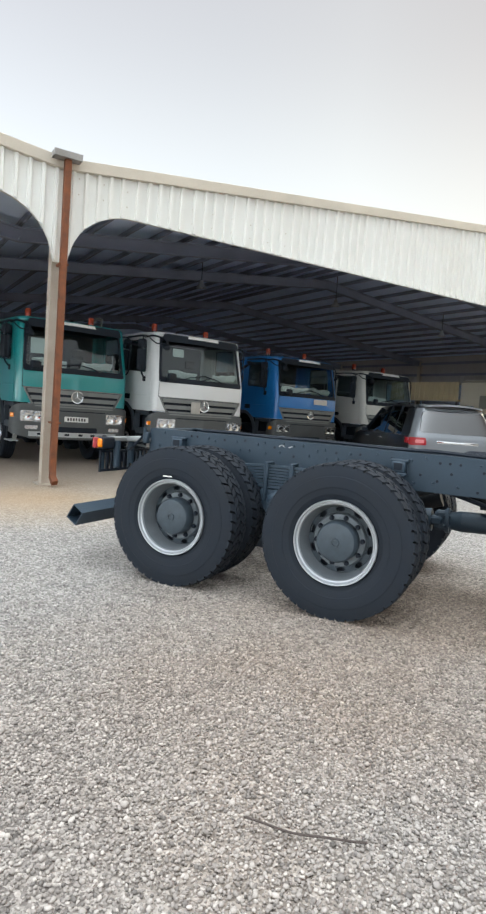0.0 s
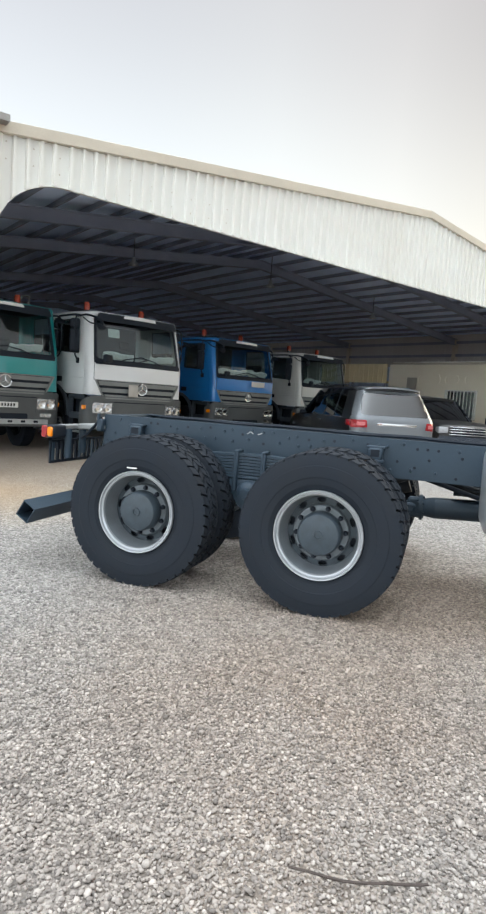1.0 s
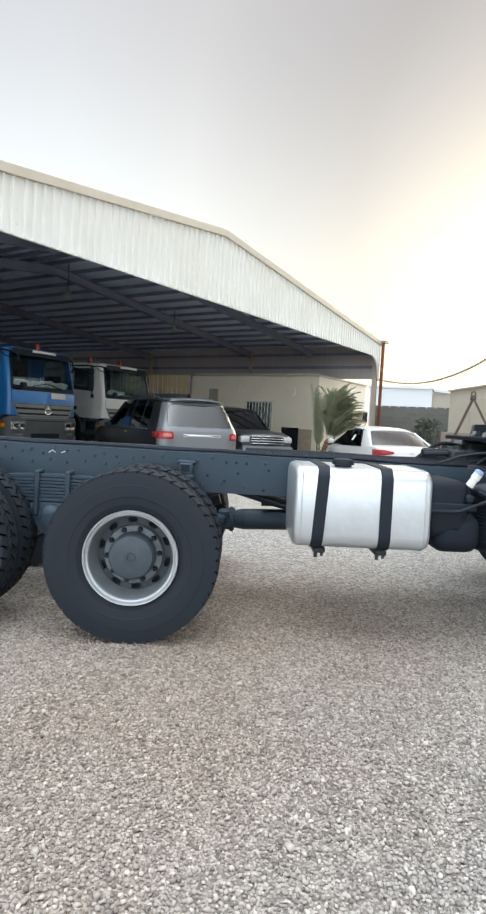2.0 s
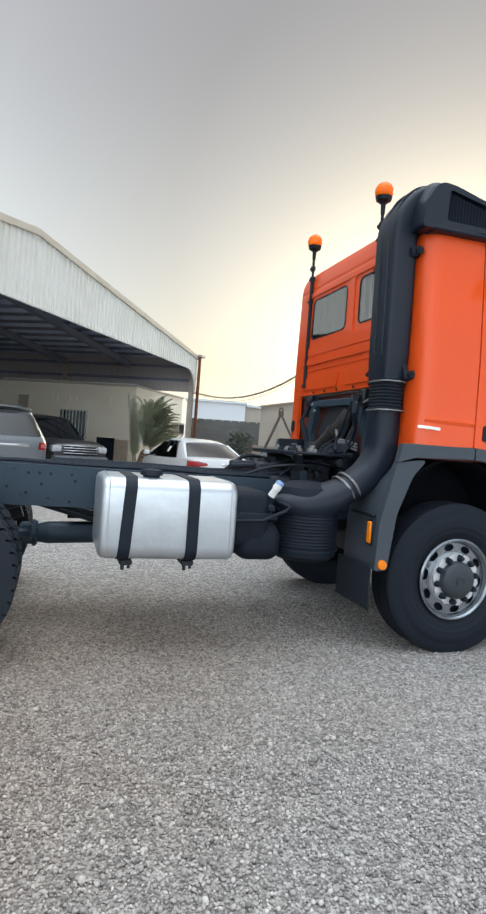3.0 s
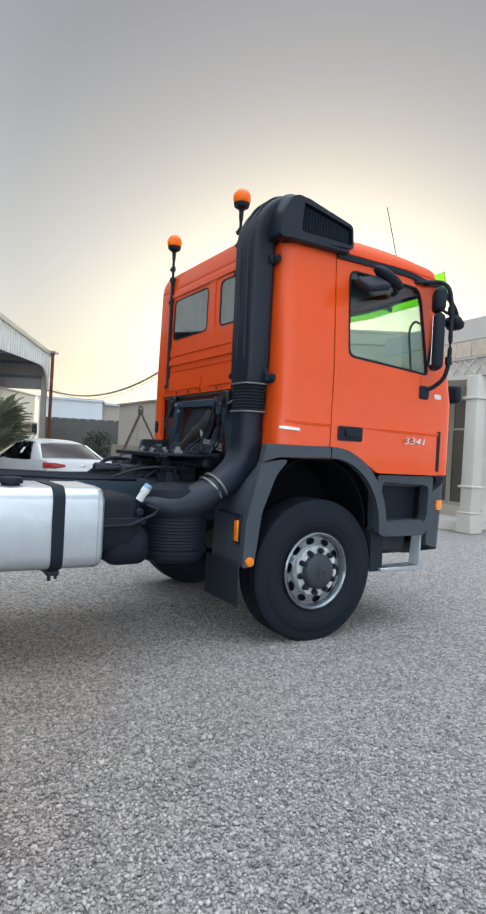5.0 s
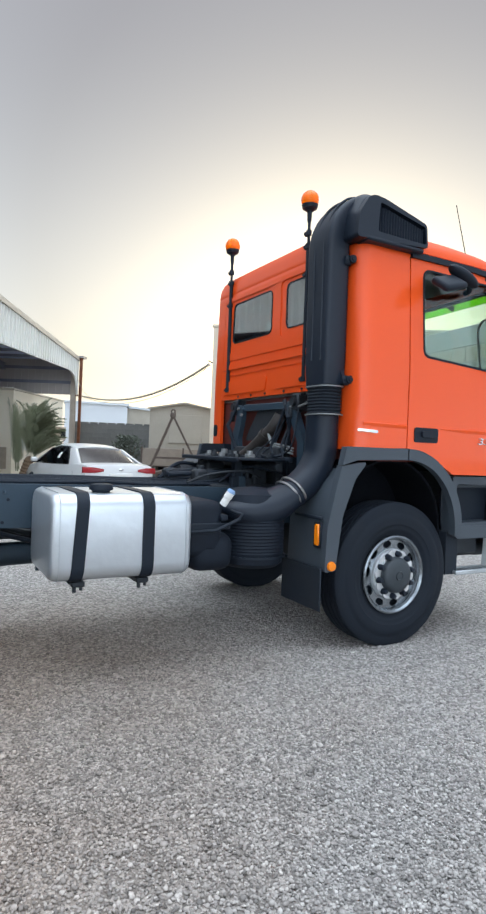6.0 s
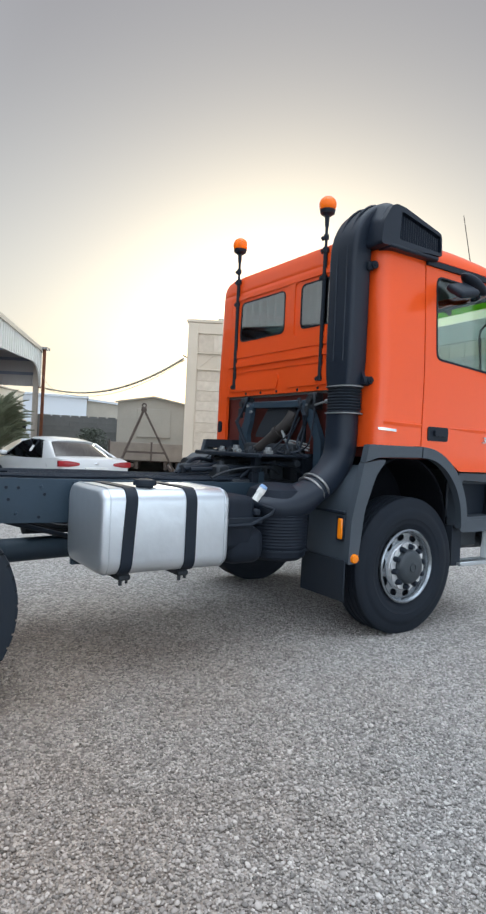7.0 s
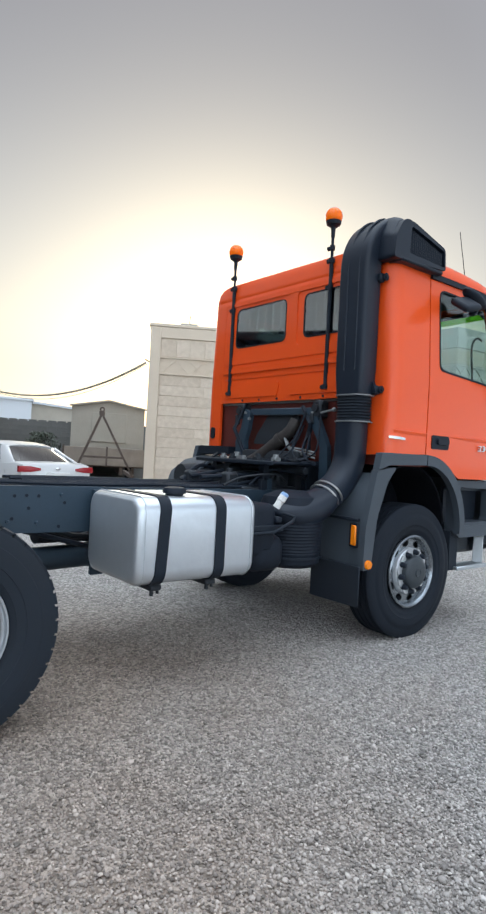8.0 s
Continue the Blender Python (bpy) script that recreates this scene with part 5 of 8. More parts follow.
def front_end(base, paint, plain=False):
    """Windscreen, nose panel, grille, bumper and lamps."""
    H = HALF
    scr = round_poly([(H - 1.10, 2.03, 0.06), (H + 1.10, 2.03, 0.06), (H + 1.07, 2.985, 0.10), (H - 1.07, 2.985, 0.10)], 4)
    hole = round_poly([(H - 1.04, 2.09, 0.06), (H + 1.04, 2.09, 0.06), (H + 1.02, 2.955, 0.08), (H - 1.02, 2.955, 0.08)], 4)
    w = part("windscreen_frame", skin(scr, [hole], 0.02, 0.006), DARK, base)
    part("windscreen", skin(hole, [], 0.006, 0.0), SCREEN_DARK if plain else SCREEN, w)
    e = s_at(1.268)
    for L in ([(e, 1.33), (H - 1.11, 1.33), (H - 1.11, 2.02), (H - 1.085, 2.985), (H - 1.085, 3.01), (e, 3.01)],):
        part("corner_pillar", skin(L, [], 0.03, 0.0), paint, base)
        part("corner_pillar", skin(mirror_loop(L, 0), [], 0.03, 0.0), paint, base)
    part("header", skin([(H - 1.08, 2.987), (H + 1.08, 2.987), (H + 1.08, 3.015), (H - 1.08, 3.015)], [], 0.03, 0.0), paint, base)
    part("nose_panel", skin(round_poly([(H - 1.10, 1.655, 0.02), (H + 1.10, 1.655, 0.02), (H + 1.10, 2.02, 0.03), (H - 1.10, 2.02, 0.03)], 2), [], 0.03, 0.020), paint, base)
    for k in (-1, 1):
        part("wiper", sweep([wrap(H + k * 0.55, 2.06, -0.02), wrap(H + k * 0.35, 2.13, -0.03), wrap(H - k * 0.05, 2.20, -0.03)], circle(0.012, 6)), DARK, base)
    g = part("grille", skin(round_poly([(H - 0.82, 1.18, 0.04), (H + 0.82, 1.18, 0.04), (H + 1.08, 1.645, 0.03), (H - 1.08, 1.645, 0.03)], 2), [], 0.03, -0.02), DARK, base, "dark plastic slatted grille")
    for z0, z1, hw in ((1.545, 1.625, 1.03), (1.405, 1.485, 0.96), (1.270, 1.350, 0.88)):
        part("slat", skin(round_poly([(H - hw + 0.05, z0, 0.02), (H + hw - 0.05, z0, 0.02), (H + hw, z1, 0.02), (H - hw, z1, 0.02)], 2), [], 0.05, 0.034), GRILLE, g)
        part("slat_lip", skin(rounded(H - hw + 0.03, H + hw - 0.03, z0 - 0.006, z0 + 0.020, 0.008, 1), [], 0.05, 0.046), GRILLE, g)
    part("grille_rim", skin(round_poly([(H - 0.86, 1.205, 0.05), (H + 0.86, 1.205, 0.05), (H + 1.10, 1.652, 0.03), (H - 1.10, 1.652, 0.03)], 3), [round_poly([(H - 0.84, 1.24, 0.05), (H + 0.84, 1.24, 0.05), (H + 1.06, 1.636, 0.03), (H - 1.06, 1.636, 0.03)], 3)], 0.05, 0.030), GRILLE, g)
    hub = wrap(H, 1.50, -0.052)
    for a in (90, 210, 330):
        tip = hub + Vector((0.004, 0.118 * math.cos(radians(a)), 0.118 * math.sin(radians(a))))
        part("badge_spoke", rod(hub + Vector((0.004, 0, 0)), tip, 0.022, 0.006, 6), CHROME, g)
    if plain:
        part("cowl", skin(round_poly([(H - 1.09, 1.975, 0.04), (H + 1.09, 1.975, 0.04), (H + 1.10, 2.065, 0.02), (H - 1.10, 2.065, 0.02)], 3), [], 0.03, 0.026), DARK, base, "black cowl under the windscreen")
    part("badge_disc", place(lathe([(0.112, -0.012), (0.13, -0.016), (0.13, 0.016), (0.112, 0.012), (0.112, -0.012)], "x", 24), Matrix.Translation(wrap(H, 1.50, -0.05))), CHROME, g, "plain chrome badge ring")
    part("badge_plate", place(lathe([(0.0, 0.0), (0.112, 0.0), (0.112, 0.01), (0.0, 0.012)], "x", 24), Matrix.Translation(wrap(H, 1.50, -0.035))), GRILLE, g)
    for L in ([(H - 1.12, 1.33), (H - 0.92, 1.33), (H - 1.09, 1.645), (H - 1.12, 1.645)],):
        part("nose_corner", skin(L, [], 0.03, 0.01), paint, base)
        part("nose_corner", skin(mirror_loop(L, 0), [], 0.03, 0.01), paint, base)
    b0 = s_at(1.20)
    bump = round_poly([(b0, 0.72, 0.04), (H - 0.9, 0.60, 0.05), (H + 0.9, 0.60, 0.05), (2 * H - b0, 0.72, 0.04), (2 * H - b0, 1.16, 0.06), (H + 1.13, 1.31, 0.03), (H - 1.13, 1.31, 0.03), (b0, 1.16, 0.06)], 3)
    o = 0.045 if plain else -0.025
    bp = part("bumper", skin(bump, [], 0.06, o), BUMPER if plain else TRIM, base, "dark grey plastic bumper")
    for k in (-1, 1):
        c = H + k * 0.90
        part("headlamp", skin(rounded(c - 0.22, c + 0.22, 0.95, 1.17, 0.04, 3), [], 0.03, o + 0.017), HEADLAMP, bp, "clear faceted twin headlamp")
        part("fog_lamp", skin(rounded(c - 0.13, c + 0.13, 0.79, 0.87, 0.03, 3), [], 0.02, o + 0.013), HEADLAMP, bp)
        for side in (-1, 1):
            part("headlamp_facet", place(lathe([(0.0, -0.012), (0.055, -0.004), (0.098, 0.014), (0.088, 0.022), (0.0, 0.004)], "x", 6), Matrix.Translation(wrap(c + side * 0.10, 1.055, -o - 0.020)) @ Matrix.Diagonal((1, 1.0, 0.92, 1))), CHROME, bp, "chrome faceted reflector")
        q = s_at(1.34)
        L = rounded(q - 0.045, q + 0.05, 1.02, 1.105, 0.01, 2)
        part("indicator", skin(L if k < 0 else mirror_loop(L), [], 0.02, o + 0.017), AMBER, bp, "amber corner indicator")
    if plain:
        part("intake_slot", skin(rounded(H - 0.5, H + 0.5, 0.74, 0.86, 0.03, 2), [], 0.02, 0.05), DARK, bp)
        part("bumper_ledge", skin(round_poly([(H - 0.66, 1.10, 0.02), (H + 0.66, 1.10, 0.02), (H + 0.70, 1.175, 0.02), (H - 0.70, 1.175, 0.02)], 2), [], 0.03, 0.062), BUMPER, bp)
        part("bumper_gap", skin(rounded(H - 0.74, H + 0.74, 1.185, 1.205, 0.008, 1), [], 0.02, 0.048), DARK, bp)
        for k in (-1, 1):
            q = [(H + k * 0.67, 0.90), (H + k * 1.13, 0.90), (H + k * 1.15, 1.20), (H + k * 0.67, 1.20)]
            hole = [(H + k * 0.69, 0.93), (H + k * 1.115, 0.93), (H + k * 1.125, 1.185), (H + k * 0.69, 1.185)]
            part("lamp_surround", skin(q if k > 0 else q[::-1], [hole if k > 0 else hole[::-1]], 0.03, o + 0.024), BUMPER, bp)
    part("valance", box(1.20, 1.46, -0.9, 0.9, 0.58, 0.70, 0.04, 2), GREASY, base)
    part("sun_visor_strip", skin([(H - 0.42, 2.99), (H + 0.42, 2.99), (H + 0.40, 3.05), (H - 0.40, 3.05)], [], 0.02, 0.115), PAPER if plain else paint, base)
    if plain:
        part("dark_visor", skin(round_poly([(H - 1.06, 2.88, 0.03), (H + 1.06, 2.88, 0.03), (H + 1.02, 3.05, 0.06), (H - 1.02, 3.05, 0.06)], 3), [], 0.012, 0.10), DARK, base, "black sun visor over the windscreen")


def back_pressings(base, paint):
    """Pressed relief of the cab's rear wall: a raised field round the windows, a shelf and two lower fields."""
    field = round_poly([(-0.955, 2.365, 0.03), (0.965, 2.365, 0.03), (0.965, 2.968, 0.03), (-0.955, 2.968, 0.03)], 3)
    holes = [rounded(-0.875, 0.055, 2.445, 2.962, 0.045, 4), rounded(0.135, 0.955, 2.470, 2.962, 0.045, 4)]
    part("window_field", skin(field, holes, 0.016, 0.011), paint, base)
    part("window_field_step", skin(rounded(-0.875 - 0.012, 0.055 + 0.012, 2.433, 2.968, 0.05, 4), [rounded(-0.863, 0.043, 2.457, 2.955, 0.04, 4)], 0.010, 0.005), paint, base)
    part("swage", skin(rounded(-0.965, 0.965, 2.272, 2.322, 0.02, 3), [], 0.018, 0.017), paint, base)
    part("swage", skin(rounded(-0.93, 0.93, 2.325, 2.350, 0.010, 2), [], 0.010, 0.008), paint, base)
    part("swage", skin(rounded(-0.93, 0.56, 2.212, 2.232, 0.009, 2), [], 0.010, 0.008), paint, base)
    part("lower_field", skin(round_poly([(-0.93, 2.02, 0.03), (-0.10, 2.02, 0.03), (-0.06, 2.165, 0.05), (-0.93, 2.150, 0.03)], 4), [], 0.014, 0.013), paint, base)
    part("lower_field", skin(round_poly([(0.06, 2.02, 0.03), (0.93, 2.02, 0.03), (0.93, 2.19, 0.03), (0.02, 2.175, 0.05)], 4), [], 0.014, 0.013), paint, base)
    for u in (-0.62, -0.36, -0.10, 0.22, 0.50):
        part("wall_bolt", place(lathe([(0.0, -0.010), (0.009, -0.009), (0.013, -0.003), (0.014, 0.004)], "x", 8), Matrix.Translation(wrap(u, 1.992, 0.0))), DARK, base)


def cab(base, paint, plain=True):
    """The whole cab shell with its interior."""
    bw = [rounded(0.22, 0.88, 2.53, 2.93, 0.06, 4), rounded(-0.79, -0.02, 2.53, 2.93, 0.06, 4)]
    part("back_wall", skin([(-0.985, 1.97), (0.985, 1.97), (0.985, 3.0), (-0.985, 3.0)], bw, 0.03), paint, base)
    for loop in bw:
        us, vs = [p[0] for p in loop], [p[1] for p in loop]
        inner = rounded(min(us) + 0.010, max(us) - 0.010, min(vs) + 0.010, max(vs) - 0.010, 0.05, 4)
        w = part("rear_window", skin(loop, [inner], 0.02, 0.006), DARK, base)
        part("pane", skin(inner, [], 0.005, 0.0), GLASS_REAR, w)
    for k in (1, -1):
        L = [(0.99, 1.50), (s_at(0.014), 1.525), (s_at(0.014), 2.995), (0.99, 2.995)]
        part("quarter_panel", skin(L if k > 0 else mirror_loop(L), [], 0.035), paint, base)
        side_door(base, paint, k)
        kerb_mirror(base, k) if k > 0 else None
        mirror_arm(base, k)
        front_arch(base, k)
        step_well(base, k)
        # rain gutter
        g = [wrap(k * s_at(0.02 + 1.20 * i / 18), 3.008 - 0.0004 * max(0, i - 9) ** 2, -0.012) for i in range(19)]
        part("rain_gutter", sweep(g, [(-0.014, -0.022), (0.014, -0.022), (0.014, 0.022), (-0.014, 0.022)]), DARK, base, "black rain gutter")
    if not plain:
        back_pressings(base, paint)
    swage = [wrap(-0.95 + 1.9 * i / 12, 2.985, -0.008) for i in range(13)]
    part("back_seam", sweep(swage, [(-0.006, -0.02), (0.006, -0.02), (0.006, 0.02), (-0.006, 0.02)]), paint, base)
    part("roof", cab_roof(0.5 if plain else 1.0), paint, base)
    front_end(base, paint, plain)
    # floor and lower back wall are a much darker red than the cab skin
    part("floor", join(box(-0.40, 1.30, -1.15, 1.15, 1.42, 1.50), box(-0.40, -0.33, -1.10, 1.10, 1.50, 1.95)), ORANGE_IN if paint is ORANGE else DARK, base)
    # parked cabs get a darker lining, closed at the back, to look unlit
    part("roof_lining", box(-0.38, 1.02, -1.165, 1.165, 2.985, 3.005), CABIN_DIM if plain else CABIN, base, "grey cab roof lining")
    part("rear_lining", box(-0.415, -0.40, -1.10, 1.10, 1.95, 2.98) if plain else join(box(-0.415, -0.40, -1.10, 1.10, 1.95, 2.50), box(-0.415, -0.40, -1.10, 1.10, 2.94, 2.98)), CABIN_DIM if plain else CABIN, base)
    for y in (-1.02, 1.02):
        part("grab_handle", sweep(smooth([(1.16, y, 2.12), (1.11, y * 0.97, 2.20), (1.07, y * 0.97, 2.40), (1.05, y * 0.97, 2.60), (1.08, y, 2.68), (1.13, y * 1.02, 2.66)], 4), circle(0.010, 8)), TUBE, base)
    part("engine_tunnel", box(-0.35, 0.9, -0.45, 0.45, 1.50, 1.75, 0.05, 2), CABIN, base)
    part("dashboard", join(box(0.80, 1.22, -1.1, 1.1, 1.55, 2.02, 0.06, 2), box(0.62, 0.85, 0.2, 0.9, 1.7, 2.0, 0.05, 2)), DARK, base)
    for y in (-0.68, 0.68):
        s = part("seat", join(box(-0.15, 0.38, y - 0.25, y + 0.25, 1.62, 1.84, 0.06, 2)), SEAT, base, "dark cloth cab seat")
        part("backrest", place(box(-0.07, 0.07, -0.24, 0.24, 0, 0.62, 0.06, 2), pose(-0.13, y, 1.80, 0, -10, 0)), SEAT, s)
        part("headrest", place(box(-0.05, 0.05, -0.14, 0.14, 0, 0.20, 0.045, 2), pose(-0.25, y, 2.45, 0, -10, 0)), SEAT, s)
    part("steering_wheel", place(lathe([(0.22, -0.012), (0.235, 0), (0.22, 0.012), (0.205, 0), (0.22, -0.012)], "z", 24), pose(0.60, 0.68, 2.08, 0, -28, 0)), DARK, base)


# tyres, rims and hubs, built once
def tyre_mesh(lugged):
    """One moulded tyre: lathe-turned sides; tread blocks drawn out of the crown, or plain ribs."""
    side = [(0.295, -0.099), (0.315, -0.119), (0.335, -0.1255), (0.340, -0.131), (0.36, -0.135), (0.385, -0.1375), (0.389, -0.141), (0.43, -0.143), (0.465, -0.141), (0.469, -0.1375), (0.49, -0.136), (0.525, -0.131)]
    if not lugged:
        crown = [(0.545, -0.124), (0.558, -0.112)]
        for g in (-0.078, -0.027):
            crown += [(0.560, g - 0.006), (0.549, g - 0.004), (0.549, g + 0.004), (0.560, g + 0.006)]
        crown += [(0.5605, 0.0)]
        prof = side + crown
        return mesh_of("tyre", lathe(prof + [(r, -h) for r, h in prof[-2::-1]], "y", 96), RUBBER_FRONT)
    n_ = 46
    P = 2 * math.pi / n_
    # (radius, y, turn in pitches, block share, a block row starts here)
    half = [(0.537, -0.127, 0.14, 0.80, True), (0.547, -0.070, -0.18, 0.74, False), (0.547, -0.062, 0.20, 0.70, True), (0.549, -0.005, 0.66, 0.74, False)]
    rows = half + [(r, -y, t + 0.27, w, b) for r, y, t, w, b in ((half[3][:4] + (True,)), (half[2][:4] + (False,)), (half[1][:4] + (True,)), (half[0][:4] + (False,)))]
    bm = bmesh.new()
    rings, starts = [], []
    for r, y, in side:
        rings.append((r, y, 0.0, 0.5))
    for k, (r, y, t, w, b) in enumerate(rows):
        if b:
            starts.append(len(rings))
        rings.append((r, y, t, w))
    for r, y in side[::-1]:
        rings.append((r, -y, 0.27, 0.5))
    made = []
    for r, y, t, w in rings:
        ring = []
        for i in range(n_):
            for e in (-w / 2, w / 2):
                a = P * (i + t + e)
                ring.append(bm.verts.new((r * math.cos(a), y, r * math.sin(a))))
        made.append(ring)
    blocks = []
    for k, (a, b) in enumerate(zip(made, made[1:])):
        for i in range(2 * n_):
            j = (i + 1) % (2 * n_)
            f = bm.faces.new((a[i], a[j], b[j], b[i]))
            if k in starts and i % 2 == 0:
                blocks.append(f)
    bmesh.ops.recalc_face_normals(bm, faces=bm.faces)
    for v in [v for v in bmesh.ops.extrude_face_region(bm, geom=blocks)["geom"] if isinstance(v, bmesh.types.BMVert)]:
        r = math.hypot(v.co.x, v.co.z)
        to = 0.551 if abs(v.co.y) > 0.12 else 0.561
        v.co.x *= to / r
        v.co.z *= to / r
    bmesh.ops.recalc_face_normals(bm, faces=bm.faces)
    return mesh_of("tyre", bm, RUBBER, 30)


def ring_plate(r0, r1, thick, y, holes, hole_r, hole_at, squash=1.0):
    """A disc in the x-z plane with a ring of oval holes."""
    seg = 40
    loop = lambda r: [(r * math.cos(2 * math.pi * i / seg), r * math.sin(2 * math.pi * i / seg)) for i in range(seg)]
    cut = []
    for i in range(holes):
        a = 2 * math.pi * i / holes
        cut.append([(hole_at * math.cos(a) + hole_r * (math.cos(b) * math.cos(a) * squash - math.sin(b) * math.sin(a)),
                     hole_at * math.sin(a) + hole_r * (math.cos(b) * math.sin(a) * squash + math.sin(b) * math.cos(a)))
                    for b in [2 * math.pi * k / 10 for k in range(10)]])
    if r0 > 0:
        cut.append(loop(r0))
    return plate(loop(r1), cut, thick, lambda u, v, w: Vector((u, y + w, v)))


TYRE_LUG, TYRE_RIB = tyre_mesh(True), tyre_mesh(False)
# rear wheels look outwards along -y: deep dish with the hub drum inside
BARREL = mesh_of("barrel", lathe([(0.24, 0.03), (0.25, 0.0), (0.262, -0.05), (0.267, -0.100)], "y", 64), RIMGREY)
RIM_REAR = mesh_of("rim", lathe([(0.267, -0.100), (0.270, -0.120), (0.279, -0.125), (0.281, -0.121), (0.285, -0.121), (0.291, -0.137), (0.299, -0.138), (0.303, -0.130), (0.303, -0.118), (0.288, -0.10), (0.275, 0.0), (0.286, 0.10), (0.303, 0.13)], "y", 64), RIM)
DISC_REAR = mesh_of("disc", ring_plate(0.12, 0.243, 0.014, 0.035, 10, 0.034, 0.220, 0.55), HUBGREY)
# dark ring added behind the hand holes so that they look shaded
BACKING = mesh_of("backing", lathe([(0.14, 0.09), (0.245, 0.09), (0.245, 0.11), (0.14, 0.11)], "y", 32), DARK)
FLANGE = mesh_of("flange", lathe([(0.115, 0.02), (0.115, -0.006), (0.186, -0.006), (0.192, 0.002), (0.196, 0.036)], "y", 48), RIMDARK)
DRUM = mesh_of("hub", lathe([(0.0, -0.118), (0.018, -0.118), (0.02, -0.124), (0.03, -0.124), (0.032, -0.116), (0.10, -0.112), (0.134, -0.104), (0.146, -0.085), (0.149, -0.03), (0.151, 0.02), (0.151, 0.2)], "y", 40), HUBGREY)
NUT = mesh_of("wheel_nut", join(lathe([(0.0, -0.026), (0.012, -0.026), (0.015, -0.022), (0.017, -0.008), (0.019, 0.0)], "y", 8)), DARK)
RIM_FRONT = mesh_of("rim", lathe([(0.302, 0.13), (0.286, 0.1), (0.275, 0.0), (0.286, -0.10), (0.303, -0.118), (0.302, -0.133), (0.29, -0.140), (0.274, -0.128), (0.266, -0.10), (0.262, -0.085)], "y", 64), RIMSAT)
DISC_FRONT = mesh_of("disc", place(ring_plate(0.0, 0.264, 0.012, -0.088, 10, 0.042, 0.2325, 0.66), Matrix.Identity(4)), RIMSAT)
# same added dark ring, to shade the front hand holes
BACKING_FRONT = mesh_of("backing", lathe([(0.10, -0.04), (0.268, -0.04), (0.268, -0.02), (0.10, -0.02)], "y", 32), DARK)
CONE_FRONT = mesh_of("dish", join(lathe([(0.197, -0.088), (0.194, -0.112), (0.188, -0.120), (0.12, -0.121)], "y", 48),
                                  plate([((0.186 + 0.009 * math.cos(10 * a)) * math.cos(a), (0.186 + 0.009 * math.cos(10 * a)) * math.sin(a)) for a in [2 * math.pi * (i + 2) / 80 for i in range(80)]], [], 0.012, lambda u, v, w: Vector((u, -0.136 + w, v)))), POLISHED)
CAP_FRONT = mesh_of("hub", lathe([(0.0, -0.198), (0.024, -0.198), (0.026, -0.203), (0.036, -0.203), (0.038, -0.196), (0.09, -0.193), (0.122, -0.184), (0.136, -0.168), (0.141, -0.13)], "y", 40), HUBDARK)
NUT_FRONT = mesh_of("wheel_nut", lathe([(0.0, -0.046), (0.015, -0.044), (0.020, -0.034), (0.023, -0.010), (0.026, 0.0)], "y", 10), DARK)


def road_wheel(parent, x, y, sgn, kind, spin=0.0):
    """A wheel at (x, y); sgn 1 looks to the right side, -1 to the left. kind: outer, inner or front."""
    m = pose(x, y, 0.548, 0, 0, 0 if sgn > 0 else 180) @ pose(0, 0, 0, 0, spin, 0)
    w = alike("wheel", RIM_FRONT if kind == "front" else RIM_REAR, parent, m)
    alike("tyre", TYRE_RIB if kind == "front" else TYRE_LUG, w, pose(0, 0, 0, 0, 17 * (x + y), 0))
    if kind == "front":
        alike("disc", DISC_FRONT, w, Matrix.Identity(4))
        alike("backing", BACKING_FRONT, w, Matrix.Identity(4))
        alike("dish", CONE_FRONT, w, Matrix.Identity(4))
        alike("hub", CAP_FRONT, w, Matrix.Identity(4))
        for i in range(10):
            a = 2 * math.pi * (i + 0.5) / 10
            alike("wheel_nut", NUT_FRONT, w, pose(0.161 * math.cos(a), -0.132, 0.161 * math.sin(a)))
    elif kind == "outer":
        alike("disc", DISC_REAR, w, Matrix.Identity(4))
        alike("backing", BACKING, w, Matrix.Identity(4))
        alike("barrel", BARREL, w, Matrix.Identity(4))
        alike("flange", FLANGE, w, Matrix.Identity(4))
        alike("hub", DRUM, w, Matrix.Identity(4))
        for i in range(10):
            a = 2 * math.pi * (i + 0.5) / 10
            alike("wheel_nut", NUT, w, pose(0.169 * math.cos(a), -0.006, 0.169 * math.sin(a)))
    return w


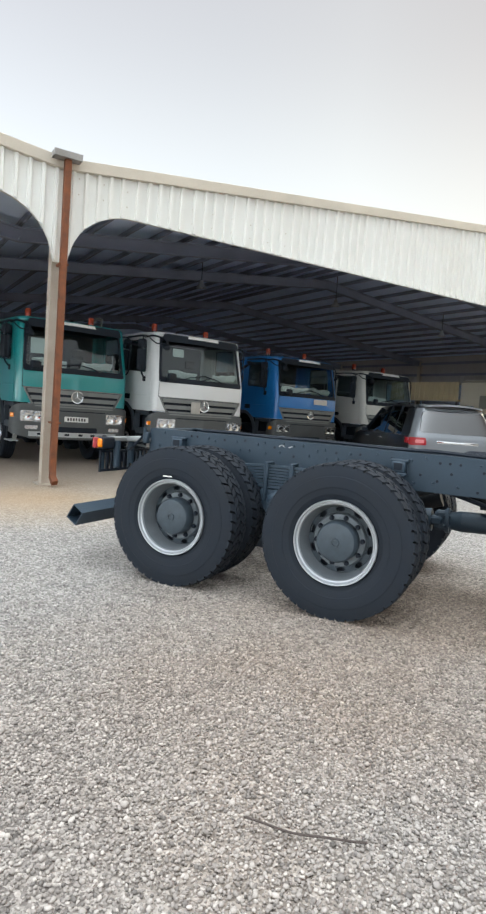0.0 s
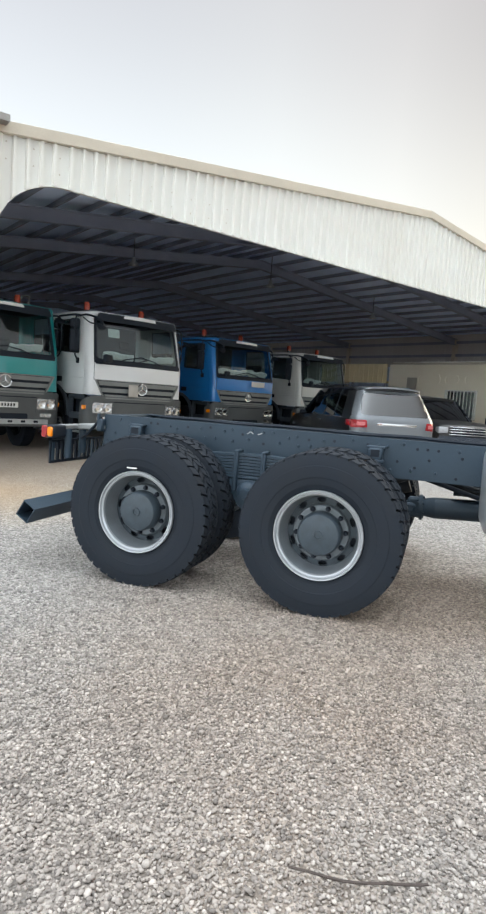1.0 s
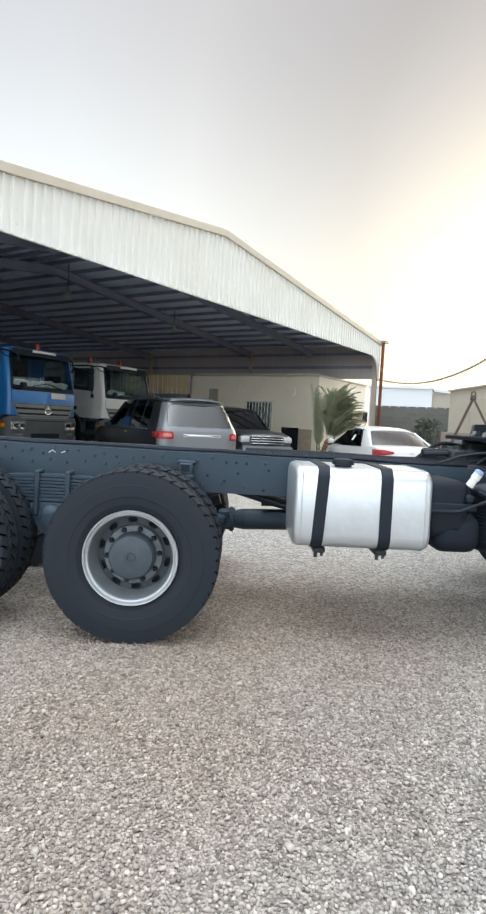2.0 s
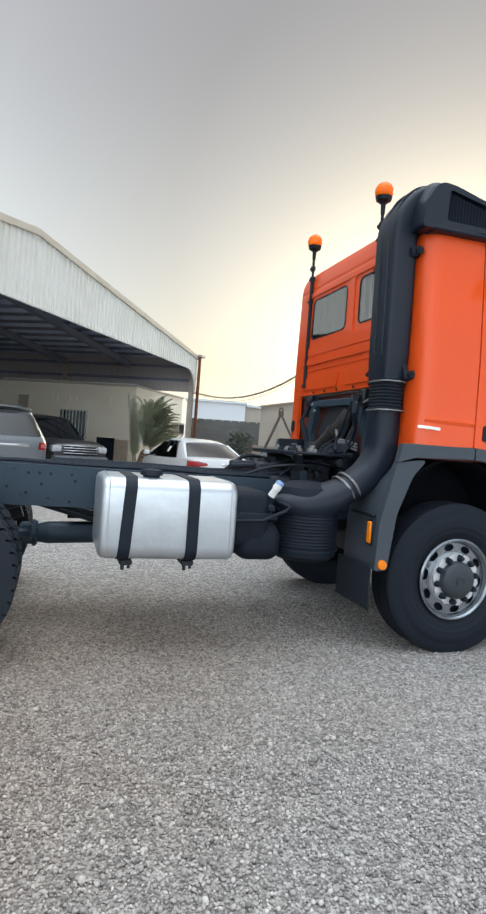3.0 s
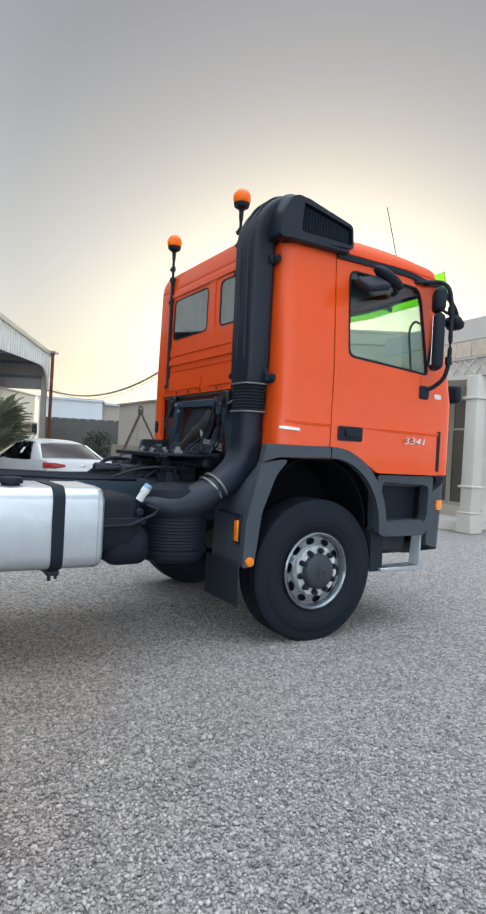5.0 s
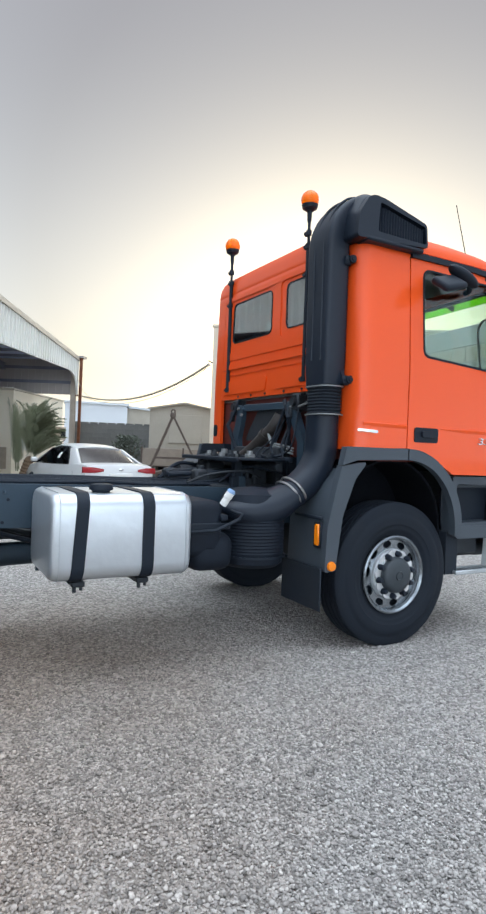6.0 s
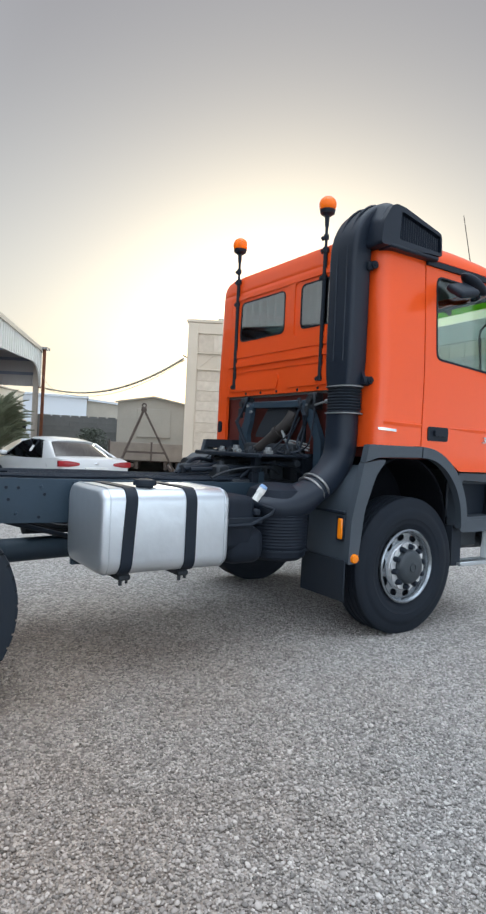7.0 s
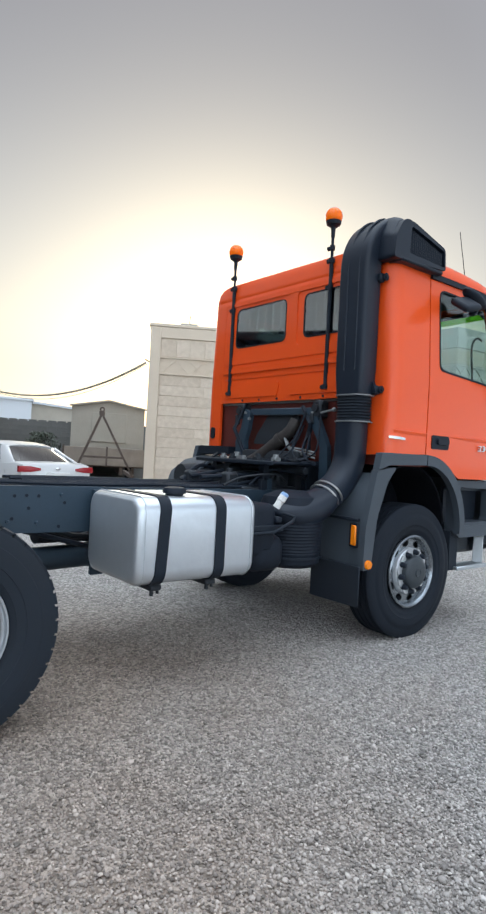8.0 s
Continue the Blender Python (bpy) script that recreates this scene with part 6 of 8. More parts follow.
def beacon(name, c, h, lens_mat, parent, pole=True):
    """A flashing beacon on a jointed pole; c is the foot."""
    c = Vector(c)
    top = c + Vector((0, 0, h))
    b = part(name, join(rod(c, c + Vector((0, 0, h - 0.36)), 0.018, seg=10), rod(c + Vector((0, 0, h - 0.36)), top - Vector((0, 0, 0.14)), 0.013, seg=10), rod(top - Vector((0, 0, 0.16)), top - Vector((0, 0, 0.070)), 0.017, 0.021, 12), rod(top - Vector((0, 0, 0.072)), top - Vector((0, 0, 0.052)), 0.034, 0.052, 20), rod(top - Vector((0, 0, 0.053)), top - Vector((0, 0, 0.022)), 0.060, 0.068, 20)) if pole else rod(c, c + Vector((0, 0, 0.10)), 0.055, seg=14), DARK, parent, "amber beacon on a thin black pole" if pole else "")
    part("beacon_lens", place(lathe([(0.075 * math.cos(radians(a)), 0.018 + 0.078 * math.sin(radians(a))) for a in range(-36, 91, 9)], "z", 14), Matrix.Translation(top)) if pole else place(lathe([(0.065, 0.0), (0.066, 0.13), (0.05, 0.17), (0.0, 0.18)], "z", 16), Matrix.Translation(c + Vector((0, 0, 0.10)))), lens_mat, b)
    if pole:
        part("reflector", rod(top - Vector((0, 0, 0.02)), top + Vector((0, 0, 0.055)), 0.026, 0.016, 10), POLISHED, b)
        for z, r in ((h - 0.25, 0.024), (h - 0.36, 0.028), (0.02, 0.026), (h * 0.60, 0.024)):
            part("clamp", join(rod(c + Vector((0, 0, z - 0.02)), c + Vector((0, 0, z + 0.02)), r, seg=10), box(c.x - 0.02, c.x + 0.02, c.y, c.y + 0.045, c.z + z - 0.010, c.z + z + 0.010), rod(c + Vector((0, 0.042, z - 0.018)), c + Vector((0, 0.042, z + 0.018)), 0.010, seg=8)), DARK, b)
    return b


def parked_lorry(m, paint, label, plate_shown, lens_mat, papers):
    base = thing("lorry", m, label, "truck", "lorries parked in the shed")
    cab(base, paint)
    for ob in base.children:
        ob.matrix_basis = Matrix.Translation((0, 0, -0.045))
    for sgn in (1, -1):
        road_wheel(base, 0, -sgn * 1.03, sgn, "front")
        part("chassis_rail", box(-5.2, 0.9, -sgn * 0.42 - 0.04, -sgn * 0.42 + 0.04, 0.93, 1.22), DARK, base)
        beacon("roof_beacon", (0.35, -sgn * 0.72, 3.05), 0.1, lens_mat, base, False)
        for x in (-3.6, -4.95):
            road_wheel(base, x, -sgn * 1.08, sgn, "outer")
    part("body_front", box(-4.9, -0.75, -1.2, 1.2, 1.3, 2.6, 0.05), DARK, base, "dark body behind the cab")
    rng = random.Random(7)
    for k in papers:
        q = [wrap(HALF + k + 0.14 * i, 2.12 + rng.uniform(-0.015, 0.045), 0.03 + rng.uniform(0, 0.04)) for i in range(6)]
        part("dash_paper", sweep(smooth([p + Vector((-0.06, 0, 0)) for p in q], 4), [(-0.08, -0.07), (0.0, -0.06), (0.06, 0.05), (0.045, 0.08), (-0.03, 0.03)]), PAPER, base, "crumpled white paper on the dashboard")
    if plate_shown:
        p = part("number_plate", box(1.625, 1.635, -0.26, 0.26, 0.93, 1.04, 0.004), PAPER, base, "white number plate")
        for i in range(7):
            part("plate_bar", box(1.6355, 1.638, -0.2 + 0.06 * i, -0.165 + 0.06 * i, 0.955, 1.015), INK, p)
    return base


def lorry_at(x, y, heading):
    """Pose from the right front roof corner of the cab."""
    c, s = math.cos(radians(heading)), math.sin(radians(heading))
    lx, ly = 1.0, -1.18
    return pose(x - c * lx + s * ly, y - s * lx - c * ly, 0, 0, 0, heading)


def parked():
    t = parked_lorry(lorry_at(-8.62, 5.20, -28), TEAL, "teal lorry with dark grille, orange beacons and white plate", True, ORANGE_DULL, (-0.9, 0.15))
    step = part("bumper_step", skin([(HALF - 0.95, 0.60), (HALF + 0.95, 0.60), (HALF + 0.95, 0.70), (HALF - 0.95, 0.70)], [], 0.03, 0.085), GALV, t, "galvanised step under the bumper")
    for k in range(6):
        part("step_hole", skin(rounded(HALF - 0.78 + 0.28 * k, HALF - 0.68 + 0.28 * k, 0.63, 0.675, 0.01, 1), [], 0.004, 0.088), DARK, step)
    part("crane_hose", sweep([(0.3, 1.0, 3.15), (0.2, 1.05, 3.35), (0.0, 1.0, 3.38), (-0.1, 0.9, 3.2)], circle(0.025, 8)), STEEL, t)
    part("windscreen_sheet", skin([(HALF - 0.95, 2.30), (HALF - 0.62, 2.30), (HALF - 0.62, 2.62), (HALF - 0.95, 2.62)], [], 0.003, -0.03), PAPER, t, "white sheet behind the windscreen")
    w = parked_lorry(lorry_at(-6.70, 7.25, -28), WHITE, "white lorry with dark grille, orange beacons and windscreen card", False, ORANGE_DULL, (-0.85, 0.3))
    part("windscreen_card", skin([(HALF - 0.75, 2.52), (HALF - 0.48, 2.52), (HALF - 0.48, 2.70), (HALF - 0.75, 2.70)], [], 0.003, -0.03), PAPER, w, "white card behind the windscreen")
    part("winch_plate", box(1.63, 1.645, -0.36, -0.12, 1.28, 1.54, 0.004), STEEL, w)
    b = parked_lorry(lorry_at(-5.70, 11.75, -28), BLUE, "blue lorry with dark grille and papers behind the windscreen", False, ORANGE_DULL, (-0.95, -0.4, 0.2))
    # pale patch put on the blue nose as its light reflection
    part("nose_reflection", box(1.600, 1.612, 0.1, 0.62, 1.76, 1.91, 0.004), CREAMWHITE, b)
    parked_lorry(lorry_at(-4.2, 15.7, -30), CREAMWHITE, "off-white lorry with dark windscreen, partly behind a car", False, ORANGE_DULL, (-0.9,))


parked()


# ---- the orange lorry chassis ----
LORRY = pose(3.6, 1.19, 0, 0, -0.275, 0)


def loft(sections, caps=True):
    bm = bmesh.new()
    rings = [[bm.verts.new(p) for p in s] for s in sections]
    for a, b in zip(rings, rings[1:]):
        for i in range(len(a)):
            j = (i + 1) % len(a)
            bm.faces.new((a[i], a[j], b[j], b[i]))
    if caps:
        bm.faces.new(rings[0][::-1])
        bm.faces.new(rings[-1])
    bmesh.ops.recalc_face_normals(bm, faces=bm.faces)
    return bm


def snorkel(base):
    """Tall air intake behind the cab with a louvred head."""
    yc = -0.925
    sec = rounded(-0.165, 0.125, -0.0975, 0.0975, 0.036, 5)
    pts = [(-0.560, yc - 0.005, 1.97), (-0.561, yc, 2.10), (-0.563, yc, 2.40), (-0.564, yc, 2.75), (-0.570, yc - 0.005, 2.95)]
    pts += [(-0.31 - 0.265 * math.cos(radians(a)), yc - 0.01 - 0.0003 * a, 3.00 + 0.312 * math.sin(radians(a))) for a in (12, 28, 44, 60, 75, 90)]
    pts += [(-0.20, yc - 0.045, 3.296), (0.05, yc - 0.05, 3.235)]
    line = smooth(pts, 3)
    grow = [(0.95 + 0.0125 * min(k, 4), 0.88 + 0.03 * min(k, 4)) if k < len(line) - 6 else (1.0 - 0.06 * (k - len(line) + 6), 1.0) for k in range(len(line))]
    d = part("intake_duct", sweep(line, [(-b, a) for a, b in sec], up=(0, 1, 0), scales=grow), DUCT, base, "tall black plastic air intake duct", angle=60)
    for o in (-0.09, 0.02):
        line = smooth([(-0.658, yc + o, 2.16), (-0.661, yc + o, 2.60), (-0.665, yc + o, 2.92), (-0.652, yc + o - 0.01, 3.10), (-0.590, yc + o - 0.02, 3.27), (-0.50, yc + o - 0.03, 3.36), (-0.42, yc + o - 0.03, 3.395)], 5)
        part("duct_rib", sweep(line, circle(0.009, 6), up=(1, 0, 0)), DUCT, d)
    # louvred head: a box with a slanted front and rounded crown
    head = round_poly([(-0.555, 3.02, 0.03), (0.13, 3.06, 0.02), (0.115, 3.235, 0.05), (-0.30, 3.338, 0.10), (-0.44, 3.352, 0.11), (-0.535, 3.20, 0.10)], 6)
    mouth = round_poly([(-0.365, 3.090, 0.02), (0.115, 3.083, 0.015), (0.100, 3.212, 0.02), (-0.352, 3.306, 0.02)], 3)
    y0 = -1.265
    big = [(u, 3.02 + (v - 3.02) * 1.17 if v > 3.1 else v) for u, v in head]
    hull = loft([[Vector((u, y, v)) for u, v in L] for y, L in [(y0 + o, [(u, v + (w[1] - v) * k) for (u, v), w in zip(head, big)]) for o, k in ((0.049, 0.0), (0.062, 0.28), (0.08, 0.52), (0.105, 0.74), (0.135, 0.89), (0.17, 0.97), (0.21, 1.0), (0.42, 1.0))]])
    h = part("intake_head", join(plate(head, [mouth], 0.048, flat_xz(y0)), hull), DUCT, base, "black intake head with side louvres", angle=60)
    for i in range(17):
        x = -0.335 + 0.0262 * i
        top = 3.300 - (x + 0.345) * 0.22
        part("louvre", place(box(-0.003, 0.003, 0, 0.034, 3.09, top - 0.008), pose(x, y0 + 0.014, 0, 0, 0, 28)), DUCT, h)
    part("lower_lip", box(-0.46, 0.095, y0 - 0.004, y0 + 0.14, 3.015, 3.050, 0.012), DUCT, h)
    for z, x in ((2.87, -0.50), (1.985, -0.485)):
        part("clip", join(box(x - 0.03, x + 0.03, -1.125, -1.06, z - 0.01, z + 0.06, 0.012), rod((x + 0.015, -1.145, z + 0.03), (x + 0.015, -1.06, z + 0.03), 0.030, seg=14), rod((x + 0.015, -1.155, z + 0.03), (x + 0.015, -1.14, z + 0.03), 0.016, seg=10)), DARK, d)
    part("gusset", plate(round_poly([(-1.13, 1.985, 0.01), (-1.02, 1.985, 0.0), (-1.02, 2.17, 0.0), (-1.045, 2.17, 0.01)], 2), [], 0.03, flat_yz(-0.52)), DUCT, d)
    # bellows
    prof = []
    for i in range(19):
        prof.append((1.0 if i % 2 else 0.9, 1.755 + 0.21 * i / 18))
    bel = bmesh.new()
    ring = [[bel.verts.new((-0.555 + b * k, yc - 0.01 + a * k, z)) for a, b in rounded(-0.15, 0.135, -0.105, 0.105, 0.085, 4)] for k, z in prof]
    for a, b in zip(ring, ring[1:]):
        for i in range(len(a)):
            j = (i + 1) % len(a)
            bel.faces.new((a[i], a[j], b[j], b[i]))
    bmesh.ops.recalc_face_normals(bel, faces=bel.faces)
    part("bellows", bel, RUBBER, base, "ribbed black rubber bellows")
    for z in (1.755, 1.965):
        part("hose_clip", sweep([(-0.555 + b * 1.04, yc - 0.01 + a * 1.04, z) for a, b in rounded(-0.15, 0.135, -0.105, 0.105, 0.085, 6) + [(0.135, 0.02)]], circle(0.006, 5)), TUBE, base)
    # lower duct down to the air cleaner
    pts = smooth([(-0.555, yc - 0.01, 1.76), (-0.555, yc - 0.01, 1.58), (-0.57, yc - 0.01, 1.43), (-0.64, yc - 0.01, 1.30), (-0.75, yc - 0.01, 1.20), (-0.87, yc - 0.02, 1.125)], 5)
    part("lower_duct", sweep(pts, rounded(-0.135, 0.12, -0.105, 0.105, 0.09, 6), up=(1, 0, 0)), DUCT, base, angle=60)
    for k in (0.0, 0.055):
        c = Vector((-0.80 - k * 0.8, yc - 0.012, 1.185 - k * 0.55))
        axis = Vector((-0.10, 0, -0.075)).normalized()
        side = Vector((0, 1, 0))
        up = axis.cross(side)
        part("hose_clip", sweep([c + side * 0.132 * math.cos(a) + up * 0.112 * math.sin(a) for a in [2 * math.pi * i / 24 for i in range(25)]], circle(0.009, 6), up=axis), STEEL, base)


def air_cleaner(base):
    c = (-1.08, -0.82)
    prof = [(0.0, 0.62), (0.20, 0.63), (0.235, 0.66), (0.24, 0.72)]
    for i in range(11):
        z = 0.735 + 0.023 * i
        prof += [(0.244, z), (0.240, z + 0.007), (0.240, z + 0.014), (0.245, z + 0.019)]
    prof += [(0.245, 1.0), (0.24, 1.08), (0.21, 1.15), (0.12, 1.19), (0.0, 1.20)]
    a = part("air_cleaner", place(lathe(prof, "z", 40), pose(c[0], c[1], 0)), AIRBOX, base, "ribbed black round air cleaner")
    hood = []
    for x, zc, ry, rz, yy in ((-0.84, 1.135, 0.135, 0.125, -0.945), (-0.92, 1.09, 0.15, 0.135, -0.94), (-1.04, 1.045, 0.17, 0.135, -0.92), (-1.18, 1.02, 0.16, 0.115, -0.91), (-1.30, 1.03, 0.11, 0.07, -0.90), (-1.36, 1.045, 0.05, 0.03, -0.90)):
        hood.append([Vector((x, yy + ry * math.cos(a), zc + rz * math.sin(a))) for a in [2 * math.pi * i / 24 for i in range(24)]])
    part("inlet_hood", loft(hood), DUCT, a, angle=60)
    part("catch_band", place(lathe([(0.25, 0.70), (0.255, 0.70), (0.255, 0.715), (0.25, 0.715), (0.25, 0.70)], "z", 40), pose(c[0], c[1], 0)), DARK, a)
    # dark tank with white filler between fuel tank and air cleaner
    t = part("additive_tank", join(box(-1.72, -1.44, -1.08, -0.55, 0.74, 1.12, 0.06, 3), box(-1.66, -1.34, -1.08, -0.62, 0.64, 0.90, 0.09, 4)), AIRBOX, base, "black plastic additive tank")
    part("filler_cap", place(join(lathe([(0.0, 0.10), (0.028, 0.10), (0.030, 0.06), (0.025, 0.055), (0.026, 0.0), (0.0, 0.0)], "z", 18)), pose(-1.44, -1.05, 1.09, 18, 26, 0)), PAPER, t, "white and blue filler cap")
    part("cap_top", place(lathe([(0.0, 0.125), (0.023, 0.121), (0.029, 0.11), (0.029, 0.10), (0.0, 0.10)], "z", 18), pose(-1.44, -1.05, 1.09, 18, 26, 0)), CAPBLUE, t)
    part("guard_rail", sweep([(-1.74, -1.10, 0.92), (-1.52, -1.13, 0.93), (-1.36, -1.14, 1.00), (-1.33, -1.13, 1.03), (-1.38, -1.06, 1.05)], circle(0.012, 8)), DARK, t)
    part("tank_bracket", join(box(-1.70, -1.40, -1.10, -1.082, 0.93, 0.975, 0.006), box(-1.47, -1.42, -1.10, -0.60, 0.985, 1.03, 0.008)), DARK, t)
    part("tank_seam", box(-1.715, -1.445, -1.084, -0.545, 0.955, 0.963, 0.002), DARK, t)


def fuel_tank(base):
    x0, x1 = -2.585, -1.70
    sec = rounded(-0.335, 0.335, -0.26, 0.26, 0.09, 6)
    yc, zc = -0.825, 0.915
    xs = [(x0, 0.86), (x0 + 0.004, 0.91), (x0 + 0.014, 0.955), (x0 + 0.032, 0.985), (x0 + 0.06, 1.0), (x1 - 0.06, 1.0), (x1 - 0.032, 0.985), (x1 - 0.014, 0.955), (x1 - 0.004, 0.91), (x1, 0.86)]
    bm = bmesh.new()
    rings = [[bm.verts.new((x, yc + a * k, zc + b * k)) for a, b in sec] for x, k in xs]
    for a, b in zip(rings, rings[1:]):
        for i in range(len(a)):
            j = (i + 1) % len(a)
            bm.faces.new((a[i], a[j], b[j], b[i]))
    bm.faces.new(rings[0])
    bm.faces.new(rings[-1])
    bmesh.ops.recalc_face_normals(bm, faces=bm.faces)
    t = part("fuel_tank", bm, ALU, base, "satin aluminium fuel tank", angle=50)
    for s in (x0 + 0.050, x1 - 0.050):
        ring = rounded(-0.337, 0.337, -0.262, 0.262, 0.092, 6)
        part("weld_seam", sweep([(s, yc + a, zc + b) for a, b in ring + ring[:1]], circle(0.0035, 5), up=(1, 0, 0)), ALU, t)
    for s in (-2.40, -2.00):
        loop = rounded(-0.342, 0.342, -0.267, 0.267, 0.095, 6)
        part("tank_strap", join(*[place(plate(loop, [rounded(-0.336, 0.336, -0.261, 0.261, 0.091, 6)], 0.075, lambda u, v, w: Vector((s - 0.037 + w + (0.06 * (v - 0.26) if s < -2.2 else 0), yc + u, zc + v))), Matrix.Identity(4))]), DARK, t, "black rubber-backed tank strap")
        part("strap_foot", join(box(s - 0.04, s + 0.04, yc - 0.26, yc + 0.30, zc - 0.305, zc - 0.268, 0.008), rod((s - 0.02, yc - 0.24, zc - 0.335), (s - 0.02, yc - 0.24, zc - 0.295), 0.012, seg=8), rod((s + 0.02, yc - 0.24, zc - 0.325), (s + 0.02, yc - 0.24, zc - 0.295), 0.010, seg=8)), GREASY, t)
    part("filler_cap", place(lathe([(0.0, 0.045), (0.03, 0.045), (0.05, 0.04), (0.056, 0.025), (0.056, 0.012), (0.042, 0.008), (0.042, -0.01), (0.0, -0.01)], "z", 24), pose(-2.265, -1.02, zc + 0.262) @ Matrix.Diagonal((1.3, 1.3, 1.15, 1))), DARK, t, "round black fuel cap")
    for s in (-2.5, -1.8):
        part("tank_bracket", box(s - 0.04, s + 0.04, yc + 0.336, -0.45, zc - 0.31, zc + 0.25), CHASSIS, t)


def rails(base):
    bolt = mesh_of("bolt", lathe([(0.0, -0.012), (0.009, -0.011), (0.012, -0.004), (0.013, 0.0)], "y", 8), CHASSIS)
    dark_hole = mesh_of("bolt_hole", lathe([(0.0, -0.002), (0.011, -0.002), (0.011, 0.0)], "y", 10), DARK)
    for k in (1, -1):
        y = -k * 0.43
        lo, hi = sorted((y, y + 0.012 * k))
        flo, fhi = sorted((y, y + 0.085 * k))
        r = part("frame_rail", join(box(-5.70, 1.0, lo, hi, 0.94, 1.215), box(-5.70, 1.0, flo, fhi, 1.215, 1.224), box(-5.70, 1.0, flo, fhi, 0.931, 0.94)), CHASSIS, base, "blue-grey steel frame rail with rows of bolts")
        if k > 0:
            rng = random.Random(11)
            for x0, x1, zz, st in ((-5.55, -2.7, 1.175, 0.10), (-5.5, -2.75, 0.985, 0.13), (-4.75, -3.3, 1.10, 0.11), (-5.6, -5.1, 1.06, 0.09)):
                x = x0
                while x < x1:
                    alike("bolt" if rng.random() < 0.72 else "bolt_hole", bolt if rng.random() < 0.72 else dark_hole, r, pose(x, y, zz + rng.uniform(-0.02, 0.02)))
                    x += st * rng.uniform(0.6, 1.5)
            for x in (-3.05, -2.95, -2.72, -3.3, -3.18):
                alike("bolt_hole", dark_hole, r, pose(x, y, 1.02 + rng.uniform(0, 0.14)))
            # spring hangers on the rail face
            for x in (-5.36, -3.34):
                hg = part("spring_hanger", join(box(x - 0.055, x + 0.055, y - 0.09, y - 0.001, 1.06, 1.15, 0.012), box(x - 0.07, x + 0.07, y - 0.075, y - 0.001, 1.145, 1.165, 0.006), box(x - 0.065, x + 0.065, y - 0.10, y - 0.001, 1.035, 1.065, 0.008)), CHASSIS, base)
                part("slot", box(x - 0.032, x + 0.032, y - 0.0935, y - 0.0905, 1.085, 1.138, 0.0), DARK, hg)
                part("bump_stop", rod((x, y - 0.055, 0.97), (x, y - 0.055, 1.035), 0.04, 0.05, 14), RUBBER, hg)
            part("chalk_mark", join(bar((-4.38, y - 0.002, 1.165), (-4.35, y - 0.002, 1.185), 0.004, 0.005), bar((-4.35, y - 0.002, 1.185), (-4.33, y - 0.002, 1.165), 0.004, 0.005), bar((-4.29, y - 0.002, 1.165), (-4.25, y - 0.002, 1.18), 0.004, 0.005)), PAPER, r, "chalk scribble on the rail")
    for x in (-5.66, -4.28, -3.0, -1.9, -0.5):
        part("cross_member", box(x - 0.06, x + 0.06, -0.417, 0.417, 0.97, 1.18, 0.02), CHASSIS, base)
    # air lines along the top flange
    for i, (yy, zz) in enumerate(((-0.36, 1.24), (-0.33, 1.245), (0.2, 1.19))):
        pts = [(-5.2 + 0.35 * j, yy + 0.012 * math.sin(j * 1.7 + i), zz + 0.006 * math.sin(j * 2.3)) for j in range(13)]
        part("air_line", sweep(pts, circle(0.011, 6)), DARK, base)


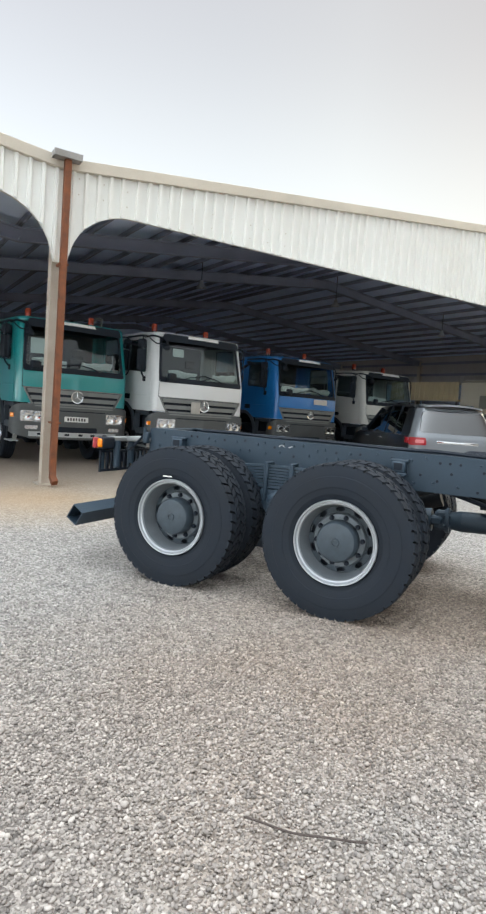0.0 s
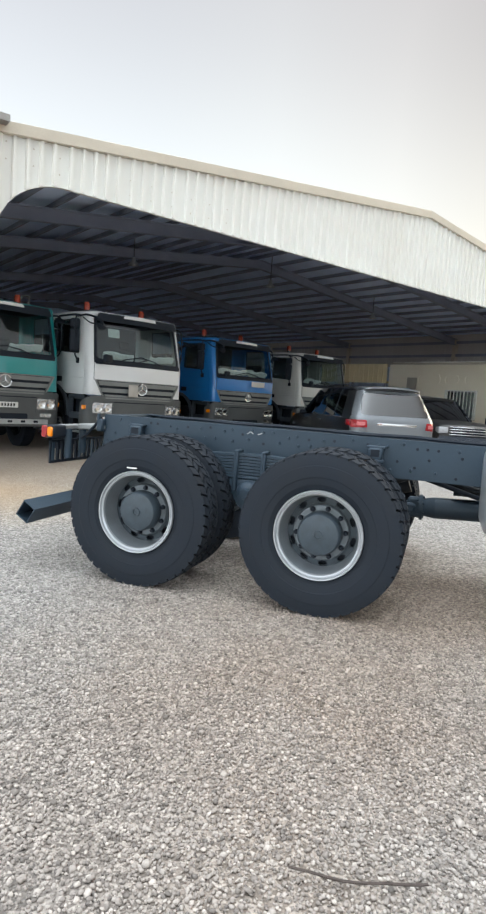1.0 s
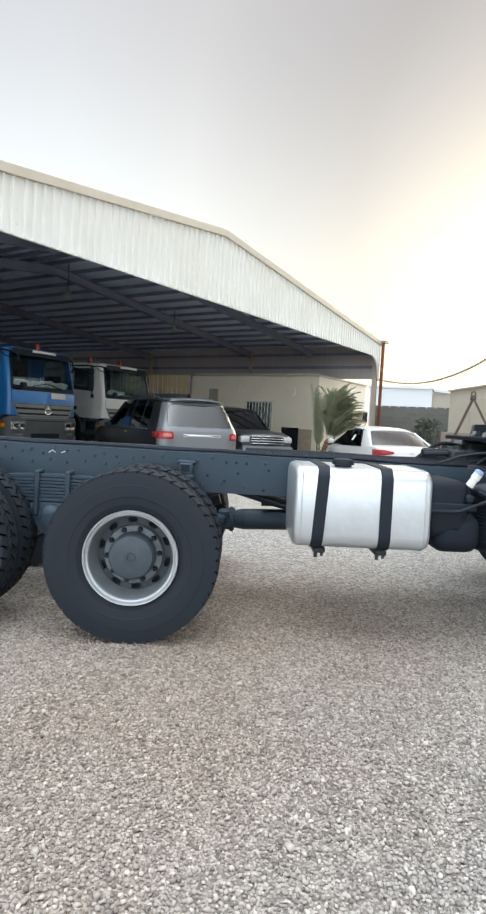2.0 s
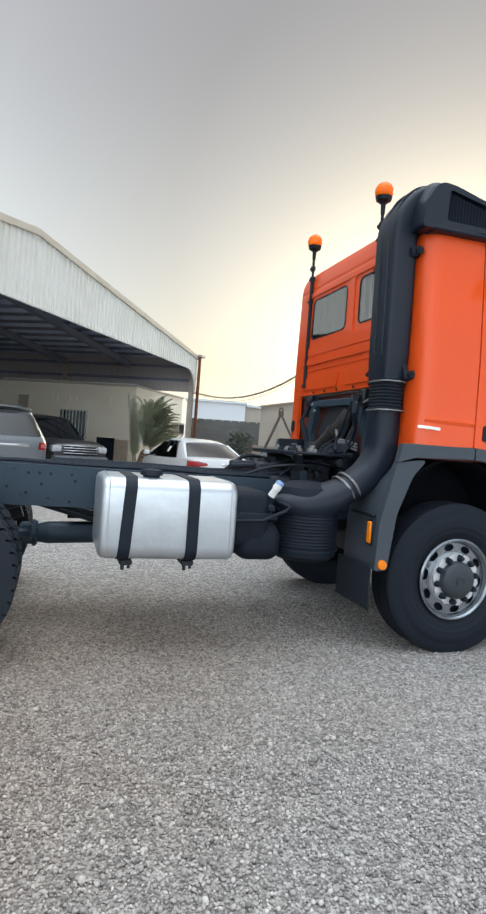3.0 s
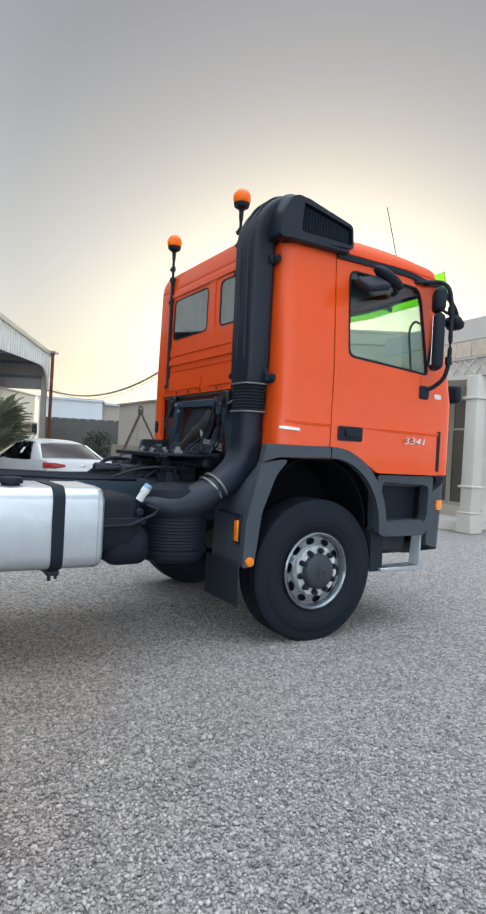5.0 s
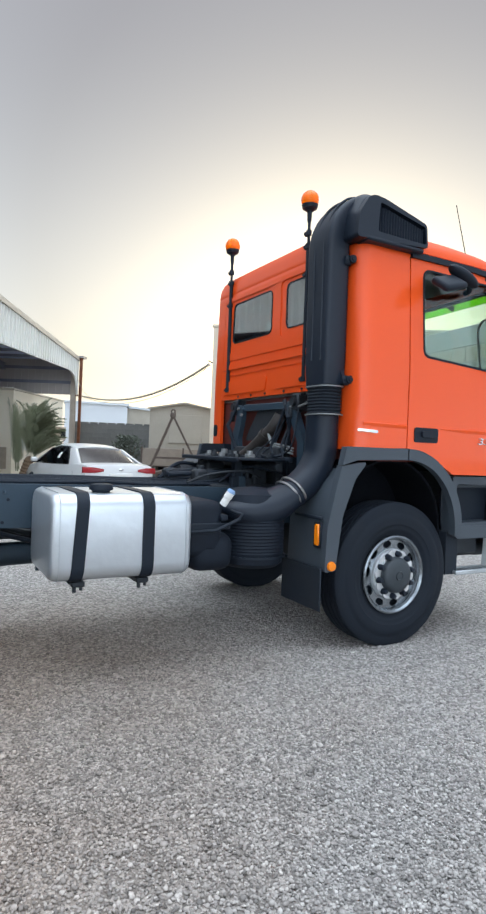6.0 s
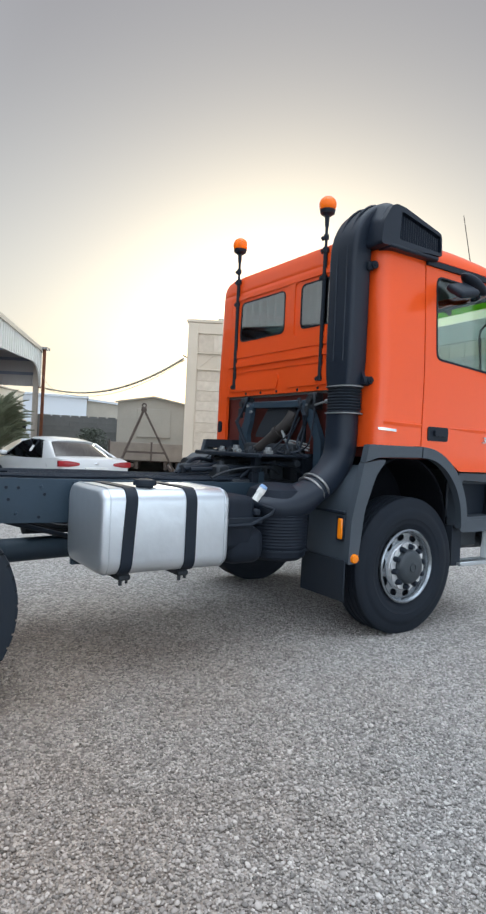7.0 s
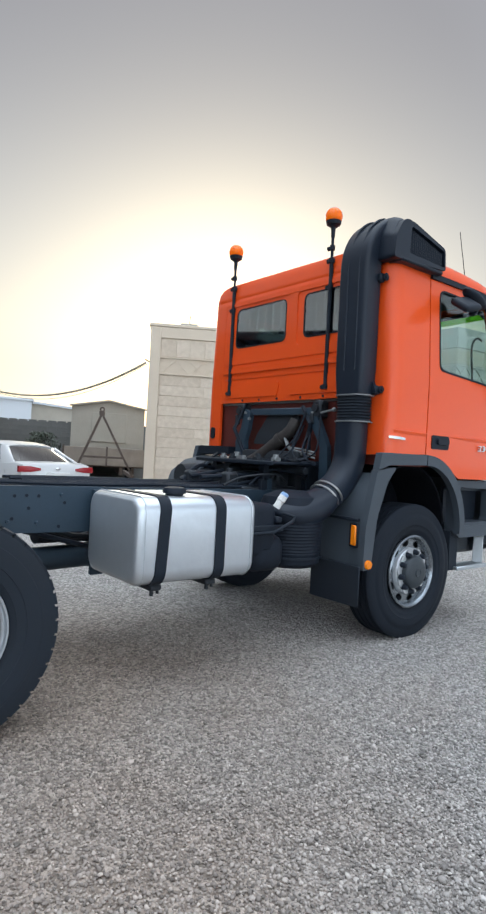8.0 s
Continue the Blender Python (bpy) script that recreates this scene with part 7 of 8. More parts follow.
def bogie(base):
    for x in (-3.6, -4.95):
        a = part("drive_axle", join(rod((x, -0.95, 0.548), (x, 0.95, 0.548), 0.085, seg=16), ball((x, 0.0, 0.56), 0.26, 0.9, 0.8, 1.0, 18), rod((x, 0.0, 0.58), (x + 0.42, 0.0, 0.62), 0.13, 0.07, 14)), GREASY, base, "greasy drive axle with differential")
        for k in (1, -1):
            road_wheel(base, x, -k * 1.09, k, "outer", 13 if x > -4 else 41)
            road_wheel(base, x, -k * 0.71, k, "inner", 5)
            part("brake_drum", rod((x, -k * 0.55, 0.548), (x, -k * 0.83, 0.548), 0.21, seg=24), GREASY, a)
    for k in (1, -1):
        y = -k * 0.60
        xm = -4.275
        pack = part("leaf_spring", box(xm - 0.16, xm + 0.16, y - 0.055, y + 0.055, 0.80, 0.815, 0.003), CHASSIS, base, "stacked leaf spring pack")
        for i in range(8):
            half = 0.74 - 0.075 * i if i > 1 else 0.76
            z = 0.985 - 0.024 * i
            pts = [(xm + half * t, y, z - 0.10 * (t * half) ** 2) for t in [-1 + 2 * j / 10 for j in range(11)]]
            part("leaf", sweep(pts, [(-0.05, -0.0095), (0.05, -0.0095), (0.05, 0.0095), (-0.05, 0.0095)]), CHASSIS, pack)
        for dx in (-0.11, 0.11):
            part("u_bolt", join(box(xm + dx - 0.018, xm + dx + 0.018, y - 0.078, y - 0.056, 0.70, 1.01, 0.008), box(xm + dx - 0.018, xm + dx + 0.018, y - 0.078, y + 0.07, 1.0, 1.022, 0.008), box(xm + dx - 0.018, xm + dx + 0.018, y + 0.056, y + 0.075, 0.70, 1.01, 0.008)), CHASSIS, pack)
        part("trunnion", join(box(xm - 0.17, xm + 0.17, y - 0.06, y + 0.10, 0.62, 0.80, 0.03, 2), rod((xm, y - 0.10, 0.66), (xm, y + 0.1, 0.66), 0.095, seg=22), rod((xm, y - 0.125, 0.66), (xm, y - 0.10, 0.66), 0.06, seg=18)), CHASSIS, base)
        part("trunnion_cap", join(ball((xm, y - 0.05 * k, 0.69), 0.098, 1.0, 0.85, 1.0, 20), rod((xm, y - 0.12 * k, 0.69), (xm, y - 0.155 * k, 0.69), 0.05, 0.04, 16)), CHASSIS, base)
        part("trunnion_bracket", plate(round_poly([(xm - 0.1, 0.60, 0), (xm + 0.1, 0.60, 0), (xm + 0.2, 0.95, 0), (xm - 0.2, 0.95, 0)], 1), [], 0.05, lambda u, v, w: Vector((u, -k * 0.44 + w * k, v))), CHASSIS, base)
        part("torque_rod", rod((-3.62, y + 0.24 * k, 0.72), (-2.85, y + 0.27 * k, 0.99), 0.032, seg=10), GREASY, base)
        part("brake_chamber", rod((-3.30, y + 0.08 * k, 0.70), (-3.12, y + 0.08 * k, 0.76), 0.085, seg=18), GREASY, base)
    # propeller shaft with joints
    s = part("propeller_shaft", join(rod((-2.98, 0, 0.630), (-2.88, 0, 0.634), 0.070, 0.088, 20), rod((-2.88, 0, 0.634), (-2.35, 0, 0.652), 0.086, seg=20), rod((-2.35, 0, 0.652), (-1.2, 0, 0.70), 0.074, seg=20)), CHASSIS, base, "dark propeller shaft")
    part("joint", join(rod((-3.24, 0, 0.615), (-3.12, 0, 0.622), 0.095, seg=16), box(-3.15, -3.03, -0.075, 0.075, 0.585, 0.665, 0.02), box(-3.10, -2.96, -0.045, 0.045, 0.545, 0.710, 0.02)), CHASSIS, s)
    part("joint_flange", join(rod((-3.005, 0, 0.629), (-2.978, 0, 0.630), 0.104, seg=22), *[rod((-3.02, 0.08 * math.cos(a), 0.63 + 0.08 * math.sin(a)), (-2.965, 0.08 * math.cos(a), 0.63 + 0.08 * math.sin(a)), 0.012, seg=6) for a in (0.5, 1.55, 2.6, 3.65, 4.7, 5.75)]), CHASSIS, s)
    part("weld_seam", rod((-2.36, 0, 0.6515), (-2.335, 0, 0.6525), 0.091, seg=20), CHASSIS, s)
    part("inter_axle_shaft", rod((-4.7, 0, 0.60), (-3.85, 0, 0.60), 0.06, seg=14), GREASY, base)
    for pts in ([(-3.0, -0.25, 0.95), (-2.8, -0.22, 0.86), (-2.5, -0.2, 0.82), (-2.2, -0.2, 0.9)], [(-2.9, 0.1, 0.92), (-2.7, 0.08, 0.80), (-2.4, 0.1, 0.86)], [(-3.1, -0.3, 1.0), (-2.6, -0.3, 0.84), (-2.2, -0.25, 0.80)]):
        part("hose", sweep(pts, circle(0.022, 8)), GREASY, base)
    for o, z in ((-0.34, 0.70), (-0.28, 0.76)):
        part("brake_rod", rod((-3.15, o, 0.95), (-2.25, o, z), 0.018, seg=8), DARK, base)
    part("reservoir", rod((-2.75, 0.0, 0.86), (-2.1, 0.0, 0.86), 0.11, seg=20), DARK, base)


def tail(base):
    """Light bar, number board and underrun bar behind the rear axle."""
    x0, x1, z0, z1 = -5.95, -5.83, 0.375, 0.515
    xc, zc = (x0 + x1) / 2, (z0 + z1) / 2
    walls = join(box(x0, x1, -1.24, 1.24, z0, z0 + 0.008), box(x0, x1, -1.24, 1.24, z1 - 0.008, z1), box(x0, x0 + 0.008, -1.24, 1.24, z0 + 0.008, z1 - 0.008), box(x1 - 0.008, x1, -1.24, 1.24, z0 + 0.008, z1 - 0.008))
    tube = part("underrun_bar", place(walls, pose(xc, 0, zc) @ pose(0, 0, 0, 0, 32, 0) @ pose(-xc, 0, -zc)), CHASSIS, base, "blue-grey square underrun bar with open ends")
    for y in (-0.5, 0.5):
        part("bar_hanger", bar((-5.88, y, 0.505), (-5.65, y * 0.86, 0.98), 0.08, 0.05), CHASSIS, tube)
    for k in (1, -1):
        y = -k * 0.76
        lb = part("lamp_box", box(-6.04, -5.94, *sorted((y - 0.075 * k, y + 0.10 * k)), 0.995, 1.105, 0.012), DARK, base, "black tail lamp housing")
        part("tail_lens", box(-6.065, -6.008, *sorted((y - 0.085 * k, y + 0.06 * k)), 1.0, 1.10, 0.008), RED, lb, "red tail lamp lens")
        part("turn_lens", box(-6.002, -5.950, *sorted((y - 0.095 * k, y - 0.072 * k)), 1.01, 1.09, 0.010), AMBER, lb, "amber turn lamp lens")
    part("light_bar", join(bar((-5.98, -0.70, 1.085), (-5.98, 0.70, 1.085), 0.07, 0.045, 0.01), bar((-5.70, -0.44, 1.10), (-5.98, -0.46, 1.085), 0.05, 0.05, 0.01), bar((-5.70, 0.44, 1.10), (-5.98, 0.46, 1.085), 0.05, 0.05, 0.01)), TUBE, base, "pale grey rear light bar")
    # open rack under the light bar: two rails, upright rods and two round lamps
    nb = part("plate_rack", join(box(-6.03, -6.005, -0.78, 0.10, 0.775, 0.80, 0.004), box(-6.03, -6.005, -0.78, 0.10, 0.955, 0.975, 0.004), box(-6.028, -6.012, -0.78, -0.765, 0.775, 0.975)), DARK, base, "black open rack under the light bar")
    for i in range(13):
        part("rack_rod", box(-6.026, -6.006, -0.755 + 0.068 * i, -0.728 + 0.068 * i, 0.80, 0.955), DARK if i % 3 else CHASSIS, nb)
    for y, z0 in ((-0.62, 0.90), (-0.40, 0.93)):
        part("stanchion", rod((-5.95, y, z0 - 0.08), (-5.95, y, 1.07), 0.032, seg=12), CHASSIS, nb)
    for y in (-0.70, -0.52, -0.33):
        part("rack_hook", sweep(smooth([(-6.04, y, 0.80), (-6.06, y, 0.90), (-6.04, y, 0.99), (-5.99, y, 1.05)], 3), circle(0.010, 6)), DARK, nb)
    part("rail_bracket", join(box(-5.76, -5.70, -0.49, -0.43, 1.06, 1.17, 0.01), rod((-5.74, -0.48, 1.14), (-5.74, -0.48, 1.215), 0.016, seg=10)), CHASSIS, base)
    part("wiring", sweep([(-5.72, -0.46, 1.18), (-5.85, -0.5, 1.02), (-5.95, -0.42, 0.98), (-6.0, -0.3, 1.05), (-5.8, -0.38, 1.1)], circle(0.012, 6)), DARK, base)
    part("end_beam", box(-5.72, -5.69, -0.43, 0.43, 0.95, 1.21, 0.01), CHASSIS, base)
    part("coupling", join(rod((-5.9, 0, 0.85), (-5.72, 0, 0.85), 0.09, seg=16), box(-5.80, -5.70, -0.2, 0.2, 0.72, 0.98, 0.02)), GREASY, base)


TURBO = material("sooty_pipe", (0.040, 0.034, 0.031), 0.55, 0.3, 0.4, 0.08, 0.3, 0.01)


def behind_cab(base):
    """Cab mount, engine and plate between cab and rails."""
    m = part("cab_mount", join(bar((-0.47, -0.44, 1.862), (-0.47, 0.44, 1.872), 0.055, 0.06, 0.008), bar((-0.47, -0.44, 1.835), (-0.47, 0.44, 1.845), 0.08, 0.012)), CHASSIS, base, "dark rear cab mount frame")
    left = round_poly([(0.40, 1.86, 0.01), (0.49, 1.90, 0.01), (0.545, 1.70, 0.08), (0.62, 1.58, 0.08), (0.60, 1.40, 0.01), (0.45, 1.40, 0.01), (0.475, 1.58, 0.08), (0.43, 1.70, 0.08)], 3)
    right = round_poly([(-0.36, 1.86, 0.01), (-0.47, 1.885, 0.01), (-0.565, 1.70, 0.06), (-0.645, 1.55, 0.06), (-0.66, 1.25, 0.01), (-0.56, 1.25, 0.01), (-0.555, 1.55, 0.06), (-0.46, 1.70, 0.06)], 3)
    for loop in (left, right):
        part("mount_leg", plate(loop, [], 0.05, flat_yz(-0.525)), CHASSIS, m)
    for y, z in ((0.41, 1.80), (0.47, 1.86), (-0.40, 1.80), (-0.455, 1.84)):
        part("leg_bolt", rod((-0.54, y, z), (-0.52, y, z), 0.014, seg=8), TUBE, m)
    for y in (0.555, -0.50):
        part("mount_lock", join(box(-0.53, -0.42, y - 0.045, y + 0.045, 1.80, 1.95, 0.015), rod((-0.56, y, 1.88), (-0.42, y, 1.88), 0.034, seg=12), rod((-0.50, y - 0.06, 1.93), (-0.50, y + 0.06, 1.93), 0.018, seg=8), box(-0.545, -0.50, y + 0.03, y + 0.07, 1.74, 1.84, 0.008)), GREASY, m)
    part("release_lever", join(rod((-0.52, -0.55, 1.84), (-0.54, -0.70, 1.86), 0.010, seg=8), ball((-0.54, -0.715, 1.862), 0.020, seg=10)), TUBE, m)
    part("deck_plate", join(box(-1.10, -0.62, -0.60, 0.40, 1.385, 1.402, 0.004), box(-1.12, -1.09, -0.62, 0.44, 1.372, 1.408, 0.008), box(-0.66, -0.61, -0.64, 0.55, 1.378, 1.418, 0.012, 2)), DARK, base, "flat black deck plate behind the cab")
    part("cross_tube", rod((-0.72, -0.60, 1.335), (-0.72, 0.70, 1.335), 0.03, seg=12), GREASY, base)
    part("gear_linkage", join(rod((-1.35, 0.15, 1.27), (-0.55, 0.22, 1.31), 0.014, seg=8), box(-1.40, -1.28, 0.10, 0.22, 1.16, 1.29, 0.02), rod((-1.0, -0.05, 1.28), (-0.60, -0.28, 1.30), 0.012, seg=8)), GREASY, base)
    part("engine_shroud", box(-0.60, -0.44, -0.36, 0.42, 1.0, 1.50, 0.03, 2), GREASY, base)
    for x in (-0.98, -0.5):
        part("deck_leg", box(x - 0.03, x + 0.03, -0.40, -0.34, 1.15, 1.375), DARK, base)
        part("deck_leg", box(x - 0.03, x + 0.03, 0.26, 0.32, 1.0, 1.375), DARK, base)
    part("engine", join(box(-0.42, 0.75, -0.38, 0.38, 0.85, 1.38, 0.05, 2), box(-0.30, 0.5, -0.25, 0.25, 1.38, 1.46, 0.03)), GREASY, base, "dark greasy engine block")
    part("gearbox", join(rod((-1.25, 0, 0.90), (-0.42, 0, 0.98), 0.20, 0.28, 20), box(-1.15, -0.55, -0.16, 0.16, 1.10, 1.28, 0.04, 2)), GREASY, base)
    part("turbo_pipe", sweep(smooth([(-0.62, 0.30, 1.36), (-0.58, 0.16, 1.44), (-0.54, -0.02, 1.57), (-0.50, -0.15, 1.68), (-0.46, -0.19, 1.78)], 4), circle(0.058, 16)), TURBO, base, "sooty brown exhaust elbow")
    part("pipe_flange", rod((-0.535, -0.04, 1.585), (-0.525, -0.07, 1.61), 0.07, seg=16), TURBO, base)
    hood = round_poly([(0.20, 1.832, 0.02), (-0.24, 1.832, 0.04), (-0.20, 1.70, 0.05), (-0.06, 1.60, 0.05), (0.06, 1.553, 0.03), (0.37, 1.558, 0.02), (0.33, 1.65, 0.05)], 3)
    part("heat_shield", plate(hood, [], 0.03, lambda u, v, w: Vector((-0.47 + w - 0.10 * (1.835 - v), u, v))), GREASY, base, "dull metal heat shield")
    for i in range(3):
        part("steel_pipe", sweep([(-0.55, -0.13 - 0.02 * i, 1.63 - 0.02 * i), (-0.56, -0.19 - 0.02 * i, 1.535 - 0.016 * i), (-0.55, -0.36, 1.520 - 0.024 * i), (-0.54, -0.52, 1.495 - 0.024 * i)], circle(0.009, 6)), TUBE, base)
    for pts in ([(-0.5, -0.3, 1.9), (-0.55, -0.45, 1.75), (-0.5, -0.4, 1.5)], [(-0.5, 0.5, 1.95), (-0.6, 0.55, 1.7), (-0.55, 0.4, 1.4), (-0.8, 0.3, 1.25)], [(-1.5, -0.2, 1.25), (-1.0, -0.22, 1.28), (-0.6, -0.3, 1.33)], [(-1.4, 0.1, 1.24), (-1.0, 0.12, 1.3), (-0.7, 0.0, 1.27)]):
        part("hose", sweep(pts, circle(0.02, 8)), DARK, base)
    for x, y, r in ((-0.75, -0.3, 0.07), (-0.95, 0.15, 0.09), (-1.25, -0.25, 0.06)):
        part("valve_block", join(box(x - r, x + r, y - r, y + r, 1.15, 1.18 + 2 * r, 0.02), rod((x, y, 1.15), (x, y, 1.21 + 2 * r), r * 0.5, seg=12)), GREASY, base)
    part("left_mudguard_cover", place(join(rod((-0.95, 0.0, 0), (-0.62, 0.0, 0), 0.12, 0.15, 22)), pose(0, 0.95, 1.20)), GREASY, base, "dark round silencer end")
    # loom, hoses and unions crowded round the gearbox
    rng = random.Random(12)
    for i in range(8):
        y = rng.uniform(-0.62, -0.18)
        x = rng.uniform(-0.62, -0.50)
        z = rng.uniform(1.60, 1.86) if y < -0.1 else rng.uniform(1.46, 1.62)
        pts = smooth([(x + 0.06, y, z), (x - 0.03, y + rng.uniform(-0.06, 0.06), 1.52), (x - 0.05 - rng.uniform(0, 0.10), y + rng.uniform(-0.10, 0.10), 1.44), (x - 0.16, y + rng.uniform(-0.16, 0.16), 1.415)], 4)
        part("hose", sweep(pts, circle(rng.choice((0.007, 0.010, 0.014)), 6)), rng.choice((DARK, DUCT, DARK)), base)
    for i in range(9):
        x, y, r = rng.uniform(-1.02, -0.62), rng.uniform(-0.55, 0.28), rng.uniform(0.014, 0.03)
        part("union", join(rod((x, y, 1.405), (x, y, 1.405 + 2.2 * r), r, seg=8), box(x - 1.3 * r, x + 1.3 * r, y - r, y + r, 1.405, 1.405 + 1.1 * r, 0.003)), rng.choice((GREASY, GREASY, TUBE)), base)
    for i in range(16):
        x, y, r = rng.uniform(-1.25, -0.60), rng.uniform(-0.42, 0.40), rng.uniform(0.02, 0.05)
        if i % 2:
            part("valve", join(box(x - r, x + r, y - 0.8 * r, y + 0.8 * r, 1.12, 1.16 + 2.6 * r, 0.006), rod((x, y, 1.16), (x, y, 1.19 + 3 * r), 0.5 * r, seg=8)), rng.choice((GREASY, DARK, CHASSIS)), base)
        else:
            part("hose", sweep(smooth([(x - 0.2, y, 1.20), (x, y + rng.uniform(-0.1, 0.1), rng.uniform(1.24, 1.34)), (x + 0.25, y + rng.uniform(-0.15, 0.15), 1.30), (x + 0.45, y, 1.24)], 4), circle(rng.choice((0.010, 0.014, 0.018)), 6)), rng.choice((DARK, GREASY)), base)
    part("gearbox_cover", join(box(-1.22, -0.60, -0.40, -0.05, 1.02, 1.19, 0.03, 2), box(-1.15, -0.75, 0.02, 0.38, 1.02, 1.22, 0.04, 2)), GREASY, base)
    for y in (-0.30, -0.12, 0.12, 0.27):
        part("air_line", sweep(smooth([(-2.9, y, 1.203), (-2.2, y + 0.03, 1.20), (-1.6, y - 0.02, 1.190), (-1.15, y, 1.21), (-0.9, y * 0.9, 1.27)], 4), circle(0.013, 6)), DARK, base)
    part("rear_skirt", plate([(0.66, 1.52), (1.17, 1.52), (1.19, 1.44), (0.66, 1.44)], [], 0.12, flat_yz(-0.58)), DARK, base)
    far = part("far_guard", ribbon([(-0.98, 1.06), (-0.90, 1.24), (-0.74, 1.36), (-0.52, 1.42)], 0.76, 1.20, -0.02), TRIM, base, "grey plastic mudguard of the far wheel")
    part("guard_stay", join(bar((-0.95, 0.80, 1.22), (-0.60, 0.80, 1.45), 0.03, 0.02), rod((-0.86, 0.55, 1.24), (-0.86, 1.1, 1.24), 0.018, seg=8)), GREASY, far)
    part("rear_vent", skin(mirror_loop(rounded(1.06, 1.13, 1.60, 1.72, 0.03, 3)), [], 0.012, 0.012), DARK, base)


def orange_lorry():
    base = thing("orange_lorry", LORRY, "bare orange lorry chassis with black intake snorkel and silver fuel tank", "truck")
    cab(base, ORANGE, False)
    snorkel(base)
    air_cleaner(base)
    fuel_tank(base)
    before = set(base.children)
    rails(base)
    # the unladen frame stands a little high at the tail
    slope = pose(-5.7, 0, 1.188) @ pose(0, 0, 0, 0, 0.58, 0) @ pose(5.7, 0, -1.2)
    for ob in set(base.children) - before:
        ob.matrix_basis = slope
    bogie(base)
    tail(base)
    behind_cab(base)
    for k in (1, -1):
        road_wheel(base, 0, -k * 1.05, k, "front", 7)
    part("front_axle", rod((0, -0.9, 0.548), (0, 0.9, 0.548), 0.09, seg=14), GREASY, base)
    part("sump", box(-0.4, 0.6, -0.3, 0.3, 0.55, 0.86, 0.06, 2), GREASY, base)
    beacon("beacon", (-0.475, -0.535, 2.05), 1.47, BEACON, base)
    beacon("beacon", (-0.475, 0.83, 2.05), 1.47, BEACON, base)
    part("aerial", join(rod((0.83, -1.02, 3.16), (0.65, -1.05, 3.58), 0.004, 0.003, 6), rod((0.83, -1.02, 3.13), (0.83, -1.02, 3.17), 0.02, 0.012, 10)), DARK, base, "thin black roof aerial")
    # lime sun visor over the windscreen, on small brackets
    v = part("sun_visor", skin([(HALF - 1.11, 2.935), (HALF + 1.11, 2.935), (HALF + 1.11, 3.16), (HALF - 1.11, 3.16)], [], 0.006, 0.14), VISOR, base, "lime green acrylic sun visor")
    for u in (-0.95, -0.35, 0.35, 0.95):
        part("visor_bracket", bar(wrap(HALF + u, 3.0, 0.0), wrap(HALF + u, 2.95, -0.115), 0.02, 0.05), DARK, v)
    # lettering and badges
    S = s_at
    t = text_mesh("3341", 0.115, 0.006)
    p = wrap(S(0.92), 1.605, -0.014)
    part("model_number", place(t, Matrix.Translation(p) @ pose(0, 0, 0, 90, 0, 3.5) @ Matrix(((1.22, 0.20, 0, 0), (0, 0.66, 0, 0), (0, 0, 1, 0), (0, 0, 0, 1)))), SILVERMARK, base, "silver model number on the door")
    part("maker_badge", skin(round_poly([(S(-0.43), 1.637, 0.006), (S(-0.43) + 0.16, 1.627, 0.006), (S(-0.43) + 0.16, 1.648, 0.006), (S(-0.43), 1.657, 0.006)], 2), [], 0.01, 0.012), SILVERMARK, base, "small plain silver badge bar")
    part("door_sticker", skin(rounded(S(1.16), S(1.25), 1.99, 2.03, 0.004, 1), [], 0.002, 0.006), PAPER, base)
    # belt crease on the quarter panel, seams, chalk on the tyre
    part("side_crease", sweep([wrap(S(-0.40 + 0.41 * i / 6), 1.700 - 0.001 * i, -0.0005) for i in range(7)], [(-0.002, -0.026), (0.009, -0.003), (0.009, 0.003), (-0.002, 0.010)]), ORANGE, base)
    part("corner_shutter", skin([(S(1.212), 1.36), (S(1.256), 1.36), (S(1.256), 1.71), (S(1.212), 1.71)], [], 0.01, 0.008), DARK, base)
    part("chalk_mark", box(-5.02, -4.94, -1.243, -1.240, 0.868, 0.878), PAPER, base, "white chalk dash on the tyre")
    # dark box added between the wheel arches to hide the far side
    part("dark_filler", box(-0.52, 0.55, -0.42, 0.42, 1.10, 1.42), DARK, base)


orange_lorry()


# ---- cars ----
def body_section(x, z0, z1, w, crown, dx=0.0):
    half = [(0.0, z0), (w * 0.86, z0), (w * 0.97, z0 + 0.10), (w, z0 + (z1 - z0) * 0.45), (w * 0.985, z0 + (z1 - z0) * 0.78), (w * 0.94, z1 - 0.012), (w * 0.86, z1 + crown * 0.35), (w * 0.5, z1 + crown * 0.8), (0.0, z1 + crown)]
    pts = half + [(-a, b) for a, b in half[-2:0:-1]]
    return [Vector((x, a, b)) for a, b in pts]


def roof_section(x, zb, zt, wb, wt):
    half = [(wb, zb), (wb * 0.35 + wt * 0.65, zb + (zt - zb) * 0.65), (wt, zt - 0.05), (wt * 0.9, zt - 0.012), (wt * 0.5, zt + 0.008), (0.0, zt + 0.014)]
    pts = half + [(-a, b) for a, b in half[-2::-1]]
    return [Vector((x, a, b)) for a, b in pts]


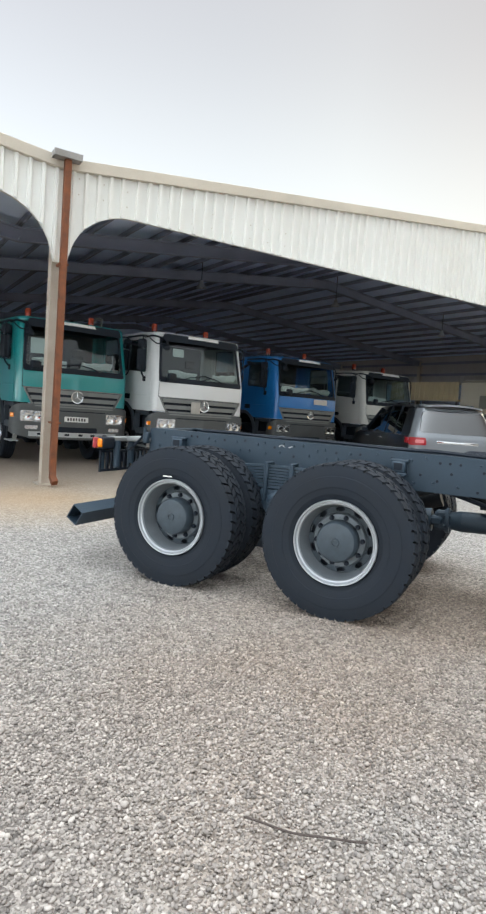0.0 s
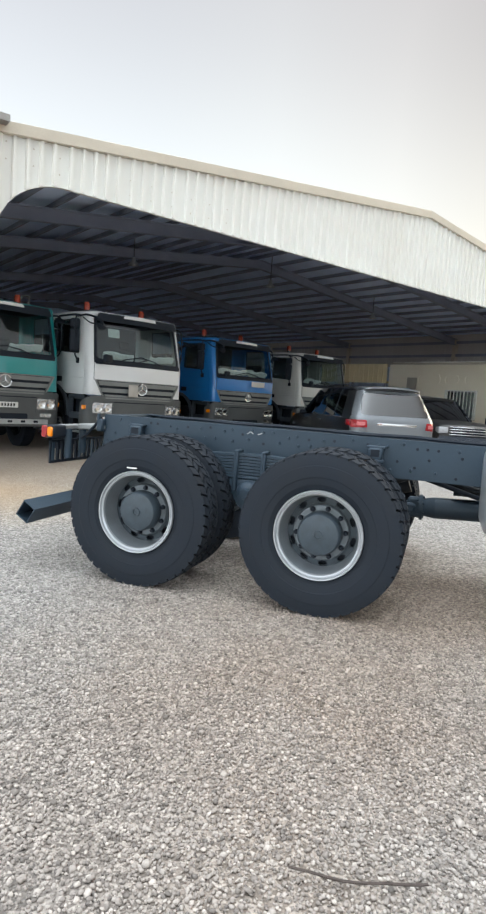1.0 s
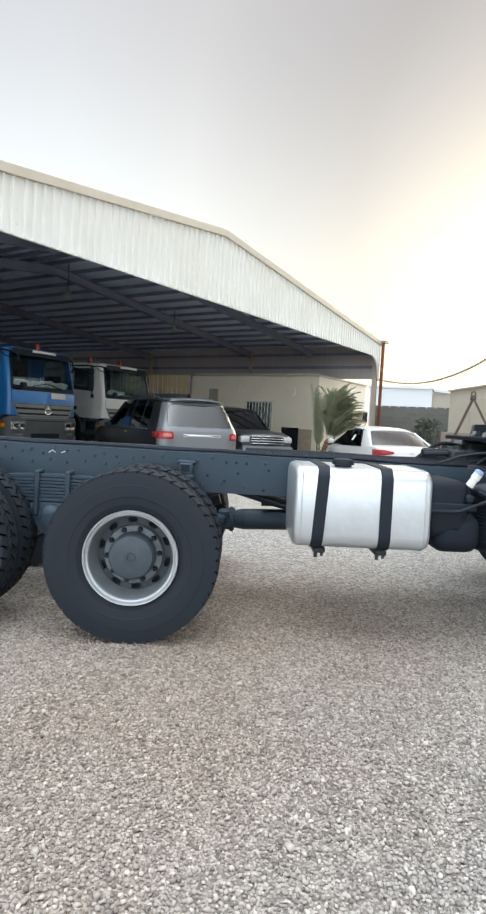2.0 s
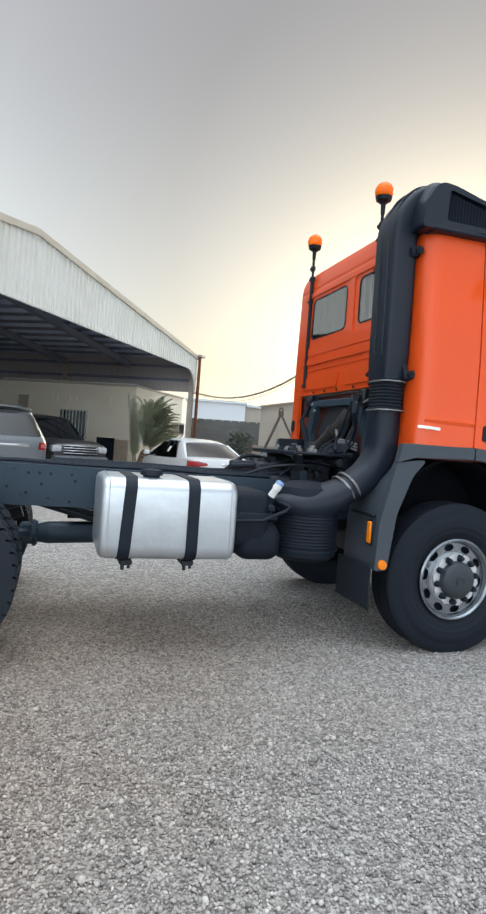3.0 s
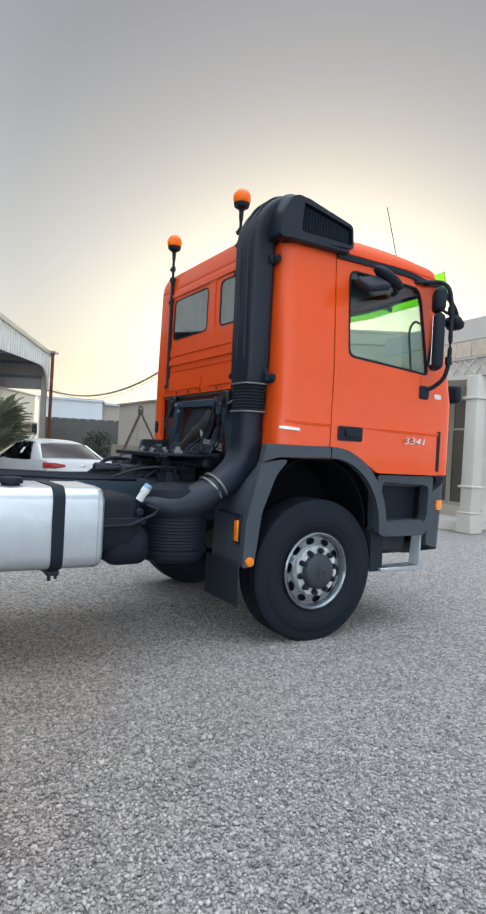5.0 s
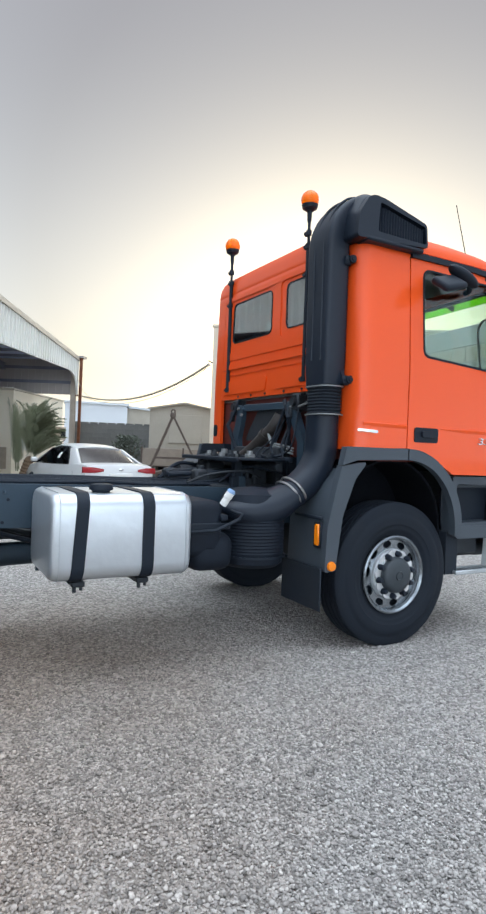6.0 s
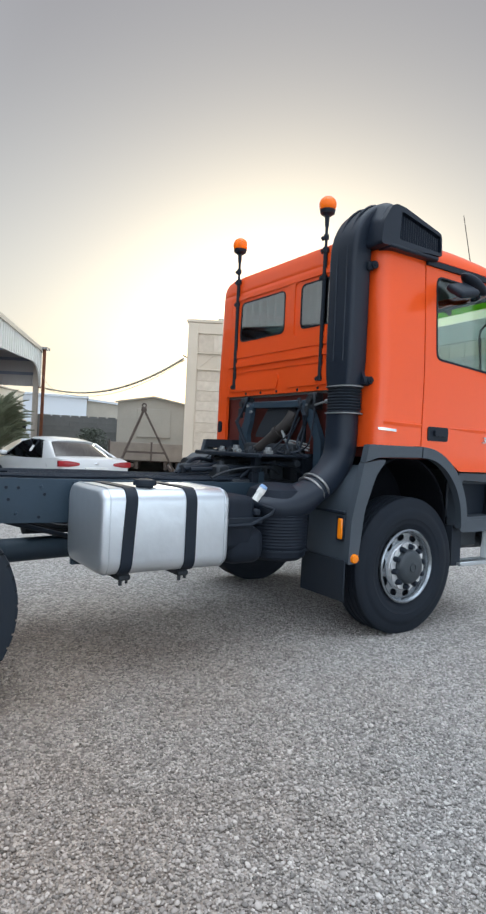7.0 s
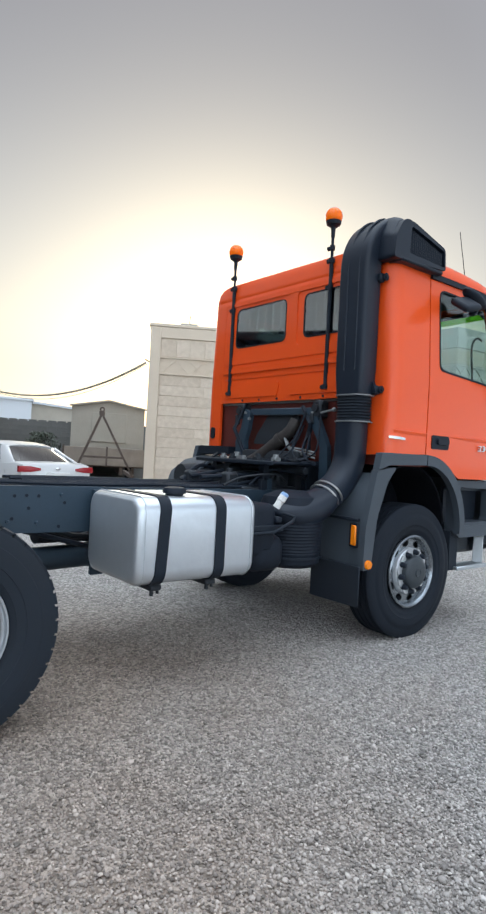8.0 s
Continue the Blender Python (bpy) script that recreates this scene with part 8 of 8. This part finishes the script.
def car(name, m, label, body, top, paint, roof_paint, glass_mat, wheel_x, wheel_r, category="car"):
    """A car from lower-body sections and a glazed upper part; x runs ahead from the tail."""
    base = thing(name, m, label, category)
    part("body", loft([body_section(*s) for s in body]), paint, base, angle=50)
    g = part("glasshouse", loft([roof_section(*s) for s in top], False), glass_mat, base, angle=50)
    lid = []
    for x, zb, zt, wb, wt in top[1:-1]:
        half = [(wt + 0.006, zt - 0.075), (wt * 0.97, zt - 0.030), (wt * 0.88, zt - 0.002), (wt * 0.5, zt + 0.026), (0.0, zt + 0.034)]
        ring = half + [(-a, b) for a, b in half[-2::-1]]
        under = [(a * 0.98, b - 0.02) for a, b in ring[::-1]]
        lid.append([Vector((x, a, b)) for a, b in ring + under])
    part("roof", loft(lid), roof_paint, base, angle=50)
    for k in (1, -1):
        for i in range(len(top) - 1):
            a, b = top[i], top[i + 1]
            if i in (0, len(top) - 2):
                part("pillar", bar((a[0], k * (a[3] + 0.004), a[1]) if i == 0 else (a[0], k * (a[4] + 0.004), a[2] - 0.05), (b[0], k * (b[4] + 0.004), b[2] - 0.05) if i == 0 else (b[0], k * (b[3] + 0.004), b[1]), 0.04, 0.04, 0.01), DARK if roof_paint is CARBLACK else roof_paint, base)
        for f in (0.36, 0.64):
            j = top[len(top) // 2]
            x = top[1][0] + (top[-2][0] - top[1][0]) * f
            part("pillar", bar((x, k * (j[3] * 0.99), j[1]), (x - 0.02, k * (j[4] + 0.003), j[2] - 0.05), 0.05, 0.03, 0.008), DARK, base)
        for x in wheel_x:
            w = part("wheel", place(lathe([(0.0, -0.09), (wheel_r * 0.6, -0.10), (wheel_r * 0.64, -0.12), (wheel_r * 0.64, 0.1)], "y", 24), pose(x, -k * (body[2][3] - 0.10), wheel_r, 0, 0, 0 if k > 0 else 180)), RIM, base)
            part("tyre", place(lathe([(wheel_r * 0.62, -0.115), (wheel_r * 0.9, -0.125), (wheel_r, -0.09), (wheel_r, 0.09), (wheel_r * 0.9, 0.125), (wheel_r * 0.62, 0.115)], "y", 32), pose(x, -k * (body[2][3] - 0.10), wheel_r)), RUBBER, w)
        mx = top[-1][0] - 0.35
        part("door_mirror", place(box(-0.05, 0.05, -0.085, 0.085, -0.055, 0.055, 0.035, 2), pose(mx, k * (top[-1][3] + 0.10), top[-1][1] + 0.05)), DARK, base)
    part("underbody", box(body[1][0] + 0.1, body[-2][0] - 0.1, -body[2][3] * 0.8, body[2][3] * 0.8, body[2][1] - 0.04, body[2][1] + 0.02), DARK, base)
    return base


def dark_suv():
    body = [(0.0, 0.55, 1.08, 0.80, 0.01), (0.06, 0.42, 1.16, 0.86, 0.01), (0.3, 0.36, 1.20, 1.0, 0.01), (2.0, 0.34, 1.19, 1.01, 0.01), (3.7, 0.36, 1.20, 1.0, 0.02), (4.6, 0.40, 1.14, 0.98, 0.04), (5.1, 0.46, 1.02, 0.92, 0.03), (5.2, 0.55, 0.85, 0.80, 0.02)]
    top = [(0.18, 1.17, 1.18, 0.91, 0.91), (0.46, 1.17, 1.84, 0.92, 0.72), (0.80, 1.17, 1.905, 0.94, 0.75), (2.2, 1.17, 1.925, 0.94, 0.75), (3.0, 1.17, 1.88, 0.94, 0.73), (3.85, 1.17, 1.19, 0.93, 0.90)]
    b = car("suv", pose(-0.26, 9.60, 0, 0, 0, 120) @ Matrix.Diagonal((1, 1, 0.97, 1)), "dark large SUV with silver tailgate, parked with its back turned", body, top, CARBLACK, CARBLACK, TINTED, (0.95, 4.05), 0.40)
    def tail_at(out):
        """The rounded tail: leans ahead over the lamps and turns into the sides at the corners."""
        def bend(u, v, w):
            lean = -0.055 + 0.05 * smoothstep(1.10, 1.25, v) + 0.50 * max(0.0, v - 1.22)
            side = 0.985 - 0.37 * max(0.0, v - 1.20) ** 1.1
            return Vector((lean + 0.22 * min(1.03, abs(u) / side) ** 10 + 0.03 * (u / side) ** 2 - out - w, u, v))
        return bend
    cu = [i * 0.06 for i in range(-16, 17)]
    cv = [0.66 + 0.05 * i for i in range(24)]
    part("tailgate", plate(round_poly([(-0.985, 0.62, 0.04), (0.985, 0.62, 0.04), (0.985, 1.20, 0.02), (0.94, 1.262, 0.03), (-0.94, 1.262, 0.03), (-0.985, 1.20, 0.02)], 3), [], 0.02, tail_at(0.0), cu, cv), CARSILVER, b, "silver-grey tailgate", angle=60)
    pane = round_poly([(-0.815, 1.275, 0.07), (0.815, 1.275, 0.07), (0.685, 1.775, 0.12), (-0.685, 1.775, 0.12)], 5)
    part("rear_glass", plate(pane, [], 0.01, tail_at(0.004), cu, cv), SMOKED, b, "grey-tinted rear window", angle=60)
    # surround and spoiler coloured silver for the sky reflected in them
    part("window_surround", plate(round_poly([(-0.955, 1.264, 0.02), (0.955, 1.264, 0.02), (0.755, 1.83, 0.10), (-0.755, 1.83, 0.10)], 5), [pane], 0.02, tail_at(0.0), cu, cv), CARSILVER, b, angle=60)
    part("spoiler", plate(round_poly([(0.16, -0.66, 0.16), (0.62, -0.70, 0.05), (0.62, 0.70, 0.05), (0.16, 0.66, 0.16)], 6), [], 0.04, lambda u, v, w: Vector((u + 0.10 * (v / 0.7) ** 2 * max(0.0, 1 - (u - 0.16) / 0.4), v, 1.835 + w + 0.055 * (1 - (v / 0.75) ** 2) + 0.05 * (u - 0.16))), [0.2, 0.3, 0.4, 0.5], cu), CARSILVER, b, angle=60)
    # dark line under the spoiler
    part("spoiler_strip", plate(rounded(-0.60, 0.60, 1.79, 1.822, 0.012, 2), [], 0.01, tail_at(0.006), cu, []), DARK, b)
    for k in (1, -1):
        # thick rear pillars, and door glass framed in gloss black
        hull = [(0.24, 0.95, 1.17), (0.80, 0.955, 1.17), (0.93, 0.775, 1.80), (0.50, 0.745, 1.83)]
        bm = bmesh.new()
        a = [bm.verts.new((x, k * (y + 0.004), z)) for x, y, z in hull]
        c = [bm.verts.new((x, k * (y - 0.03), z)) for x, y, z in hull]
        bm.faces.new(a)
        bm.faces.new(c[::-1])
        for i in range(4):
            bm.faces.new((a[i], c[i], c[(i + 1) % 4], a[(i + 1) % 4]))
        bmesh.ops.recalc_face_normals(bm, faces=bm.faces)
        part("rear_pillar", bm, CARBLACK, b)
        part("belt_moulding", bar((0.85, k * 0.952, 1.185), (3.5, k * 0.950, 1.185), 0.02, 0.025, 0.005), CHROME, b)
    part("rear_wiper", bar((0.04, -0.02, 1.24), (0.075, -0.42, 1.28), 0.02), DARK, b)
    for k in (1, -1):
        l = part("tail_lamp", plate(round_poly([(k * q, z, r) for q, z, r in ((0.68, 1.00, 0.03), (0.985, 0.985, 0.02), (0.985, 1.16, 0.02), (0.70, 1.165, 0.03))][::k], 3), [], 0.03, tail_at(0.002), cu, cv), RED, b, "red and clear tail lamp", angle=60)
        part("tail_lamp_side", box(0.20, 0.42, *sorted((k * 0.965, k * 1.012)), 1.02, 1.145, 0.02, 2), RED, l)
        part("clear_lens", plate(round_poly([(k * q, z, r) for q, z, r in ((0.735, 1.045, 0.02), (0.90, 1.04, 0.02), (0.90, 1.115, 0.02), (0.735, 1.12, 0.02))][::k], 3), [], 0.01, tail_at(0.035), cu, []), PINKLENS, l)
        part("roof_rail", sweep([(0.8, k * 0.70, 1.90), (0.9, k * 0.70, 1.955), (2.4, k * 0.70, 1.97), (2.6, k * 0.70, 1.91)], circle(0.018, 8)), CHROME, b)
        for x in (2.05, 3.15):
            part("door_handle", box(x, x + 0.22, *sorted((k * 0.99, k * 1.025)), 1.06, 1.09, 0.008), CHROME, b)
    part("chrome_strip", box(-0.075, -0.05, -0.46, 0.46, 1.05, 1.12, 0.012, 2), CHROME, b, "chrome strip over the number plate")
    p = part("number_plate", box(-0.07, -0.055, -0.27, 0.27, 0.88, 1.00, 0.004), PAPER, b, "white number plate")
    for i in range(6):
        part("plate_bar", box(-0.0725, -0.0705, -0.2 + 0.07 * i, -0.16 + 0.07 * i, 0.905, 0.975), INK, p)
    part("rear_bumper", box(-0.10, 0.15, -0.94, 0.94, 0.45, 0.68, 0.05, 2), CARSILVER, b)


def grey_suv():
    body = [(0.0, 0.55, 1.05, 0.84, 0.01), (0.05, 0.42, 1.12, 0.95, 0.01), (0.3, 0.36, 1.16, 0.96, 0.01), (2.0, 0.34, 1.15, 0.97, 0.01), (3.5, 0.36, 1.16, 0.96, 0.02), (4.3, 0.40, 1.13, 0.95, 0.05), (4.75, 0.46, 1.04, 0.90, 0.04), (4.85, 0.55, 0.95, 0.82, 0.02)]
    top = [(0.10, 1.13, 1.14, 0.90, 0.90), (0.36, 1.13, 1.78, 0.90, 0.70), (0.75, 1.13, 1.85, 0.91, 0.71), (2.0, 1.13, 1.87, 0.91, 0.71), (2.75, 1.13, 1.82, 0.91, 0.70), (3.50, 1.13, 1.16, 0.90, 0.86)]
    hd = -62
    c, s = math.cos(radians(hd)), math.sin(radians(hd))
    fx, fy = 1.40, 14.5
    b = car("suv", pose(fx - c * 4.85, fy - s * 4.85, 0, 0, 0, hd), "graphite SUV with chrome grille, facing the yard", body, top, CARGREY, CARBLACK, SKYGLASS, (0.95, 3.85), 0.39)
    g = part("grille", box(4.80, 4.88, -0.55, 0.55, 0.74, 1.0, 0.02), DARK, b)
    for z in (0.77, 0.845, 0.92, 0.985):
        part("chrome_slat", box(4.87, 4.905, -0.57, 0.57, z, z + 0.03, 0.008), CHROME, g)
    for k in (1, -1):
        part("headlamp", box(4.62, 4.86, *sorted((k * 0.58, k * 0.90)), 0.80, 1.0, 0.05, 2), LAMPGLASS, b, "clear headlamp")
    part("front_bumper", box(4.72, 4.98, -0.88, 0.88, 0.42, 0.72, 0.06, 2), CARSILVER, b)


def white_saloon():
    body = [(0.0, 0.50, 0.90, 0.72, 0.02), (0.06, 0.36, 0.99, 0.84, 0.03), (0.35, 0.26, 1.02, 0.905, 0.035), (1.2, 0.24, 0.97, 0.92, 0.02), (2.4, 0.24, 0.94, 0.92, 0.02), (3.4, 0.24, 0.93, 0.915, 0.05), (4.2, 0.28, 0.84, 0.88, 0.06), (4.7, 0.34, 0.70, 0.78, 0.05), (4.82, 0.42, 0.58, 0.60, 0.03)]
    top = [(0.50, 1.00, 1.01, 0.78, 0.76), (1.30, 0.96, 1.37, 0.84, 0.58), (1.75, 0.94, 1.435, 0.85, 0.60), (2.4, 0.93, 1.45, 0.85, 0.61), (2.9, 0.93, 1.38, 0.85, 0.60), (3.72, 0.93, 0.95, 0.84, 0.78)]
    b = car("saloon_car", pose(4.52, 9.95, 0, 0, 0, 97), "white saloon car with dark windows and red tail lamps", body, top, CARWHITE, CARWHITE, SKYGLASS, (0.95, 3.75), 0.33)
    for k in (1, -1):
        lamp = []
        for i in range(9):
            u = 0.42 + 0.47 * i / 8
            x = 0.005 + 0.30 * max(0.0, u - 0.66) ** 1.25
            h = 0.03 + 0.04 * min(1.0, i / 4)
            lamp.append([Vector((x + o, k * u, 0.885 + v)) for o, v in ((0.06, -h), (-0.012, -h * 0.9), (-0.022, 0), (-0.006, h * 0.9), (0.06, h))])
        part("tail_lamp", loft(lamp), RED, b, "slim red wrap-around tail lamp")
    for k in (1, -1):
        hull = [(0.50, 0.80, 1.00), (1.02, 0.865, 0.965), (1.52, 0.655, 1.365), (1.30, 0.60, 1.362)]
        bm = bmesh.new()
        a = [bm.verts.new((x, k * (y + 0.006), z)) for x, y, z in hull]
        c = [bm.verts.new((x, k * (y - 0.05), z - 0.01)) for x, y, z in hull]
        bm.faces.new(a)
        bm.faces.new(c[::-1])
        for i in range(4):
            bm.faces.new((a[i], c[i], c[(i + 1) % 4], a[(i + 1) % 4]))
        bmesh.ops.recalc_face_normals(bm, faces=bm.faces)
        bmesh.ops.bevel(bm, geom=bm.edges[:], offset=0.012, segments=2, affect="EDGES", profile=0.5)
        part("rear_pillar", bm, CARWHITE, b)
        part("side_glass", plate(round_poly([(1.08, 0.985, 0.03), (3.45, 0.95, 0.05), (2.85, 1.34, 0.08), (1.66, 1.352, 0.10)], 4), [], 0.008, lambda u, v, w: Vector((u, k * (0.862 - 0.58 * (v - 0.955) + w), v))), TINTED, b)
        part("door_mirror", place(box(-0.06, 0.06, -0.09, 0.09, -0.06, 0.06, 0.04, 3), pose(3.30, k * 0.99, 1.01)), CARWHITE, b)
        part("glass_sticker", plate([(1.90, 1.10), (2.06, 1.10), (2.04, 1.24), (1.90, 1.24)], [], 0.003, lambda u, v, w: Vector((u, k * (0.874 - 0.58 * (v - 0.955) + w), v))), PAPER, b)
    part("badge", place(ball((0, 0, 0), 0.06, 0.3, 1, 0.5, 12), pose(-0.005, 0, 0.90)), CHROME, b)
    part("plate_recess", box(-0.03, 0.02, -0.28, 0.28, 0.70, 0.82, 0.01), PAPER, b)
    part("rear_bumper", box(-0.06, 0.2, -0.80, 0.80, 0.32, 0.62, 0.08, 3), CARWHITE, b)


dark_suv()
grey_suv()
white_saloon()


# ---- plants ----
def palm():
    base = thing("date_palm", pose(3.2, 16.05, 0), "young date palm with dusty grey-green fronds", "palm")
    rng = random.Random(21)
    prof = [(0.16, 0.0)]
    for i in range(9):
        z = 0.06 + i * 0.105
        prof += [(0.15, z), (0.115, z + 0.06)]
    prof += [(0.09, 1.02), (0.0, 1.08)]
    part("trunk", place(lathe(prof, "z", 14), pose(0, 0, 0, 2, 17, 0)), BARK, base)
    verts, faces = [], []
    for f in range(150):
        az = rng.uniform(0, 2 * math.pi)
        upright = f < 12
        lift = rng.uniform(80, 95) if upright else rng.uniform(42, 88)
        length = rng.uniform(1.6, 2.1) if upright else rng.uniform(0.65, 1.05)
        p = Vector((rng.uniform(-0.12, 0.02), 0.0, rng.uniform(0.5, 0.7))) if upright else Vector((0.34 + rng.uniform(-0.16, 0.22), rng.uniform(-0.14, 0.14), rng.uniform(0.95, 2.0)))
        d0 = Vector((math.cos(az) * math.cos(radians(lift)) + (-0.05 if upright else 0.42), math.sin(az) * math.cos(radians(lift)), math.sin(radians(lift)))).normalized()
        n_ = 24
        step = length / n_
        for i in range(n_):
            k = i / n_
            d = (d0 + Vector((0, 0, (-0.12 if upright else -0.75) * k * k))).normalized()
            q = p + d * step
            side = d.cross(Vector((0, 0, 1))).normalized()
            up = side.cross(d)
            b = len(verts)
            r = 0.012 * (1 - k) + 0.003
            verts += [p - side * r, p + side * r, q + side * r, q - side * r]
            faces.append((b, b + 1, b + 2, b + 3))
            if k > 0.1:
                for sg in (-1, 1):
                    for j in range(4):
                        o = p.lerp(q, j / 4)
                        ll = 0.20 * math.sin(math.pi * min(1, 0.2 + 0.8 * k)) + 0.07
                        tip = o + (side * sg * rng.uniform(0.5, 1.0) + d * 0.8 + up * rng.uniform(0.0, 0.5)).normalized() * ll
                        mid = o.lerp(tip, 0.5) + Vector((0, 0, 0.008))
                        b = len(verts)
                        wd = d * 0.006
                        verts += [o - wd * 0.4, o + wd * 0.4, mid + wd, tip, mid - wd]
                        faces.append((b, b + 1, b + 2, b + 3, b + 4))
            p = q
    me = bpy.data.meshes.new("fronds")
    me.from_pydata([tuple(v) for v in verts], [], faces)
    me.materials.append(LEAF)
    ob = new("fronds", me)
    ob.parent = base
    tagged(ob, "feathery grey-green palm fronds")


def shrub(x, y, h, w, seed, label):
    base = thing("shrub", pose(x, y, 0), label, "shrub")
    rng = random.Random(seed)
    stems = [rod((rng.uniform(-0.1, 0.1), rng.uniform(-0.1, 0.1), 0), (rng.uniform(-w, w) * 0.6, rng.uniform(-w, w) * 0.6, h * rng.uniform(0.5, 0.9)), 0.025, 0.008, 6) for _ in range(9)]
    part("stems", join(*stems), BARK, base)
    verts, faces = [], []
    for _ in range(2600):
        a, r, z = rng.uniform(0, 2 * math.pi), rng.random() ** 0.5, rng.random()
        rad = w * (0.45 + 0.55 * math.sin(math.pi * min(1, z * 0.9 + 0.12))) * (0.8 + 0.3 * math.sin(3 * a + seed))
        p = Vector((math.cos(a) * r * rad, math.sin(a) * r * rad, h * (0.08 + 0.92 * z)))
        u = Vector((rng.gauss(0, 1), rng.gauss(0, 1), rng.gauss(0, 1))).normalized()
        v = u.cross(Vector((rng.gauss(0, 1), rng.gauss(0, 1), rng.gauss(0, 1)))).normalized()
        b = len(verts)
        s = rng.uniform(0.05, 0.10)
        verts += [p - u * s, p + v * s * 0.3, p + u * s, p - v * s * 0.3]
        faces.append((b, b + 1, b + 2, b + 3))
    me = bpy.data.meshes.new("leaves")
    me.from_pydata([tuple(v) for v in verts], [], faces)
    me.materials.append(SHRUB)
    ob = new("leaves", me)
    ob.parent = base


palm()
shrub(8.0, 20.6, 1.9, 1.0, 3, "dusty dark green shrub against the block wall")


# ---- loose things on the gravel ----
def hose_piece():
    pts = [(0.40 + 0.40 * i / 14, -2.255 + 0.10 * (i / 14) ** 2.2, 0.017 + 0.003 * math.sin(i * 0.8)) for i in range(15)]
    lone("rubber_strip", sweep(pts, [(-0.004, -0.002), (0.004, -0.002), (0.004, 0.002), (-0.004, 0.002)]), STRIP, "thin dull brown rubber strip lying on the gravel", "strip")


def gravel():
    """Loose stones on the bed, in one mesh."""
    rng = np.random.default_rng(5)
    t = (1 + 5 ** 0.5) / 2
    ico = np.array([(-1, t, 0), (1, t, 0), (-1, -t, 0), (1, -t, 0), (0, -1, t), (0, 1, t), (0, -1, -t), (0, 1, -t), (t, 0, -1), (t, 0, 1), (-t, 0, -1), (-t, 0, 1)], float) / (1 + t * t) ** 0.5
    tri = np.array([(0, 11, 5), (0, 5, 1), (0, 1, 7), (0, 7, 10), (0, 10, 11), (1, 5, 9), (5, 11, 4), (11, 10, 2), (10, 7, 6), (7, 1, 8), (3, 9, 4), (3, 4, 2), (3, 2, 6), (3, 6, 8), (3, 8, 9), (4, 9, 5), (2, 4, 11), (6, 2, 10), (8, 6, 7), (9, 8, 1)])
    sp = 0.0150
    gx, gy = np.meshgrid(np.arange(-4.4, 6.6, sp), np.arange(-3.7, 1.6, sp))
    gx, gy = gx.ravel(), gy.ravel()
    dist = np.hypot(gx - 0.5, gy + 3.8)
    edge = np.clip((1.7 + 0.95 * (gy + 3.8) - np.abs(gx - 0.5)) / 1.3, 0.0, 1.0) * np.clip((gy + 3.7) / 0.9, 0.0, 1.0)
    keep = rng.random(gx.size) < np.clip(1.22 - 0.235 * (dist - 1.5), 0.03, 1.0) * edge
    gx, gy = gx[keep], gy[keep]
    n_ = gx.size
    dens = np.clip(1.30 - 0.24 * (np.hypot(gx - 0.5, gy + 3.8) - 1.5), 0.0, 1.0)
    gx = gx + rng.uniform(-0.4, 0.4, n_) * sp
    gy = gy + rng.uniform(-0.4, 0.4, n_) * sp
    size = 0.0075 * np.exp(rng.normal(0, 0.26, n_))
    size = np.minimum(size, 0.017)
    axes = size[:, None] * rng.uniform(0.65, 1.2, (n_, 3)) * np.array((1, 1, 0.72))
    q = rng.normal(size=(n_, 4))
    q /= np.linalg.norm(q, axis=1)[:, None]
    w, x, y, z = q.T
    R = np.stack([1 - 2 * (y * y + z * z), 2 * (x * y - z * w), 2 * (x * z + y * w), 2 * (x * y + z * w), 1 - 2 * (x * x + z * z), 2 * (y * z - x * w), 2 * (x * z - y * w), 2 * (y * z + x * w), 1 - 2 * (x * x + y * y)], -1).reshape(n_, 3, 3)
    pts = ico[None] * (1 + rng.uniform(-0.16, 0.16, (n_, 12, 1)))
    pts = np.einsum("nij,nkj->nki", R, pts * axes[:, None, :] )
    pts[..., 2] *= 0.8
    pts += np.stack([gx, gy, np.array([hollow(a, b) for a, b in zip(gx, gy)]) + size * (rng.uniform(0.1, 0.75, n_) * dens - 0.22 * (1 - dens))], -1)[:, None]
    faces = (tri[None] + 12 * np.arange(n_)[:, None, None]).reshape(-1)
    me = bpy.data.meshes.new("gravel_stones")
    me.vertices.add(n_ * 12)
    me.vertices.foreach_set("co", pts.reshape(-1))
    me.loops.add(faces.size)
    me.loops.foreach_set("vertex_index", faces)
    me.polygons.add(faces.size // 3)
    me.polygons.foreach_set("loop_start", np.arange(0, faces.size, 3))
    me.update(calc_edges=True)
    me.materials.append(STONES)
    tagged(new("gravel_stones", me), "loose pale grey crushed stones", "gravel", "", "stuff")


hose_piece()
gravel()
